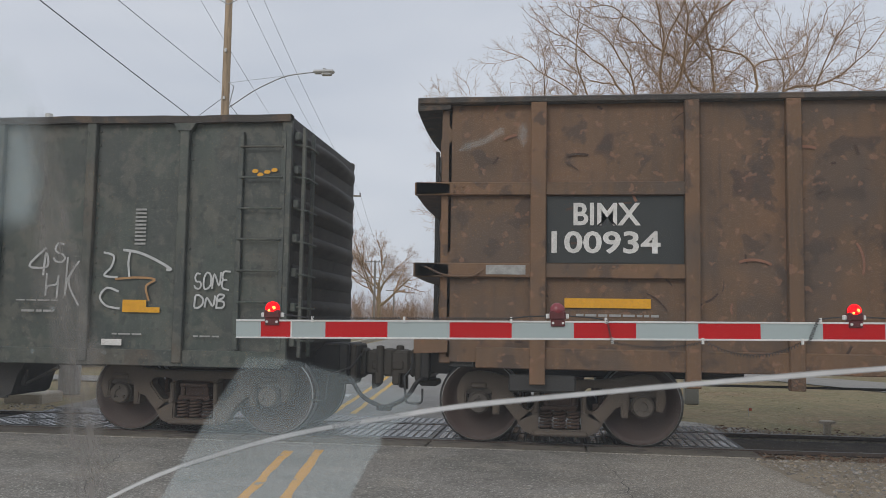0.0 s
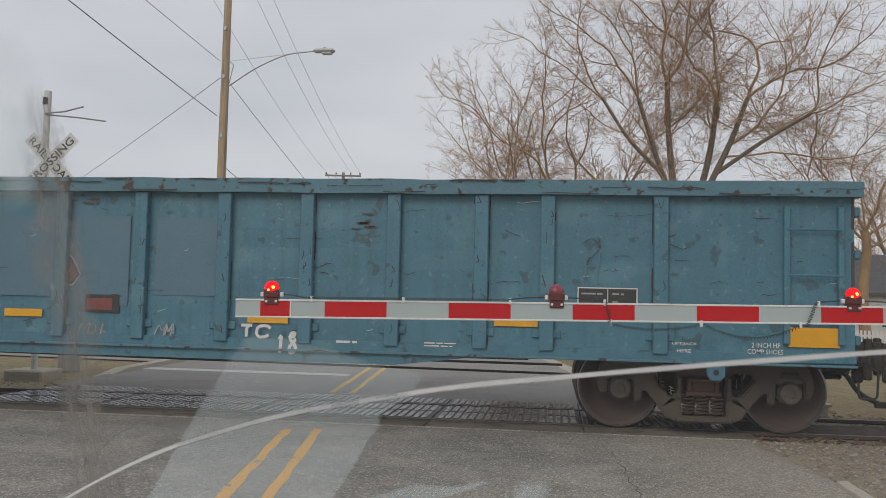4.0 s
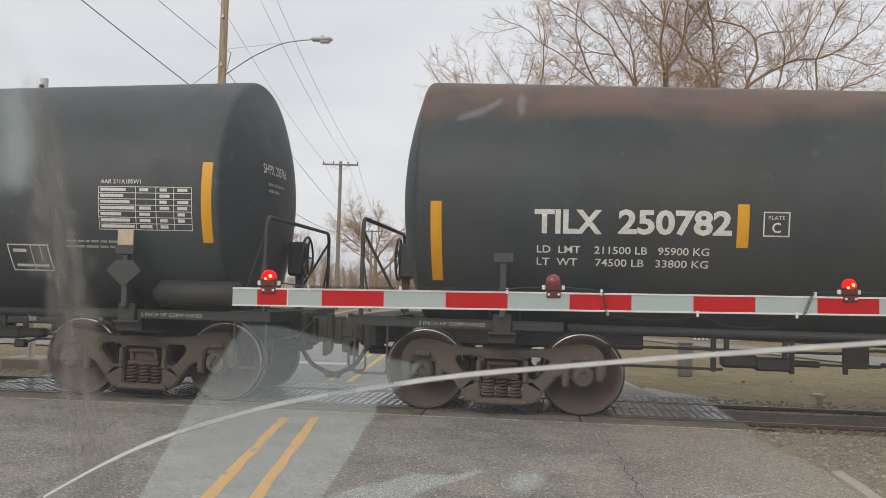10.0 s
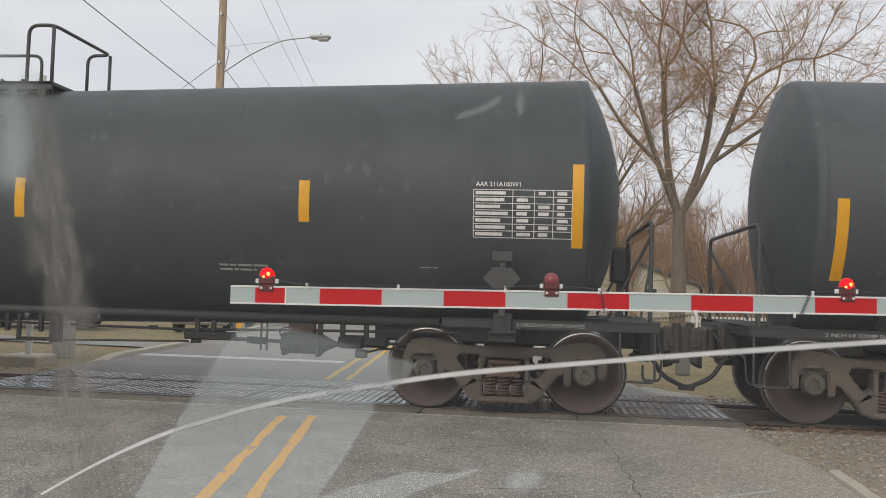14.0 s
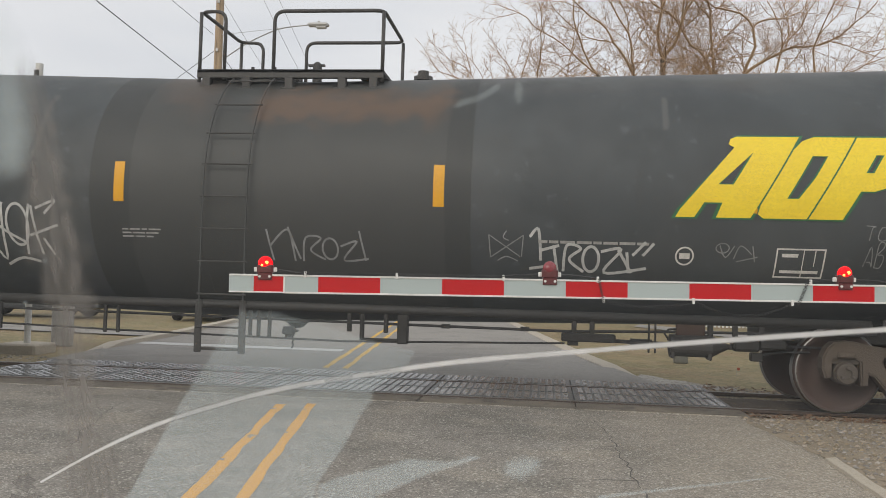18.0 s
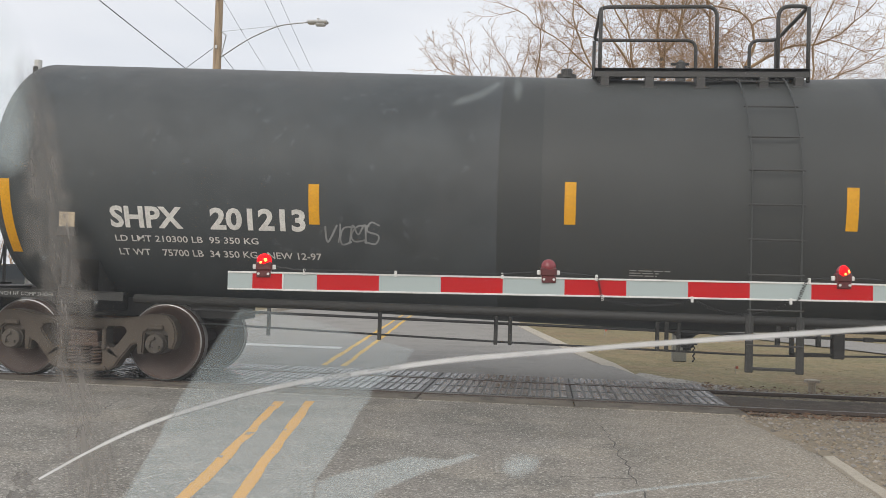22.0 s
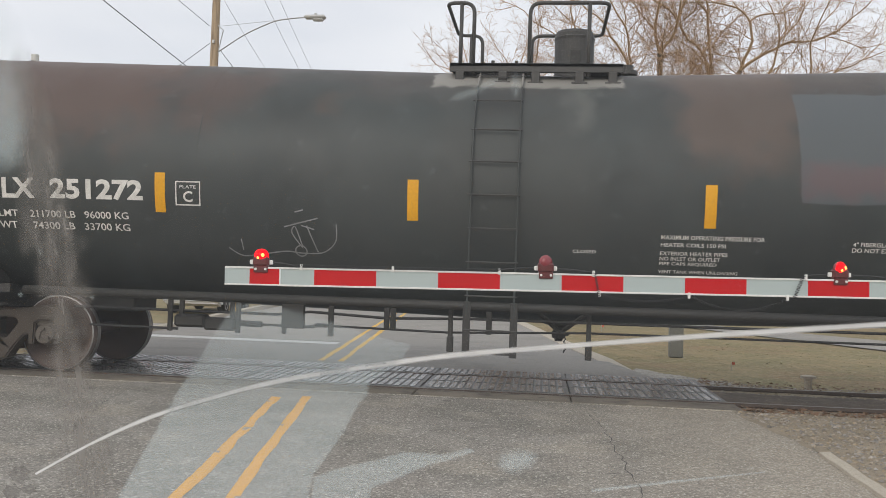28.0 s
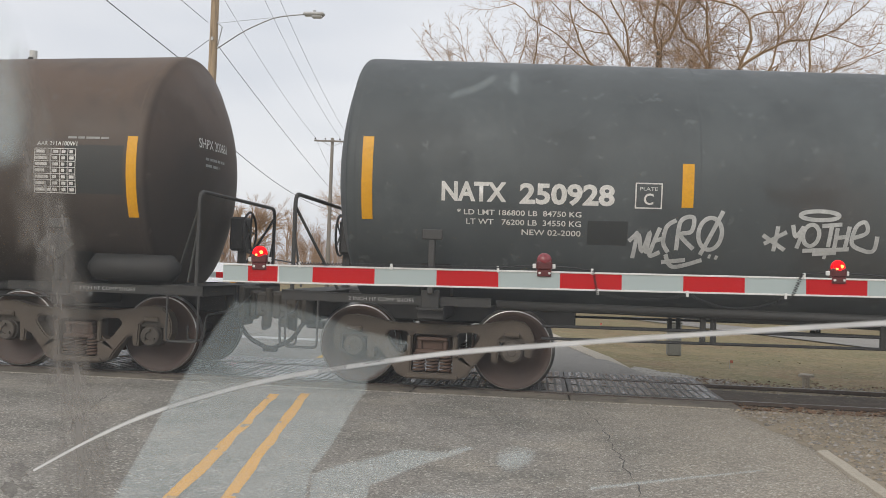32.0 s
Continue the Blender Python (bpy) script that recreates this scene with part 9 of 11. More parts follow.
def coil(x0, x1, sag, z, turns, r):
    bm = bmesh.new()
    n = turns * 8
    pts = []
    for i in range(n + 1):
        u = i / n
        a = 2 * math.pi * i / 8
        pts.append((x0 + (x1 - x0) * u, -0.028 + r * math.cos(a), z - sag * 4 * u * (1 - u) + r * math.sin(a)))
    tube(bm, pts, 0.0028, 4)
    return bm
for a in ((0.46, 1.08, 0.0, 0.074, 34, 0.008), (1.12, 1.78, 0.0, 0.074, 36, 0.008), (2.46, 3.04, 0.035, -0.075, 26, 0.009), (3.07, 3.69, 0.085, -0.075, 30, 0.011), (4.4, 6.2, 0.0, 0.074, 40, 0.008)):
    part("coiled_cable", coil(*a), CABLE, gate)
def hanging_coil(x0, z0, x1, z1, turns, r):
    hb = bmesh.new()
    n = turns * 8
    tube(hb, [(x0 + (x1 - x0) * i / n + r * math.cos(math.pi * i / 4), -0.032 + r * math.sin(math.pi * i / 4), z0 + (z1 - z0) * i / n) for i in range(n + 1)], 0.0021, 4)
    return hb
part("coiled_cable", hanging_coil(2.425, 0.075, 2.455, -0.08, 11, 0.008), CABLE, gate)
part("coiled_cable", hanging_coil(3.80, 0.08, 3.735, -0.08, 10, 0.011), CABLE, gate)
for pts in ([(0.31, 0, 0.095), (0.38, -0.02, 0.088), (0.46, -0.028, 0.074)], [(1.78, -0.028, 0.074), (1.9, -0.02, 0.09), (2.03, 0, 0.094)], [(2.18, 0, 0.094), (2.3, -0.02, 0.088), (2.4, -0.028, 0.074)], [(2.455, -0.03, -0.078), (2.46, -0.03, -0.075)],
            [(3.80, -0.028, 0.078), (3.88, -0.01, 0.09), (3.97, 0, 0.094)], [(4.12, 0, 0.094), (4.25, -0.02, 0.09), (4.4, -0.028, 0.074)]):
    bm = bmesh.new()
    tube(bm, round_path(pts, 0.05, 3), 0.0045, 5)
    part("cable", bm, CABLE, gate)
# its mast, past the picture's edge
mast = tagged(new("gate_mast"), "white gate mast that carries the lowered arm", "crossing signal")
mx = TIP + edges[-1] + 0.1
mast.matrix_basis = gate_pose(mx, 0) @ pose(0, 0.1, -0.05)
bm = bmesh.new()
tube(bm, [(0, 0, 0), (0, 0, 4.6)], 0.055, 14)
part("pole", bm, MASTWHITE, mast)
bm = bmesh.new()
box(bm, -0.22, 0.22, -0.16, 0.25, 0.95, 1.75, 0.03)
box(bm, -0.3, 0.1, -0.14, -0.08, 1.22, 1.5, 0.01)
part("gate_motor", bm, STEEL, mast)
bm = bmesh.new()
box(bm, -0.3, 0.3, -0.3, 0.3, -0.2, 0.12, 0.02)
part("base", bm, CONCRETE, mast)

# ---- far crossing signal with its gate ----
sig = tagged(new("crossing_signal"), "white crossing signal mast with crossbuck and red flashers", "crossing signal")
sig.location = (-8.97, 14.5, -0.12)
bm = bmesh.new()
tube(bm, [(0, 0, 0), (0, 0, 4.75)], 0.058, 16)
part("pole", bm, MASTWHITE, sig)
bm = bmesh.new()
tube(bm, [(0, 0, 4.70), (0, 0, 5.05)], 0.066, 16)
part("pole_cap", bm, MASTWHITE, sig)
bm = bmesh.new()
box(bm, -0.05, 0.035, -0.072, -0.06, 4.80, 4.93)
part("faded_sticker", bm, FRAME, sig)
bm = bmesh.new()
tube(bm, [(0, -0.06, 4.64), (0.45, -0.2, 4.64), (0.85, -0.3, 4.70)], 0.014, 6)
tube(bm, [(0, -0.06, 4.62), (0.5, 0.1, 4.60), (1.0, 0.2, 4.55)], 0.014, 6)
part("bracket_rods", bm, STEEL, sig)
bm = bmesh.new()
box(bm, -0.35, 0.35, -0.35, 0.35, -0.1, 0.14, 0.03)
part("base", bm, CONCRETE, sig)
SIGNWHITE = mat("white_sign_face", (0.7, 0.7, 0.68), (0.6, 0.6, 0.58), scale=4, rough=0.5, bump=0.02)
SIGNBLACK = mat("black_sign_letters", (0.015, 0.015, 0.015), rough=0.5, bump=0.0)
for ang, txt in ((45, "CROSSING"), (-45, "RAIL ROAD")):
    m = pose(0.18, -0.1 - (0.012 if ang > 0 else 0), 3.78, 0, -ang, 0)
    bm = bmesh.new()
    box(bm, -0.61, 0.61, -0.004, 0.004, -0.115, 0.115)
    blade = part("blade", bm, SIGNWHITE, sig, at=m)
    bm = words(txt, -0.55, 0.55, -0.07, 0.07, 0.01)
    part("lettering", flat_at(bm, -0.008), SIGNBLACK, blade)
for dx, fl in ((0.24, -0.13), (0.72, 0.373)):
    bm = bmesh.new()
    lathe(bm, [(0.02, 0.255), (0.0, 0.255)], 28, "y", (dx, -0.14, 2.77))
    lamp = part("flasher", bm, SIGNBLACK, sig)
    bm = bmesh.new()
    lathe(bm, [(-0.10, 0.13), (0.10, 0.13), (0.18, 0.05)], 20, "y", (dx, 0.0, 2.77))
    part("housing", bm, SIGNBLACK, lamp)
    make_lens(lamp, pose(dx, -0.17, 2.77), 0.13, fl, 0.5)
bm = bmesh.new()
tube(bm, [(-0.1, -0.05, 2.77), (0.85, -0.05, 2.77)], 0.03, 8)
part("crossarm", bm, MASTWHITE, sig)
far_gate = tagged(new("crossing_gate"), "red and white striped gate arm lowered over the far lane", "crossing gate")
far_gate.matrix_basis = pose(-9.0, 16.0, 1.10, 0, 0, 7)
e = [0.0] + [0.406 * k for k in range(1, 12)]
for i, (a, b) in enumerate(zip(e, e[1:])):
    bm = bmesh.new()
    box(bm, a, b, -0.016, 0.016, -0.055, 0.055)
    part("stripe", bm, GATERED if i % 2 else GATEWHITE, far_gate)
bm = bmesh.new()
box(bm, -0.35, 0.0, -0.12, 0.12, -1.25, 0.2, 0.02)
part("gate_stand", bm, STEEL, far_gate)
for x, fl in ((1.62, 0.373), (3.2, None)):
    bm = bmesh.new()
    box(bm, x - 0.05, x + 0.05, -0.035, 0.035, 0.05, 0.13, 0.01)
    lamp = part("gate_lamp", bm, LAMPBODY, far_gate)
    make_lens(lamp, pose(x, 0, 0.145), 0.062, fl)

# ---- poles and wires ----
WOOD = mat("brown_utility_pole_wood", (0.44, 0.33, 0.215), (0.31, 0.235, 0.16), scale=2, rough=0.85, bump=0.3, streak=(0.10, 0.075, 0.055), streak_amount=0.7)
GREYWOOD = mat("grey_pole_wood", (0.26, 0.235, 0.20), (0.17, 0.155, 0.135), scale=2, rough=0.85, bump=0.3)
CERAMIC = mat("dark_insulator", (0.05, 0.04, 0.04), rough=0.3, bump=0.0)


def utility_pole(x, y, top, label, r0=0.17, r1=0.115, arm_z=None, material=WOOD, turn=7.0, lean=0.0):
    p = tagged(new("utility_pole"), label, "utility pole", "poles along the road")
    p.matrix_basis = pose(x, y, -0.16, 0, lean, 0)
    bm = bmesh.new()
    tube(bm, [(0, 0, top * k / 6) for k in range(7)], r0, 12, r1)
    part("pole", bm, material, p, smooth=True)
    if arm_z:
        bm = bmesh.new()
        box(bm, -1.3, 1.3, -0.20, -0.10, arm_z - 0.06, arm_z + 0.06, 0.01, Matrix.Rotation(radians(turn), 4, "Z"))
        part("crossarm", bm, material, p)
        for s in (-1, 1):
            bm = bmesh.new()
            tube(bm, [tuple(Matrix.Rotation(radians(turn), 3, "Z") @ Vector(v)) for v in ((s * 0.7, -0.14, arm_z - 0.05), (0, -0.12, arm_z - 0.42))], 0.018, 5)
            part("brace", bm, STEEL, p)
        for q in (-1.22, -0.5, 0.55, 1.22):
            bm = bmesh.new()
            lathe(bm, [(arm_z + 0.05, 0.02), (arm_z + 0.10, 0.02), (arm_z + 0.11, 0.05), (arm_z + 0.17, 0.055), (arm_z + 0.22, 0.03)], 8, "z", tuple(Matrix.Rotation(radians(turn), 3, "Z") @ Vector((q, -0.15, 0))))
            part("insulator", bm, CERAMIC, p)
    return p


P1 = utility_pole(-12.19, 31.0, 14.1, "tall brown wooden utility pole with a street lamp arm", 0.19, 0.13, 13.65)
LAMPGREY = mat("grey_lamp_housing", (0.5, 0.5, 0.49), (0.42, 0.42, 0.41), scale=5, rough=0.5, bump=0.02)
bm = bmesh.new()
tube(bm, round_path([(0.16, -0.05, 9.31), (1.23, -0.2, 9.95), (2.35, -0.3, 10.40), (3.05, -0.32, 10.48), (3.6, -0.35, 10.51)], 0.5, 5), 0.024, 8)
tube(bm, [(0.12, -0.05, 10.25), (3.0, -0.32, 10.46)], 0.007, 5)
tube(bm, [(0.12, -0.05, 10.28), (0.35, -0.1, 10.1), (0.2, -0.1, 9.4)], 0.02, 5)
part("lamp_arm", bm, STEEL, P1)
bm = bmesh.new()
box(bm, 3.45, 4.22, -0.5, -0.22, 10.44, 10.57, 0.05)
box(bm, 3.75, 4.14, -0.46, -0.26, 10.36, 10.46, 0.04)
lathe(bm, [(10.57, 0.05), (10.64, 0.05)], 8, "z", (3.85, -0.36, 0))
part("street_lamp_head", bm, LAMPGREY, P1, "grey cobra-head street lamp, unlit")
bm = bmesh.new()
for z in (3.0, 5.2, 7.4, 9.6, 11.4):
    box(bm, -0.03, 0.05, -0.20, -0.15, z, z + 0.12)
part("pole_tags", bm, STEEL, P1)
utility_pole(-15.19, 62.0, 10.75, "wooden utility pole with one crossarm", 0.16, 0.11, 10.5, GREYWOOD)
utility_pole(-22.6, 110.0, 9.2, "pale wooden utility pole with one crossarm", 0.17, 0.12, 9.0, GREYWOOD)
utility_pole(-27.4, 150.0, 7.2, "distant wooden utility pole with one crossarm", 0.16, 0.12, 6.8, GREYWOOD)


def wire(a, b, sag, r=0.012, n=24, name="wire"):
    r *= 0.68
    bm = bmesh.new()
    a, b = Vector(a), Vector(b)
    tube(bm, [a.lerp(b, i / n) - Vector((0, 0, sag * 4 * (i / n) * (1 - i / n))) for i in range(n + 1)], r, 4)
    return tagged(part(name, bm, CABLE), "thin dark overhead wire between the poles", "wire", "wires along the road")


for q in (-1.22, 0.55, 1.22):
    wire((-12.27 + q, 30.85 + q * 0.12, 13.72), (-15.19 + q, 61.85 + q * 0.12, 10.6), 0.5, 0.011)
    wire((-15.19 + q, 61.85, 10.6), (-22.6 + q, 109.9, 9.05), 0.6, 0.014)
    wire((-12.27 + q, 30.85 + q * 0.12, 13.72), (-15.5 + q, -22.0, 13.8), 0.7, 0.011)
wire((-12.4, 30.85, 8.03), (-12.2, -10.0, 11.9), 0.25, 0.020)
wire((-12.36, 30.85, 10.08), (-12.0, -10.0, 11.6), 0.15, 0.014)
wire((-11.95, 30.9, 9.22), (-15.2, 61.9, 6.95), 0.12, 0.016)
wire((-12.38, 31.0, 9.48), (-38.6, 59.0, 6.5), 0.2, 0.016)
wire((-12.15, 31.0, 6.2), (-15.1, 61.9, 5.4), 0.5, 0.02)

# ---- trackside things ----
post_ob = tagged(new("marker_post"), "short white capped post beside the track", "marker post")
post_ob.location = (3.70, 12.72, -0.16)
bm = bmesh.new()
lathe(bm, [(0.0, 0.055), (0.17, 0.05), (0.2, 0.06)], 12, "z")
part("stem", bm, CONCRETE, post_ob)
bm = bmesh.new()
lathe(bm, [(0.2, 0.05), (0.205, 0.105), (0.235, 0.105), (0.245, 0.08)], 16, "z")
part("cap", bm, CONCRETE, post_ob)
PEDGREY = mat("dull_grey_green_steel", (0.20, 0.20, 0.175), (0.15, 0.15, 0.13), scale=3, rough=0.6, bump=0.05)
ped = tagged(new("utility_pedestal"), "grey metal utility pedestal on the lawn", "utility box")
ped.location = (2.63, 17.62, -0.16)
bm = bmesh.new()
box(bm, -0.13, 0.13, -0.11, 0.11, 0, 0.62, 0.02)
part("body", bm, PEDGREY, ped)
bm = bmesh.new()
box(bm, -0.145, 0.145, -0.125, 0.125, 0.62, 0.67, 0.02)
part("cap", bm, PEDGREY, ped)
flag = tagged(new("marker_flag"), "small pink marker flag on a wire in the lawn", "flag", "marker flags")
flag.location = (3.26, 15.53, -0.16)
bm = bmesh.new()
tube(bm, [(0, 0, 0), (0, 0, 0.14)], 0.004, 5)
part("wire_stem", bm, STEEL, flag)
PINK = mat("pink_flag_plastic", (0.62, 0.16, 0.10), rough=0.6, bump=0.0)
bm = bmesh.new()
box(bm, 0, 0.05, -0.002, 0.002, 0.095, 0.14)
part("flag_sheet", bm, PINK, flag)
copy_thing(flag, pose(1.71, 25.13, -0.16, 0, 0, 20) @ Matrix.Diagonal((1.3, 1.3, 1.3, 1)))
bm = bmesh.new()
tube(bm, [(0, 0, 0), (0, 0, 1.05)], 0.085, 14)
tagged(part("bollard", bm, YELLOW, at=pose(-8.75, 24.5, -0.16)), "yellow painted steel bollard beside the far road", "bollard")

# ---- dead grass tufts on the lawn ----
TUFT = mat("dry_grass_blades", (0.31, 0.26, 0.14), (0.25, 0.22, 0.105), scale=1.5, rough=0.9, bump=0.0, amount=0.8)
rnd = random.Random(8)
verts, faces = [], []
for i in range(3000):
    y = 13.0 + 16 * rnd.random() ** 1.6
    x = rnd.uniform(1.0, 13.0) if i % 4 else rnd.uniform(-17, -8.0)
    if y < max(12.9, 14.9 - 0.75 * (x - 1.2)) + 0.25 * noise.noise((x, 0, 0)) or (x > 0 and x < 1.85 - (y - 13.3) * 0.23) or (x < 0 and x > -7.8 - (y - 13) * 0.12):
        continue
    if x > 0 and abs(x - (4.2 + (31.0 - y) * 0.5)) < 1.3:
        continue
    for k in range(3):
        a, h = rnd.uniform(0, 6.28), rnd.uniform(0.003, 0.008)
        dx, dy = math.cos(a) * 0.02, math.sin(a) * 0.02
        px, py = x + rnd.uniform(-0.05, 0.05), y + rnd.uniform(-0.05, 0.05)
        b = len(verts)
        verts += [(px - dx, py - dy, -0.158), (px + dx, py + dy, -0.158), (px + rnd.uniform(-0.09, 0.09), py + rnd.uniform(-0.09, 0.09), -0.156 + h)]
        faces.append((b, b + 1, b + 2))
me = bpy.data.meshes.new("tufts")
me.from_pydata(verts, [], faces)
tagged(part("grass_tufts", me, TUFT), "dry straw-coloured grass blades on the lawn", "grass", kind="stuff")

# ---- trees ----
BARK = mat("brown_grey_bark", (0.29, 0.21, 0.12), (0.17, 0.13, 0.085), scale=3, rough=0.9, bump=0.5)
TWIG = mat("reddish_brown_twigs", (0.40, 0.255, 0.145), (0.31, 0.20, 0.12), scale=1.0, rough=0.85, bump=0.0)
FARTWIG = mat("distant_bare_twigs", (0.38, 0.25, 0.16), (0.28, 0.2, 0.14), scale=0.3, rough=0.9, bump=0.0)


def add_tube(V, F, pts, r0, r1, seg):
    n = len(pts)
    base = len(V)
    side = None
    for i, p in enumerate(pts):
        d = (pts[min(i + 1, n - 1)] - pts[max(i - 1, 0)]).normalized()
        if side is None:
            side = d.orthogonal().normalized()
        side = (side - d * side.dot(d)).normalized()
        up = d.cross(side)
        r = r0 + (r1 - r0) * i / (n - 1)
        for k in range(seg):
            a = 2 * math.pi * k / seg
            q = p + side * (r * math.cos(a)) + up * (r * math.sin(a))
            V.append((q.x, q.y, q.z))
    for i in range(n - 1):
        for k in range(seg):
            a, b = base + i * seg + k, base + i * seg + (k + 1) % seg
            F.append((a, b, b + seg, a + seg))


def grow(out, p, d, length, r, level, rnd, plan):
    """One limb and all that grows from it. plan: for each level, children, their length and their spread."""
    V, F = out[0] if level < 2 else out[1]
    n = plan.get("steps", (7, 6, 4, 3, 2, 2))[min(level, 5)]
    pts = [p.copy()]
    way = d.normalized()
    for i in range(n):
        bend = (0.05, 0.09, 0.14, 0.2, 0.25, 0.25)[min(level, 5)]
        way = (way + Vector((rnd.gauss(0, bend), rnd.gauss(0, bend), rnd.gauss(0, bend) + plan["lift"] * (0.05 if level else 0.1)))).normalized()
        pts.append(pts[-1] + way * (length / n))
    r1 = r * (0.55 if level == 0 else 0.35)
    add_tube(V, F, pts, r, max(r1, 0.009), (8, 6, 5, 3, 3, 3)[min(level, 5)])
    if level >= plan["depth"]:
        return
    kids = plan["kids"][level]
    for k in range(kids):
        u = 1.0 if (k == 0 and level) else rnd.uniform(plan["from"][level], 1.0)
        i = min(int(u * n), n - 1)
        q = pts[i].lerp(pts[i + 1], u * n - i)
        axis = (pts[i + 1] - pts[i]).normalized()
        side = axis.orthogonal().normalized()
        side.rotate(Matrix.Rotation(rnd.uniform(0, 6.283), 3, axis))
        s = plan["spread"][level] * rnd.uniform(0.6, 1.25) * (0.45 if (k == 0 and level) else 1)
        dd = (axis * math.cos(s) + side * math.sin(s)).normalized()
        grow(out, q, dd, length * plan["ratio"][level] * rnd.uniform(0.7, 1.2) * (1.15 - 0.35 * u), max(r1 + (r - r1) * (1 - u), r1) * rnd.uniform(0.55, 0.78) * plan.get("thin", 1.0), level + 1, rnd, plan)


BIG = dict(depth=5, kids=(7, 7, 7, 6, 4), ratio=(1.1, 0.6, 0.55, 0.5, 0.5), spread=(0.85, 0.85, 0.8, 0.8, 0.85), lift=0.6)
BIG["from"] = (0.5, 0.22, 0.2, 0.15, 0.1)
MED = dict(depth=4, kids=(11, 7, 6, 5), ratio=(0.62, 0.55, 0.5, 0.5), spread=(0.75, 0.7, 0.65, 0.7), lift=0.9)
MED["from"] = (0.35, 0.25, 0.2, 0.15)


def bare_tree(x, y, height, seed, label, plan, r, lean=(0, 0)):
    t = tagged(new("tree"), label, "tree", "bare trees beyond the track")
    t.location = (x, y, -0.2)
    out = (([], []), ([], []))
    grow(out, Vector((0, 0, 0)), Vector((lean[0], lean[1], 1)), height * 0.5, r, 0, random.Random(seed), plan)
    for (V, F), nm, m in ((out[0], "trunk", BARK), (out[1], "crown", TWIG)):
        me = bpy.data.meshes.new(nm)
        me.from_pydata(V, [], F)
        part(nm, me, m, t)
    return t


LIMB = mat("golden_brown_limb_bark", (0.36, 0.24, 0.13), (0.22, 0.155, 0.095), scale=4.0, rough=0.9, bump=0.6)


def branch(out, p, d, r, rnd, lift, least=0.0060, dome=None):
    """A limb that bends, sends out side twigs and forks in two, down to the finest twigs."""
    V, F = out[0] if r > 0.03 else out[1]
    length = 10.6 * r ** 0.66 * rnd.uniform(0.75, 1.25)
    n = 5 if r > 0.05 else (3 if r > 0.015 else 2)
    pts, way = [p.copy()], d.normalized()
    for i in range(n):
        way = (way + Vector((rnd.gauss(0, 0.17), rnd.gauss(0, 0.17), rnd.gauss(0, 0.15) + lift))).normalized()
        pts.append(pts[-1] + way * (length / n))
    r1 = r * 0.82
    if dome and sum(((a - c) / e) ** 2 for a, c, e in zip(pts[-1], dome[0], dome[1])) > rnd.uniform(0.86, 1.04):
        # at the edge of the crown only fine twigs go on
        r1 = min(r1, 0.0085)
        if r < 0.009:
            pts = pts[:2]
            add_tube(V, F, pts, r * 0.95, r1 * 0.9, 3)
            return
    thick = 0.62 if r > 0.03 else (0.68 if r > 0.012 else 0.74)
    add_tube(V, F, pts, r * thick, r1 * thick, 8 if r > 0.05 else (5 if r > 0.02 else 3))
    if r1 < least:
        return

    def turned(a, roll):
        side = way.orthogonal().normalized()
        side.rotate(Matrix.Rotation(roll, 3, way))
        return way * math.cos(a) + side * math.sin(a)
    for k in range(rnd.choice((4, 4, 5, 6))):
        i = rnd.randrange(n)
        branch(out, pts[i].lerp(pts[i + 1], rnd.random()), turned(rnd.uniform(0.7, 1.25), rnd.uniform(0, 6.283)), max(min(r, r1 * 3) * rnd.uniform(0.16, 0.36), 0.0064), rnd, lift, least, dome)
    roll = rnd.uniform(0, 6.283)
    branch(out, pts[-1], turned(rnd.uniform(0.08, 0.34), roll), r1 * rnd.uniform(0.83, 0.94), rnd, lift, least, dome)
    branch(out, pts[-1], turned(rnd.uniform(0.4, 0.75), roll + 3.14 + rnd.uniform(-0.5, 0.5)), r1 * rnd.uniform(0.58, 0.78), rnd, lift, least, dome)


def fork_tree(x, y, fork, r, limbs, seed, label, lift=0.02, dome=None):
    """A trunk up to its fork and the limbs (height of foot, direction across, depth and up, radius) that leave it."""
    t = tagged(new("tree"), label, "tree", "bare trees beyond the track")
    t.location = (x, y, -0.2)
    out = (([], []), ([], []))
    rnd = random.Random(seed)
    stem = [Vector((0.10 * math.sin(0.9 * k + seed), 0.08 * math.sin(1.3 * k), fork * k / 9)) for k in range(10)]
    add_tube(*out[0], stem[:2], r * 1.5, r * 1.08, 12)
    add_tube(*out[0], stem[1:], r * 1.08, r * 0.8, 12)
    for z, dx, dy, dz, rr in limbs:
        k = min(z / fork * 9, 8.999)
        foot = stem[int(k)].lerp(stem[int(k) + 1], k - int(k))
        branch(out, foot, Vector((dx, dy, dz)), rr, rnd, lift, 0.0060, dome)
    for (V, F), nm, m in ((out[0], "trunk", LIMB), (out[1], "crown", TWIG)):
        me = bpy.data.meshes.new(nm)
        me.from_pydata(V, [], F)
        part(nm, me, m, t, smooth=(nm == "trunk"))
    return t


OLDBARK = mat("furrowed_grey_bark", (0.19, 0.15, 0.11), (0.11, 0.09, 0.07), scale=5.0, rough=0.95, bump=0.8, streak=(0.07, 0.058, 0.046), streak_amount=0.6)


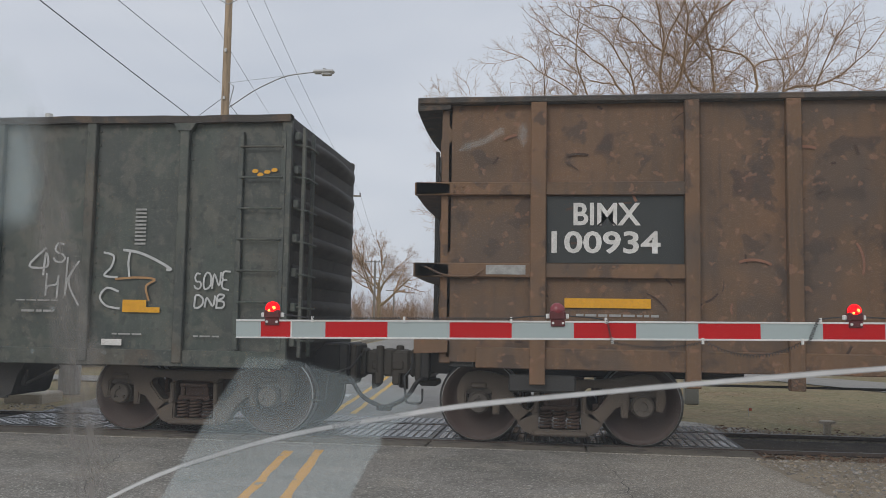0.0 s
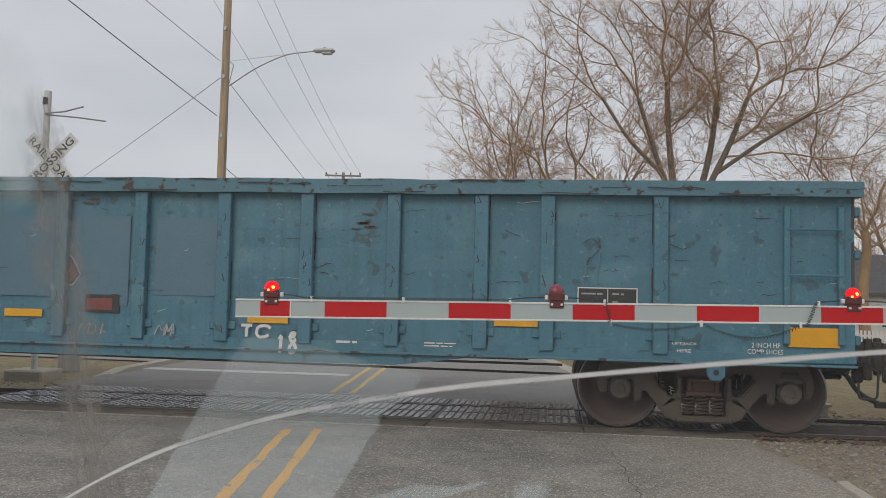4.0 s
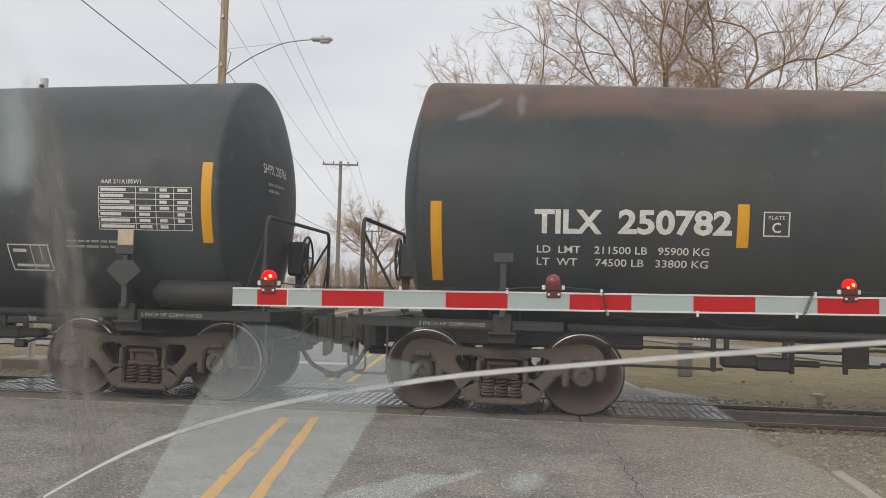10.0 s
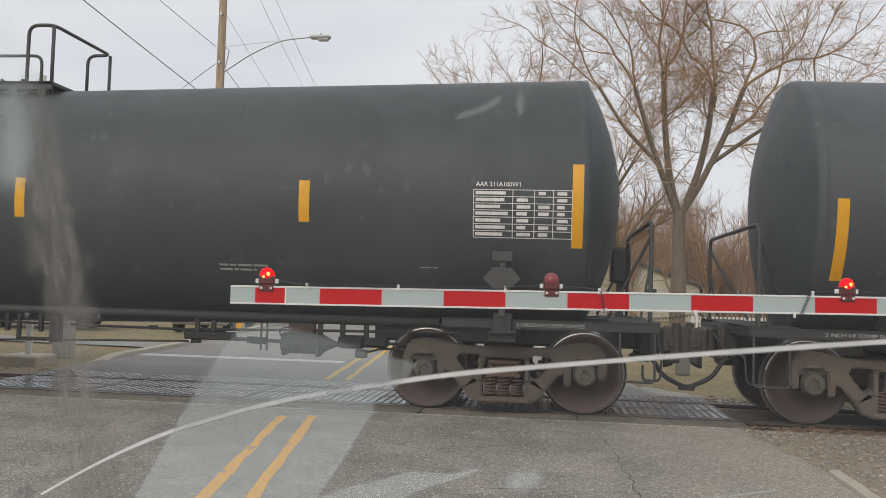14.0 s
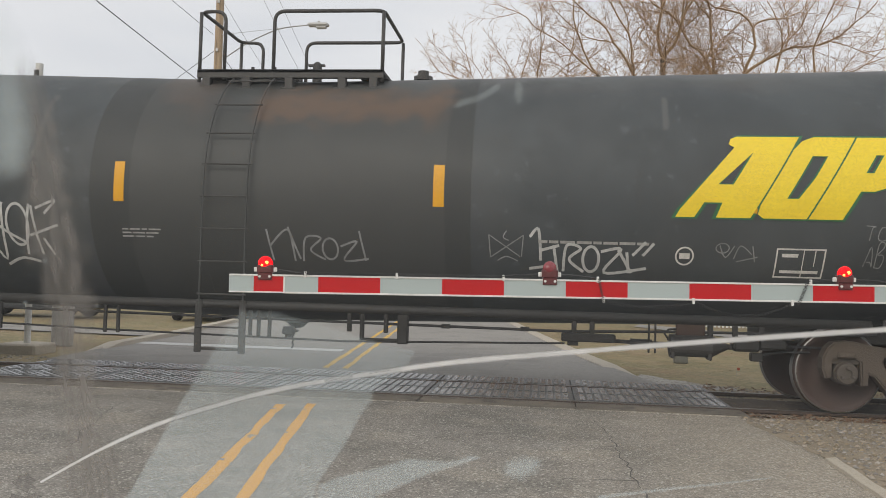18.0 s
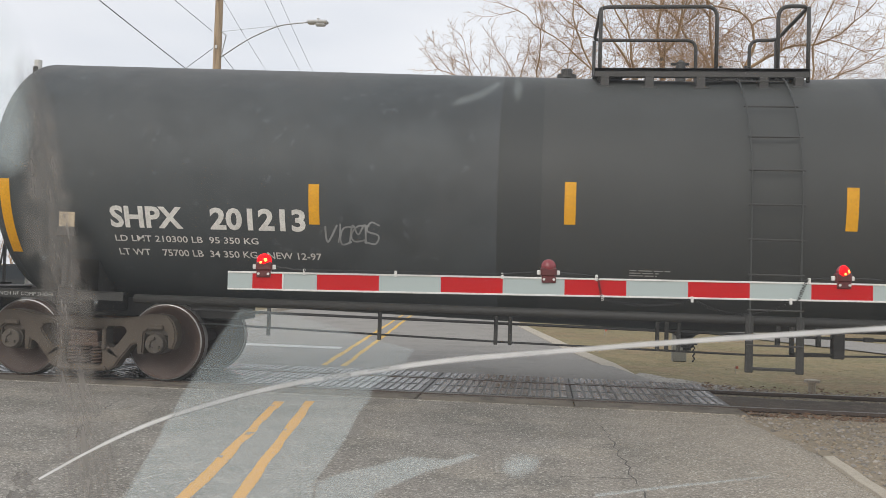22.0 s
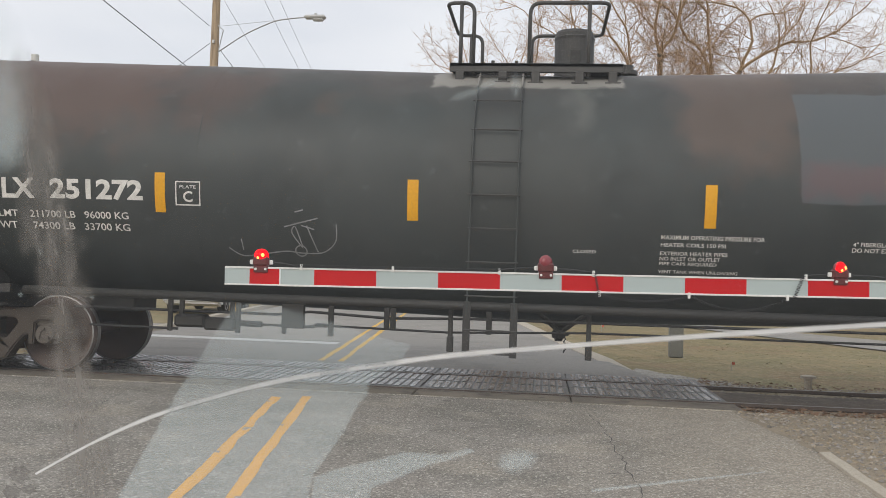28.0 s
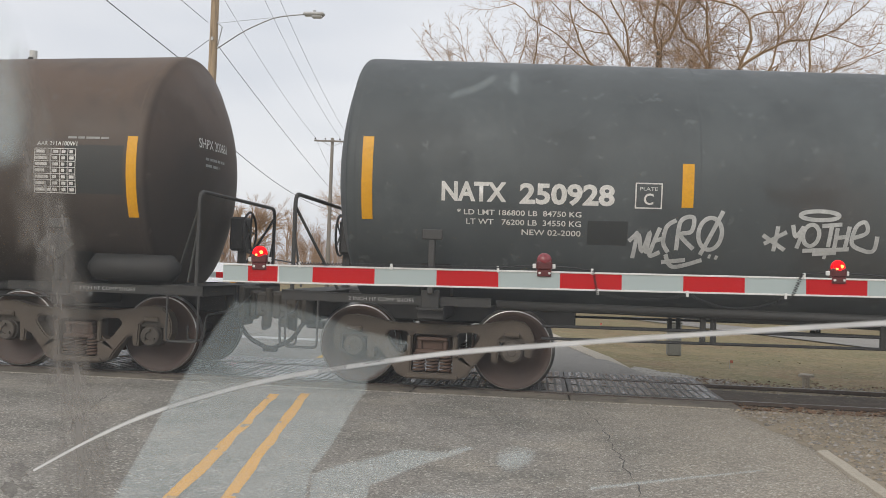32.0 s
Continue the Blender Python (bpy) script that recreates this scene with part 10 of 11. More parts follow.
def great_tree(x, y, stems, seed, label, dome):
    """A trunk that parts low into a few leaders: each is a line of points, its radii and the limbs that leave it."""
    t = tagged(new("tree"), label, "tree", "bare trees beyond the track")
    t.location = (x, y, -0.2)
    out, wood = (([], []), ([], [])), ([], [])
    rnd = random.Random(seed)
    for line, r0, r1, limbs in stems:
        pts = round_path([Vector(p) for p in line], 0.6, 4) if len(line) > 2 else [Vector(p) for p in line]
        add_tube(*wood, pts, r0, r1, 12)
        n = len(pts) - 1
        for u, dx, dy, dz, rr in limbs:
            k = min(int(u * n), n - 1)
            branch(out, pts[k].lerp(pts[k + 1], u * n - k), Vector((dx, dy, dz)), rr, rnd, 0.02, 0.0060, dome)
        for _ in range(5 if limbs else 0):
            k = rnd.randrange(n // 3, n)
            branch(out, pts[k], Vector((rnd.uniform(-1, 1), rnd.uniform(-1, 1), rnd.uniform(0.2, 0.9))), rnd.uniform(0.022, 0.045), rnd, 0.02, 0.0060, dome)
    for (V, F), nm, m in ((wood, "trunk", OLDBARK), (out[0], "limbs", LIMB), (out[1], "crown", TWIG)):
        me = bpy.data.meshes.new(nm)
        me.from_pydata(V, [], F)
        part(nm, me, m, t, smooth=(nm != "crown"))
    return t


leaders = []
leaders.append((((0, 0, -0.05), (0, 0, 0.5)), 0.42, 0.31, ()))
leaders.append((((0, 0, 0.5), (0.04, 0, 2.6), (0, 0, 5.0)), 0.31, 0.25, ()))
leaders.append((((0, 0, 4.7), (-0.40, 0.1, 6.5), (-0.58, 0.15, 8.4), (-0.66, 0.2, 10.7)), 0.15, 0.105, ((1, -0.45, 0.1, 1, 0.10), (1, 0.35, -0.2, 1, 0.11), (0.95, 0.1, 0.6, 1, 0.07), (0.8, -0.7, -0.4, 0.9, 0.06), (0.85, 0.8, 0.3, 0.9, 0.055))))
leaders.append((((0, 0, 4.8), (0.67, -0.1, 5.8), (1.75, -0.25, 8.1), (2.4, -0.3, 9.9)), 0.15, 0.10, ((1, 0.25, 0.1, 1, 0.10), (1, 0.8, -0.2, 0.9, 0.10), (0.7, 1.1, 0.3, 0.7, 0.09), (0.55, 1.3, -0.4, 0.45, 0.07), (0.9, 0.4, 0.7, 0.9, 0.07))))
leaders.append((((0.25, 0, 5.2), (0.85, 0.3, 6.8), (1.2, 0.5, 8.4), (1.36, 0.6, 9.9)), 0.14, 0.11, ((1, -0.15, 0.2, 1, 0.10), (1, 0.3, 0.1, 1, 0.10), (0.85, 0.6, 0.4, 1, 0.08), (0.8, -0.4, 0.6, 1, 0.07))))
leaders.append((((0, 0, 4.7), (-0.6, -0.2, 6.2), (-1.13, -0.3, 7.6), (-1.85, -0.4, 9.9)), 0.13, 0.085, ((1, -0.5, -0.1, 1, 0.085), (1, 0.05, -0.2, 1, 0.075), (0.7, -1, 0.2, 0.8, 0.06))))
leaders.append((((-0.9, -0.2, 6.9), (-2.3, -0.5, 8.3), (-3.3, -0.6, 9.9)), 0.085, 0.065, ((1, -0.6, 0, 1, 0.065), (1, -1.0, -0.3, 0.7, 0.06), (0.6, -0.9, 0.4, 0.4, 0.045))))
leaders.append((((1.2, -0.15, 6.9), (3.0, -0.5, 8.2), (4.7, -0.8, 9.2)), 0.09, 0.065, ((1, 1, 0.1, 0.8, 0.065), (1, 1.1, -0.3, 0.3, 0.055), (0.6, 0.8, 0.4, 0.9, 0.06))))
great_tree(5.13, 36.0, leaders, 4, "large bare tree parting low into spreading golden limbs", ((-0.3, 0, 8.0), (10.8, 8.0, 7.7)))
fork_tree(0.7, 37.2, 5.4, 0.11, ((5.4, -0.2, 0.1, 1, 0.10), (5.3, -0.7, -0.1, 1, 0.10), (5.0, -1.1, 0.2, 0.9, 0.10), (4.8, -1.4, -0.3, 0.7, 0.09), (5.4, 0.25, 0.5, 1, 0.09), (4.4, -1.2, 0.6, 0.5, 0.08), (4.0, -0.9, 0.3, 0.5, 0.06), (4.6, 0.8, -0.2, 0.9, 0.05)), 11, "slender bare tree with golden limbs leaning over the road", 0.02, ((-2.6, 0, 8.2), (4.4, 4.2, 5.5)))
fork_tree(-1.4, 37.8, 4.2, 0.12, ((4.2, -0.5, 0.1, 1, 0.095), (4.1, -1, -0.2, 0.9, 0.095), (3.9, -1.3, 0.2, 0.55, 0.08), (4.2, 0.3, 0.3, 1, 0.08), (3.3, -1.2, -0.3, 0.35, 0.07), (3.5, 0.8, 0.2, 0.7, 0.05), (4.0, -0.2, -0.5, 1, 0.09)), 8, "bare spreading tree leaning towards the road", 0.0, ((-1.4, 0, 6.2), (3.4, 3.4, 5.0)))
fork_tree(13.0, 39.0, 5.0, 0.22, ((5.0, -0.5, 0.2, 1, 0.10), (4.9, 0.3, -0.1, 1, 0.11), (4.7, 0.9, 0.2, 0.8, 0.09), (4.5, -1.0, 0.1, 0.8, 0.09), (4.0, -1.2, -0.3, 0.5, 0.07), (4.2, 1.2, -0.3, 0.5, 0.07), (4.9, 0, 0.6, 1, 0.08)), 14, "bare tree with a rounded crown of fine twigs")
fallen = tagged(new("fallen_branch"), "fallen bare limb lying in the brush before the pale house", "branch")
fallen.location = (4.9, 40.0, -0.2)
out = (([], []), ([], []))
for k, (fx, dx, dz, rr) in enumerate(((0.0, -1.0, 0.75, 0.075), (0.5, -1.0, 0.45, 0.06), (-0.6, -0.7, 0.9, 0.045))):
    branch(out, Vector((fx, 0.2 * k, 0.0)), Vector((dx, 0.1, dz)), rr, random.Random(60 + k), -0.06)
for (V, F), nm, m in ((out[0], "limb", LIMB), (out[1], "twigs", TWIG)):
    me = bpy.data.meshes.new(nm)
    me.from_pydata(V, [], F)
    part(nm, me, m, fallen)
bare_tree(3.0, 41.5, 14.0, 18, "slender bare tree with golden bark", MED, 0.17)
bare_tree(-1.2, 42.0, 10.5, 19, "small bare tree with fine twigs", MED, 0.13, (-0.2, 0))
bare_tree(17.5, 48.0, 11.5, 25, "slender bare tree behind the lawn", MED, 0.2)
bare_tree(-21.0, 60.0, 9.5, 31, "bare yard tree near the pale house", MED, 0.2)
bare_tree(-24.5, 64.0, 9.0, 33, "bare yard tree near the pale house", MED, 0.2)
bare_tree(-29.5, 66.0, 8.5, 36, "bare yard tree near the pale house", MED, 0.18)
for k, (x, h) in enumerate(((-45.0, 13.0), (-42.2, 17.0), (-39.6, 15.5), (-37.2, 15.0), (-34.4, 13.0))):
    bare_tree(x, 87.0 + 2 * (k % 2), h, 50 + k, "tall bare tree with golden twigs behind the pale house", MED, 0.19)
bare_tree(-25.6, 128.0, 14.5, 41, "tall bare tree beside the far road", BIG, 0.4)
# far woods: thin bare trees joined
V, F = [], []
rnd = random.Random(77)
FAR = dict(depth=3, kids=(9, 6, 5), ratio=(0.6, 0.5, 0.5), spread=(0.5, 0.55, 0.6), lift=1.4, steps=(5, 3, 2, 1))
FAR["from"] = (0.25, 0.2, 0.2)
for i in range(220):
    if i < 60:
        x, y = rnd.uniform(-8, 30), rnd.uniform(66, 110)
    elif i >= 150:
        x, y = rnd.uniform(-1.5, 24), rnd.uniform(57, 74)
    elif i < 110:
        x, y = rnd.uniform(-75, -27), rnd.uniform(95, 150)
    else:
        x, y = rnd.uniform(-60, 60), rnd.uniform(160, 240)
    if abs(x - road_mid(y)) < 8:
        continue
    o = (([], []), ([], []))
    grow(o, Vector((x, y, -0.3)), Vector((0, 0, 1)), rnd.uniform(3.2, 5.6), 0.12, 0, rnd, FAR)
    for v, f in o:
        b = len(V)
        V += v
        F += [tuple(b + k for k in q) for q in f]
me = bpy.data.meshes.new("far_woods")
me.from_pydata(V, [], F)
tagged(part("far_woods", me, FARTWIG), "brown bare winter woods beyond the road", "woods", kind="stuff")

# thickets of thin upright stems and twigs
THICKET = mat("brown_thicket_twigs", (0.33, 0.21, 0.13), (0.25, 0.17, 0.115), scale=0.25, rough=0.9, bump=0.0, amount=0.9)


def twig(V, F, p, d, length, w, rnd, depth):
    q = p + d * length
    side = Vector((rnd.uniform(-1, 1), rnd.uniform(-1, 1), 0.1)).normalized() * w
    b = len(V)
    V += [tuple(p - side), tuple(p + side), tuple(q + side * 0.35), tuple(q - side * 0.35)]
    F.append((b, b + 1, b + 2, b + 3))
    if depth:
        for _ in range(4):
            u = rnd.uniform(0.25, 1.0)
            dd = (d + Vector((rnd.gauss(0, 0.5), rnd.gauss(0, 0.5), rnd.gauss(0.1, 0.25)))).normalized()
            twig(V, F, p + d * (length * u), dd, length * rnd.uniform(0.35, 0.6), w * 0.6, rnd, depth - 1)


def thicket(label, seed, spots):
    V, F = [], []
    rnd = random.Random(seed)
    for x0, x1, y0, y1, h0, h1, count in spots:
        for _ in range(count):
            y = rnd.uniform(y0, y1)
            x = rnd.uniform(x0, x1)
            if x0 > 900:
                x = road_mid(y) + ROAD_HALF + (x - 1000)
            elif x0 < -900:
                x = road_mid(y) - ROAD_HALF + (x + 1000)
            h = rnd.uniform(h0, h1)
            k = 0.0007 * y
            for _ in range(4):
                d = Vector((rnd.gauss(0, 0.22), rnd.gauss(0, 0.22), 1)).normalized()
                twig(V, F, Vector((x + rnd.gauss(0, 0.4), y + rnd.gauss(0, 0.4), -0.3)), d, h * rnd.uniform(0.35, 0.62), 0.35 * k, rnd, 3)
    me = bpy.data.meshes.new("thicket")
    me.from_pydata(V, [], F)
    return tagged(part("thicket", me, THICKET), label, "thicket", kind="stuff")


thicket("dense brown winter thicket behind the trees", 5, ((-2.4, 0.5, 46, 60, 4, 8, 70), (0.5, 4.2, 50, 55, 5, 8, 22), (-4, 12, 69, 84, 9, 15, 230), (9.5, 28, 57, 72, 5, 9, 110)))
thicket("brown thicket along the far road", 6, ((1001, 1014, 84, 200, 8, 12, 170), (-1030, -1002.5, 66, 130, 3.5, 5.5, 110), (-1020, -1002, 130, 230, 6, 9, 70), (-48, 0, 262, 300, 9, 13, 70)))

# ---- houses ----
SIDING = mat("pale_blue_siding", (0.52, 0.57, 0.58), (0.45, 0.5, 0.52), scale=1, rough=0.6, bump=0.05)
CREAMWALL = mat("cream_siding", (0.6, 0.57, 0.46), (0.52, 0.49, 0.4), scale=1, rough=0.6, bump=0.05)
WHITEWALL = mat("white_siding", (0.68, 0.68, 0.66), (0.6, 0.6, 0.58), scale=1, rough=0.6, bump=0.05)
SHINGLE = mat("grey_shingle_roof", (0.14, 0.14, 0.145), (0.10, 0.10, 0.105), scale=2, rough=0.9, bump=0.4)
GLASS = mat("dark_window_pane", (0.05, 0.06, 0.07), rough=0.08, bump=0.0, spec=0.8)


def house(x, y, w, d, wall_h, ridge, label, wall, turn=0.0, gable_front=True, windows=((0.3, 1.0), (0.7, 1.0)), upper=()):
    h = tagged(new("house"), label, "house", "houses beyond the track")
    h.matrix_basis = pose(x, y, -0.2, 0, 0, turn)
    bm = bmesh.new()
    box(bm, -w / 2, w / 2, 0, d, 0, wall_h)
    if gable_front:
        plate(bm, [(-w / 2, wall_h), (w / 2, wall_h), (0, ridge)], 0.0, d)
    part("wall", bm, wall, h)
    bm = bmesh.new()
    k = 0.35
    if gable_front:
        for s in (-1, 1):
            e = s * (w / 2 + k)
            ze = wall_h - k * (ridge - wall_h) / (w / 2)
            vs = [bm.verts.new(p) for p in ((e, -k, ze), (0, -k, ridge + 0.03), (0, d + k, ridge + 0.03), (e, d + k, ze), (e, -k, ze + 0.15), (0, -k, ridge + 0.18), (0, d + k, ridge + 0.18), (e, d + k, ze + 0.15))]
            for q in ((0, 1, 2, 3), (4, 5, 6, 7), (0, 1, 5, 4), (3, 2, 6, 7), (0, 3, 7, 4)):
                bm.faces.new([vs[i] for i in q])
    else:
        for s in (-1, 1):
            yy = d / 2 + s * (d / 2 + k)
            ze = wall_h - k * (ridge - wall_h) / (d / 2)
            vs = [bm.verts.new(p) for p in ((-w / 2 - k, yy, ze), (w / 2 + k, yy, ze), (w / 2 + k, d / 2, ridge), (-w / 2 - k, d / 2, ridge), (-w / 2 - k, yy, ze + 0.15), (w / 2 + k, yy, ze + 0.15), (w / 2 + k, d / 2, ridge + 0.15), (-w / 2 - k, d / 2, ridge + 0.15))]
            for q in ((0, 1, 2, 3), (4, 5, 6, 7), (0, 1, 5, 4), (1, 2, 6, 5), (0, 3, 7, 4)):
                bm.faces.new([vs[i] for i in q])
    part("roof", bm, SHINGLE, h)
    if not gable_front:
        bm = bmesh.new()
        for s in (-1, 1):
            a = [bm.verts.new(p) for p in ((s * w / 2, 0, wall_h), (s * w / 2, d, wall_h), (s * w / 2, d / 2, ridge))]
            bm.faces.new(a)
        part("gable", bm, wall, h)
    n = int(wall_h / 0.22)
    bm = bmesh.new()
    for i in range(n):
        box(bm, -w / 2 - 0.006, w / 2 + 0.006, -0.012, 0.0, i * 0.22 + 0.2, i * 0.22 + 0.215)
    part("siding_laps", bm, wall, h)
    for u, z in tuple(windows) + tuple(upper):
        cx = -w / 2 + w * u
        bm = bmesh.new()
        box(bm, cx - 0.42, cx + 0.42, -0.05, 0.02, z, z + 1.15)
        win = part("window", bm, WHITEWALL, h)
        for zz in (0.08, 0.60):
            bm = bmesh.new()
            box(bm, cx - 0.34, cx + 0.34, -0.06, -0.045, z + zz, z + zz + 0.46)
            part("pane", bm, GLASS, win)
    return h


house(-34.2, 78.0, 5.0, 9.0, 2.7, 5.1, "pale blue gabled house with white windows", SIDING, 6, True, ((0.28, 0.9), (0.72, 0.9)), ((0.30, 2.5), (0.72, 2.5)))
house(-41.0, 76.0, 6.0, 8.0, 2.3, 4.2, "white house with a grey roof", WHITEWALL, 6, False)
house(4.6, 58.0, 10.0, 8.0, 2.3, 4.0, "cream house half hidden by the trees", CREAMWALL, -4, True)
house(15.8, 44.0, 9.0, 8.0, 2.5, 4.4, "white house with a grey shingle roof", WHITEWALL, -8, False, ((0.2, 0.8), (0.5, 0.8), (0.8, 0.8)))
house(27.0, 52.0, 9.0, 8.0, 2.5, 4.4, "pale house with a grey shingle roof", SIDING, -8, False)
# low white lattice fence by the footpath
fence = tagged(new("fence"), "low white picket fence before the houses", "fence")
fence.matrix_basis = pose(5.2, 33.0, -0.16, 0, 0, 9)
bm = bmesh.new()
box(bm, 0, 9.0, 0.03, 0.07, 0.2, 0.28)
box(bm, 0, 9.0, 0.03, 0.07, 0.62, 0.70)
part("rail", bm, WHITEWALL, fence)
bm = bmesh.new()
box(bm, -0.04, 0.04, 0, 0.03, 0.03, 0.85)
pk = finish(bm, name="picket")
for i in range(60):
    part("picket", pk, WHITEWALL, fence, at=pose(0.15 * i + 0.07, 0, 0))

# ---- parked vehicles on the far left ----
CARWHITE = mat("white_car_paint", (0.7, 0.71, 0.72), (0.62, 0.63, 0.64), scale=1, rough=0.25, bump=0.0)
CARGREY = mat("dark_grey_car_paint", (0.06, 0.065, 0.07), (0.05, 0.055, 0.06), scale=1, rough=0.25, bump=0.0)
TYRE = mat("tyre_rubber", (0.025, 0.025, 0.025), rough=0.8, bump=0.1)


def parked_car(x, y, turn, paint, label):
    c = tagged(new("car"), label, "car", "vehicles beyond the track")
    c.matrix_basis = pose(x, y, -0.16, 0, 0, turn)
    bm = bmesh.new()
    plate(bm, [(-2.2, 0.35), (-2.25, 0.75), (-2.1, 0.92), (-1.2, 1.0), (-0.55, 1.48), (1.2, 1.50), (1.95, 1.05), (2.2, 0.95), (2.25, 0.4), (1.9, 0.25), (-1.9, 0.25)], -0.85, 0.85)
    bmesh.ops.bevel(bm, geom=bm.edges[:], offset=0.06, segments=2, affect="EDGES")
    part("body", bm, paint, c)
    for s in (-1, 1):
        for o in ([(-1.0, 1.03), (-0.5, 1.42), (0.25, 1.43), (0.25, 1.03)], [(0.33, 1.03), (0.33, 1.43), (1.1, 1.42), (1.6, 1.05)]):
            bm = bmesh.new()
            plate(bm, o, s * 0.852, s * 0.862)
            part("side_window", bm, GLASS, c)
    for wx in (-1.4, 1.4):
        for s in (-1, 1):
            bm = bmesh.new()
            lathe(bm, [(s * 0.66, 0.2), (s * 0.66, 0.31), (s * 0.7, 0.33), (s * 0.84, 0.33), (s * 0.87, 0.31), (s * 0.87, 0.21)], 22, "y", (wx, 0, 0.33))
            w = part("wheel", bm, TYRE, c)
            bm = bmesh.new()
            lathe(bm, [(s * 0.80, 0.21), (s * 0.875, 0.205), (s * 0.86, 0.06), (s * 0.88, 0.03)], 18, "y", (wx, 0, 0.33))
            part("rim", bm, STEEL, w)
    for s in (-1, 1):
        bm = bmesh.new()
        box(bm, -2.27, -2.15, s * 0.5, s * 0.78, 0.66, 0.78, 0.02)
        part("headlight", bm, STEEL, c)
    return c


parked_car(-15.6, 25.5, 3, CARGREY, "dark grey car parked beyond the far lawn")
parked_car(-10.6, 27.5, 96, CARWHITE, "white car waiting on the far road side")

# ---- the windscreen before the camera ----
# pale cover that paints the dashboard's reflections, and small spots too
FILM = bpy.data.materials.new("reflection_and_spot_film")
FILM.use_nodes = True
fn, fl = FILM.node_tree.nodes, FILM.node_tree.links
fb = fn["Principled BSDF"]
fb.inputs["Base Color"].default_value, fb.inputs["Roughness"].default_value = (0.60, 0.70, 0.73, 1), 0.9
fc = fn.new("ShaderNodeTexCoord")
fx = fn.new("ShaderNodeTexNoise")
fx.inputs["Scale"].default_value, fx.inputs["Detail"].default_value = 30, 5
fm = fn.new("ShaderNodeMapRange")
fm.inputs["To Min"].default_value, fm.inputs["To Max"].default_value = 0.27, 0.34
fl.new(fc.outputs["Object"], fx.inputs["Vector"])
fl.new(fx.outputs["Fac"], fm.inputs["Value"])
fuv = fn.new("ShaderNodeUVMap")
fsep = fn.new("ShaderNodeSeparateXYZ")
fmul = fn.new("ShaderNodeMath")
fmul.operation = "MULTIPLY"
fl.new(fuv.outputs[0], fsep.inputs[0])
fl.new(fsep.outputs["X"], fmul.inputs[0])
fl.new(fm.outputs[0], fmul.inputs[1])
# the painted reflection is weaker higher up on the glass
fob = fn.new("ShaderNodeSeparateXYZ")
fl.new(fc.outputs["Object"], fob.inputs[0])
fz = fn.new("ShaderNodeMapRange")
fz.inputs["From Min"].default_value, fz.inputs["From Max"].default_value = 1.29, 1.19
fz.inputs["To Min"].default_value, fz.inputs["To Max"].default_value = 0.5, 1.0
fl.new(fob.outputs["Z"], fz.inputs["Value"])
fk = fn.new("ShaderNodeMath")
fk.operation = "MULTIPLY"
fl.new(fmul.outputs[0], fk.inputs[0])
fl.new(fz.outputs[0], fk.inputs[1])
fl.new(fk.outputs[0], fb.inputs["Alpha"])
WASH = FILM.copy()
WASH.name = "pale_dried_wash"
WASH.node_tree.nodes[fz.name].inputs["To Min"].default_value = 0.8


def soft_patch(pts, rim):
    """A flat patch whose cover thins out over a rim of that width."""
    bm = bmesh.new()
    uv = bm.loops.layers.uv.new("cover")
    n = len(pts)
    area = sum(a[0] * b[1] - b[0] * a[1] for a, b in zip(pts, pts[1:] + pts[:1]))
    inner = []
    for k in range(n):
        a, p, b = Vector(pts[k - 1]), Vector(pts[k]), Vector(pts[(k + 1) % n])
        d0, d1 = (p - a).normalized(), (b - p).normalized()
        side = Vector((-d0.y - d1.y, d0.x + d1.x)).normalized() * (1 if area > 0 else -1)
        q = p + side * rim
        inner.append((q.x, q.y))
    out, inn = [bm.verts.new((x, 0, z)) for x, z in pts], [bm.verts.new((x, 0, z)) for x, z in inner]
    f = bm.faces.new(inn)
    for lp in f.loops:
        lp[uv].uv = (1, 0)
    for i in range(n):
        j = (i + 1) % n
        f = bm.faces.new((out[i], out[j], inn[j], inn[i]))
        for lp, v in zip(f.loops, (0, 0, 1, 1)):
            lp[uv].uv = (v, 0)
    return bm
SMEAR = bpy.data.materials.new("thick_windscreen_smear")
SMEAR.use_nodes = True
sn, sl = SMEAR.node_tree.nodes, SMEAR.node_tree.links
sb = sn["Principled BSDF"]
sb.inputs["Base Color"].default_value, sb.inputs["Roughness"].default_value = (0.225, 0.215, 0.205, 1), 0.9
suv = sn.new("ShaderNodeUVMap")
sco = sn.new("ShaderNodeTexCoord")
smap = sn.new("ShaderNodeMapping")
smap.inputs["Scale"].default_value = (2.2, 5.0, 1.0)
snz = sn.new("ShaderNodeTexNoise")
snz.inputs["Scale"].default_value, snz.inputs["Detail"].default_value = 1.6, 5
ssep = sn.new("ShaderNodeSeparateXYZ")
sabs = sn.new("ShaderNodeMath")
sabs.operation = "ABSOLUTE"
srim = sn.new("ShaderNodeMapRange")
srim.interpolation_type = "SMOOTHSTEP"
srim.inputs["From Min"].default_value, srim.inputs["From Max"].default_value = 1.0, 0.25
sns = sn.new("ShaderNodeMapRange")
sns.inputs["From Min"].default_value, sns.inputs["From Max"].default_value = 0.30, 0.70
sns.inputs["To Min"].default_value, sns.inputs["To Max"].default_value = 0.22, 0.74
smul = sn.new("ShaderNodeMath")
smul.operation = "MULTIPLY"
send = sn.new("ShaderNodeMapRange")
send.interpolation_type = "SMOOTHSTEP"
send.inputs["From Max"].default_value = 0.2
sfade = sn.new("ShaderNodeMath")
sfade.operation = "MULTIPLY"
sl.new(suv.outputs[0], ssep.inputs[0])
sl.new(ssep.outputs["X"], sabs.inputs[0])
srag = sn.new("ShaderNodeTexNoise")
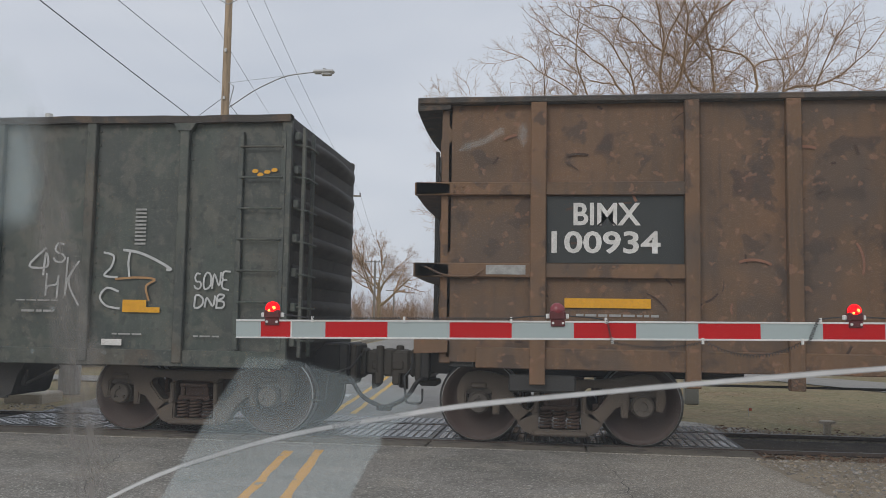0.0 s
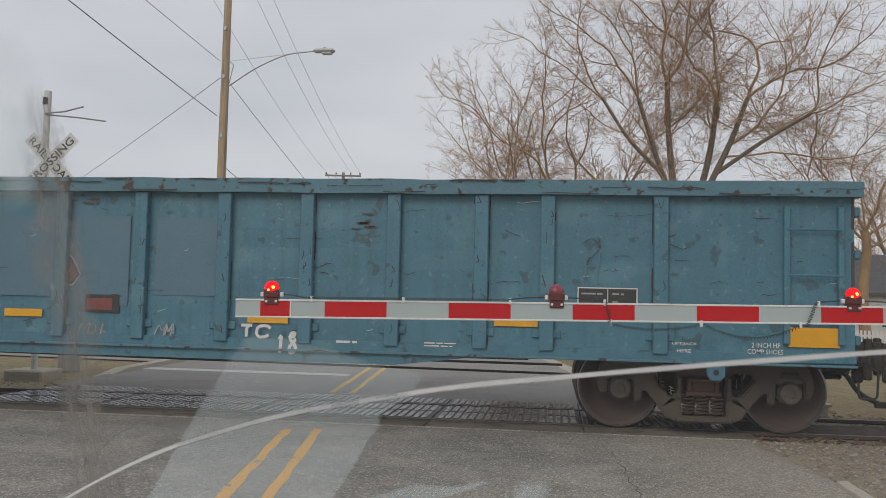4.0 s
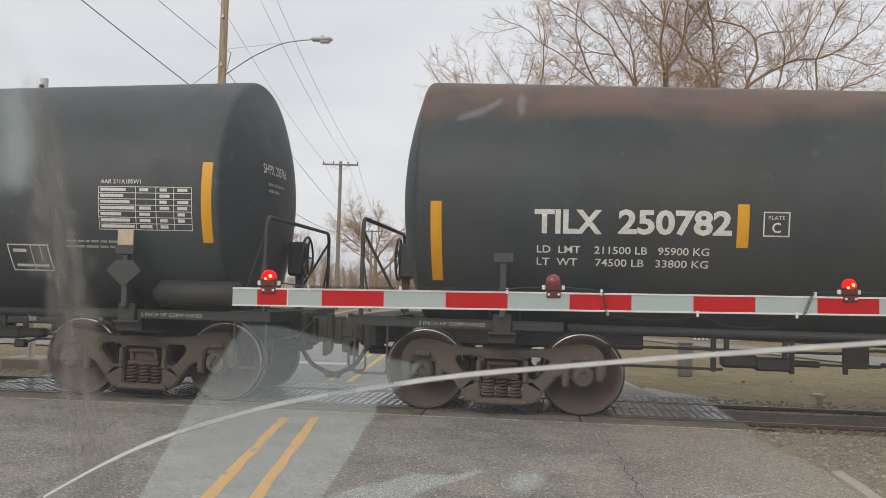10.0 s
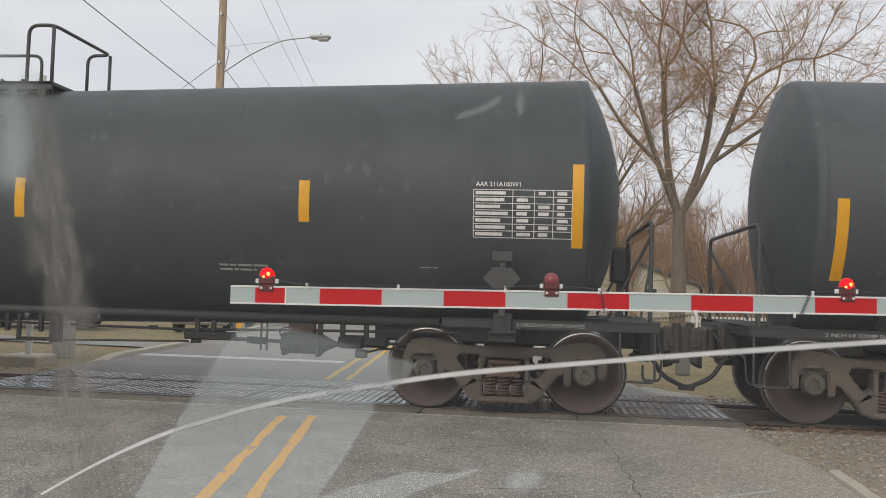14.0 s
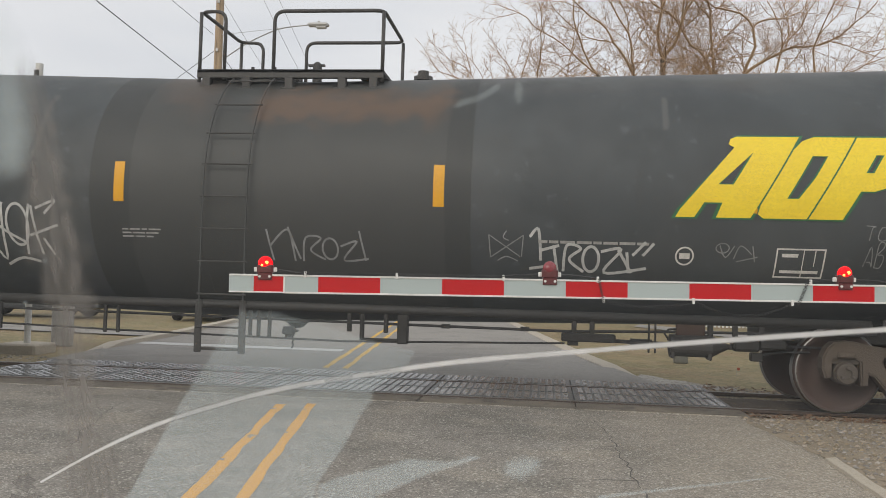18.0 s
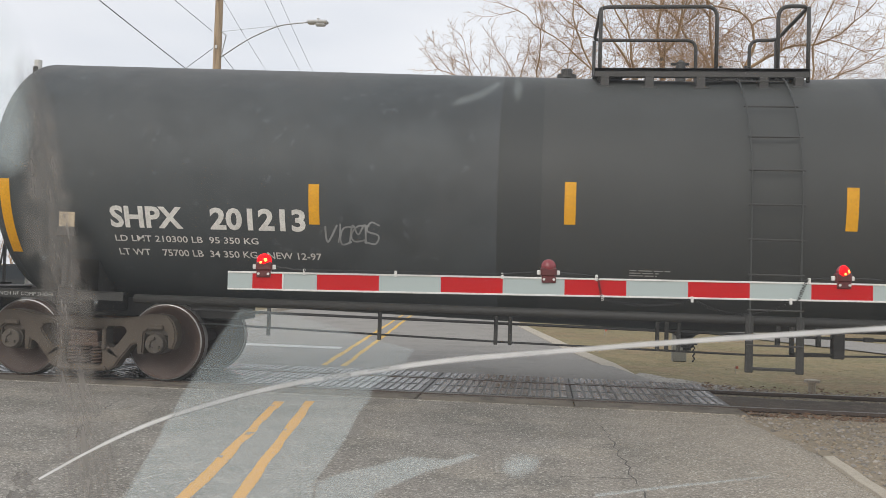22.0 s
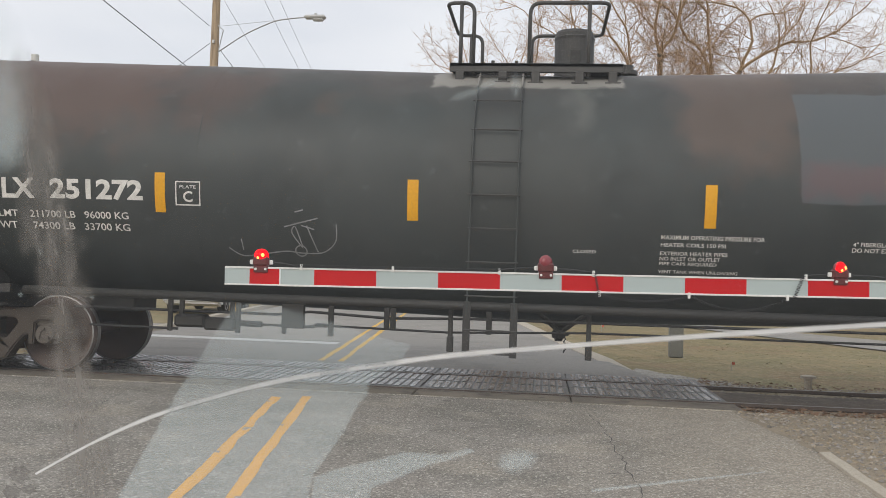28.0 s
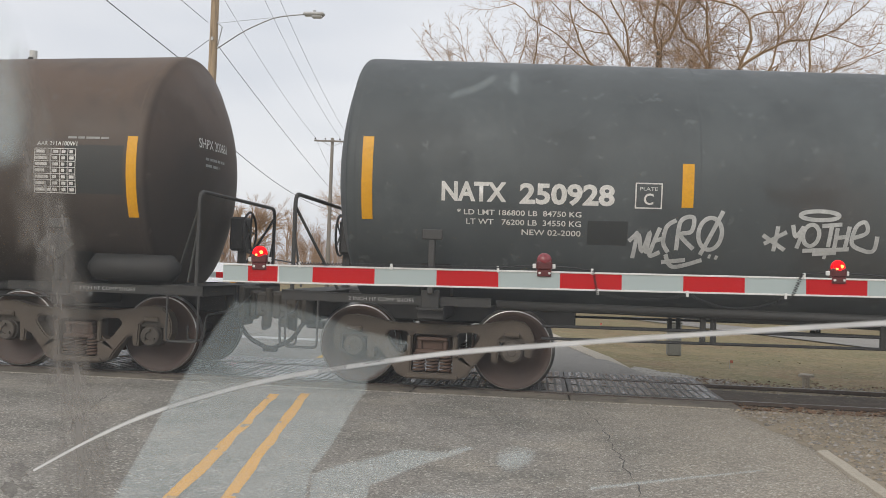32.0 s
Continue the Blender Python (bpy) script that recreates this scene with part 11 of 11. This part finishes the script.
srag.inputs["Scale"].default_value, srag.inputs["Detail"].default_value = 38, 5
sadd = sn.new("ShaderNodeMath")
sadd.operation = "MULTIPLY_ADD"
sadd.inputs[1].default_value = 1.5
soff = sn.new("ShaderNodeMath")
soff.inputs[1].default_value = -0.72
sl.new(sco.outputs["Object"], srag.inputs["Vector"])
sl.new(srag.outputs["Fac"], sadd.inputs[0])
sl.new(sabs.outputs[0], sadd.inputs[2])
sl.new(sadd.outputs[0], soff.inputs[0])
sl.new(soff.outputs[0], srim.inputs["Value"])
sl.new(suv.outputs[0], smap.inputs["Vector"])
sl.new(smap.outputs[0], snz.inputs["Vector"])
sl.new(snz.outputs["Fac"], sns.inputs["Value"])
sl.new(srim.outputs[0], smul.inputs[0])
sl.new(sns.outputs[0], smul.inputs[1])
sl.new(ssep.outputs["Y"], send.inputs["Value"])
sl.new(smul.outputs[0], sfade.inputs[0])
sl.new(send.outputs[0], sfade.inputs[1])
sl.new(sfade.outputs[0], sb.inputs["Alpha"])
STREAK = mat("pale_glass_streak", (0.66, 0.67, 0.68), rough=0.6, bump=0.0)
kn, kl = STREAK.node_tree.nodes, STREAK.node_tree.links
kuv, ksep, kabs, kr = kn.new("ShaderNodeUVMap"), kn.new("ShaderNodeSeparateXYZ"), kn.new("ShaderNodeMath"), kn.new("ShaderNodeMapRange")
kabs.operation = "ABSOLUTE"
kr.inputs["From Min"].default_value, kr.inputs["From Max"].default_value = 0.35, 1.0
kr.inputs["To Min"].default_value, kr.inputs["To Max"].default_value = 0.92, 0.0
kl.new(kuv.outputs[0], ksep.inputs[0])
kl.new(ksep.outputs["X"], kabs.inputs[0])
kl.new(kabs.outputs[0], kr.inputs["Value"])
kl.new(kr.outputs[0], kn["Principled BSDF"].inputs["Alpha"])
screen = tagged(new("windscreen"), "streaked, smeared windscreen with painted reflections and glare", "windscreen")
screen.location = (0, 0.8, 0)
bm = bmesh.new()
uv = bm.loops.layers.uv.new("across")
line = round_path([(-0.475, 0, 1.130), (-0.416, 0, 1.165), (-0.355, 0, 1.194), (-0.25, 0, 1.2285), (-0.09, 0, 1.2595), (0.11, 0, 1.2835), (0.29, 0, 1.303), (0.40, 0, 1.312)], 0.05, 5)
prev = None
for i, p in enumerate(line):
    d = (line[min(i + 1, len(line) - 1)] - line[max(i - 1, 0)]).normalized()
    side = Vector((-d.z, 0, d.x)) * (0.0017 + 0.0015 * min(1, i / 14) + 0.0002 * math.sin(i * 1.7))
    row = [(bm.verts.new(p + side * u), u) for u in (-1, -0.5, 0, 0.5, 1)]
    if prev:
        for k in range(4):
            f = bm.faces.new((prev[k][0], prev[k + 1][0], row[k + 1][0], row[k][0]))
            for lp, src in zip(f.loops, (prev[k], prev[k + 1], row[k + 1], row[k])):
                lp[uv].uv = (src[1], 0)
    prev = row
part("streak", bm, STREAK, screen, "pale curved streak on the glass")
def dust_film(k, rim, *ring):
    part("dust_film", flat_at(soft_patch(list(ring), rim), 0.0015 * k), WASH if rim == 0.02 else FILM, screen, "painted windscreen reflections and pale patches")


# the first four rings paint reflections on the glass; the rest are pale marks
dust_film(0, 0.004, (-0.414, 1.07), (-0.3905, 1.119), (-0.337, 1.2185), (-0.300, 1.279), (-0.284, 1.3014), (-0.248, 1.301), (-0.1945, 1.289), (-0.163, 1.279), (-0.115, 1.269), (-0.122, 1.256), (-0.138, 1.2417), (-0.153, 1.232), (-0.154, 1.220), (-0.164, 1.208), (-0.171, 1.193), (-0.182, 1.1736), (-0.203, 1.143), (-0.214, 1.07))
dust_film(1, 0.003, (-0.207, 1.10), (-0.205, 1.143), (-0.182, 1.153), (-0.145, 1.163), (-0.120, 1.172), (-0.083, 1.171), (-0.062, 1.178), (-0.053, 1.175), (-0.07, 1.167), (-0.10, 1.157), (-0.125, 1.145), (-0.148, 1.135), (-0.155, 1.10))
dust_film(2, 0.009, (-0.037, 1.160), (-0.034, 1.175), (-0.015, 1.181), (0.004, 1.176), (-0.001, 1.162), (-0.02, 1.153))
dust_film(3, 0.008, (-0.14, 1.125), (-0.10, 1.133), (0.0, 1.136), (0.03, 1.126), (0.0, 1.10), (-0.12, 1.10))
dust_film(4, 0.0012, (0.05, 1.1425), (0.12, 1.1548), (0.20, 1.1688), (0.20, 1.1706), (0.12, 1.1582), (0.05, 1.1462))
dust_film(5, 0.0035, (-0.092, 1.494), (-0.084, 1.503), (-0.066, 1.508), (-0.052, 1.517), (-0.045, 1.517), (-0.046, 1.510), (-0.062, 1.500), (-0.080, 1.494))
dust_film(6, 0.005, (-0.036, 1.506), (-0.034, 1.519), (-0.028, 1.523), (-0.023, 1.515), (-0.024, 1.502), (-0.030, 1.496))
dust_film(7, 0.024, (-0.585, 1.42), (-0.585, 1.61), (-0.535, 1.60), (-0.515, 1.57), (-0.502, 1.53), (-0.498, 1.47), (-0.508, 1.425), (-0.54, 1.41))
dust_film(8, 0.02, (-0.55, 1.43), (-0.552, 1.52), (-0.53, 1.53), (-0.513, 1.51), (-0.502, 1.47), (-0.506, 1.43), (-0.525, 1.415))
dust_film(9, 0.002, (-0.492, 1.342), (-0.488, 1.346), (-0.484, 1.342), (-0.488, 1.338))
dust_film(10, 0.002, (-0.512, 1.300), (-0.508, 1.304), (-0.504, 1.300), (-0.508, 1.296))
dust_film(11, 0.0015, (-0.438, 1.300), (-0.434, 1.303), (-0.431, 1.300), (-0.434, 1.297))
bm = bmesh.new()
uv = bm.loops.layers.uv.new("across")
path = [(-0.524, 1.560, 0.008), (-0.520, 1.530, 0.016), (-0.512, 1.490, 0.022), (-0.504, 1.454, 0.026), (-0.494, 1.412, 0.029), (-0.486, 1.378, 0.031), (-0.476, 1.335, 0.031), (-0.468, 1.295, 0.029), (-0.459, 1.236, 0.026), (-0.449, 1.200, 0.026), (-0.438, 1.168, 0.030), (-0.428, 1.115, 0.034), (-0.420, 1.04, 0.036)]
prev = None
for i, (x, z, w) in enumerate(path):
    row = [(bm.verts.new((x + u * w * 1.25, 0.021, z)), (u, i / (len(path) - 1))) for u in (-1, -0.75, -0.5, -0.25, 0, 0.25, 0.5, 0.75, 1)]
    if prev:
        for k in range(8):
            f = bm.faces.new((prev[k][0], prev[k + 1][0], row[k + 1][0], row[k][0]))
            for lp, src in zip(f.loops, (prev[k], prev[k + 1], row[k + 1], row[k])):
                lp[uv].uv = src[1]
    prev = row
# whole-pane pale sheet that paints in veil glare and lifts the dark tones
HAZE = bpy.data.materials.new("veil_glare_film")
HAZE.use_nodes = True
hz = HAZE.node_tree.nodes["Principled BSDF"]
hz.inputs["Base Color"].default_value, hz.inputs["Roughness"].default_value, hz.inputs["Alpha"].default_value = (0.68, 0.74, 0.82, 1), 0.9, 0.031
hb = bmesh.new()
hb.faces.new([hb.verts.new(p) for p in ((-0.75, 0.024, 0.95), (0.6, 0.024, 0.95), (0.6, 0.024, 1.85), (-0.75, 0.024, 1.85))])
part("glass_dust", hb, HAZE, screen, "even pale sheet painting the veil glare")
SMUDGE = bpy.data.materials.new("dark_windscreen_smudge")
SMUDGE.use_nodes = True
sm = SMUDGE.node_tree.nodes["Principled BSDF"]
sm.inputs["Base Color"].default_value, sm.inputs["Roughness"].default_value, sm.inputs["Alpha"].default_value = (0.10, 0.092, 0.088, 1), 0.9, 0.38
for cx, cz, r, flat in ((-0.507, 1.122, 0.011, 0.8), (-0.497, 1.108, 0.008, 0.6), (-0.514, 1.104, 0.009, 0.9)):
    wb = bmesh.new()
    wb.faces.new([wb.verts.new((cx + r * (1 + 0.3 * math.sin(3.1 * q + cx * 90)) * math.cos(q * 0.449), 0.026, cz + r * flat * (1 + 0.25 * math.cos(2.3 * q)) * math.sin(q * 0.449))) for q in range(14)])
    part("smudge", wb, SMUDGE, screen, "dark dried smudge on the glass")
part("smear", bm, SMEAR, screen, "grey dried smear on the glass")


# ---- what moves ----
def motions():
    seconds = [float(k) for k in range(33)]
    for car, left in CARS:
        walk(car, [(t, pose(left + travel(t), MID, 0)) for t in seconds])
    # wheels of one kind share their keys
    done = {}
    for w, x in SPIN:
        if x not in done:
            walk(w, [(k / 10, pose(x, 0, R_WHEEL, 0, math.degrees(travel(k / 10) / R_WHEEL) % 360, 0)) for k in range(321)])
            done[x] = w
        else:
            w.rotation_mode = "QUATERNION"
            src = done[x].animation_data
            ad = w.animation_data_create()
            ad.action = src.action
            ad.action_slot = src.action_slot
    for lens, at, phase in TURNING:
        rows = []
        for k in range(-1, 34):
            for dt, a in ((-0.235, 0), (0.22, 0), (0.24, 60), (0.26, 120), (0.28, 180), (0.715, 180), (0.735, 240), (0.753, 300)):
                t = k * FLASH_PERIOD + phase + dt
                if 0.05 < t < 31.95:
                    rows.append((t, at @ pose(0, 0, 0, 0, 0, a)))
        first, last = (0 if abs((t - phase + 0.5) % FLASH_PERIOD - 0.5) < 0.26 else 180 for t in (0.0, 32.0))
        rows = [(0.0, at @ pose(0, 0, 0, 0, 0, first))] + rows + [(32.0, at @ pose(0, 0, 0, 0, 0, last))]
        walk(lens, rows)


motions()
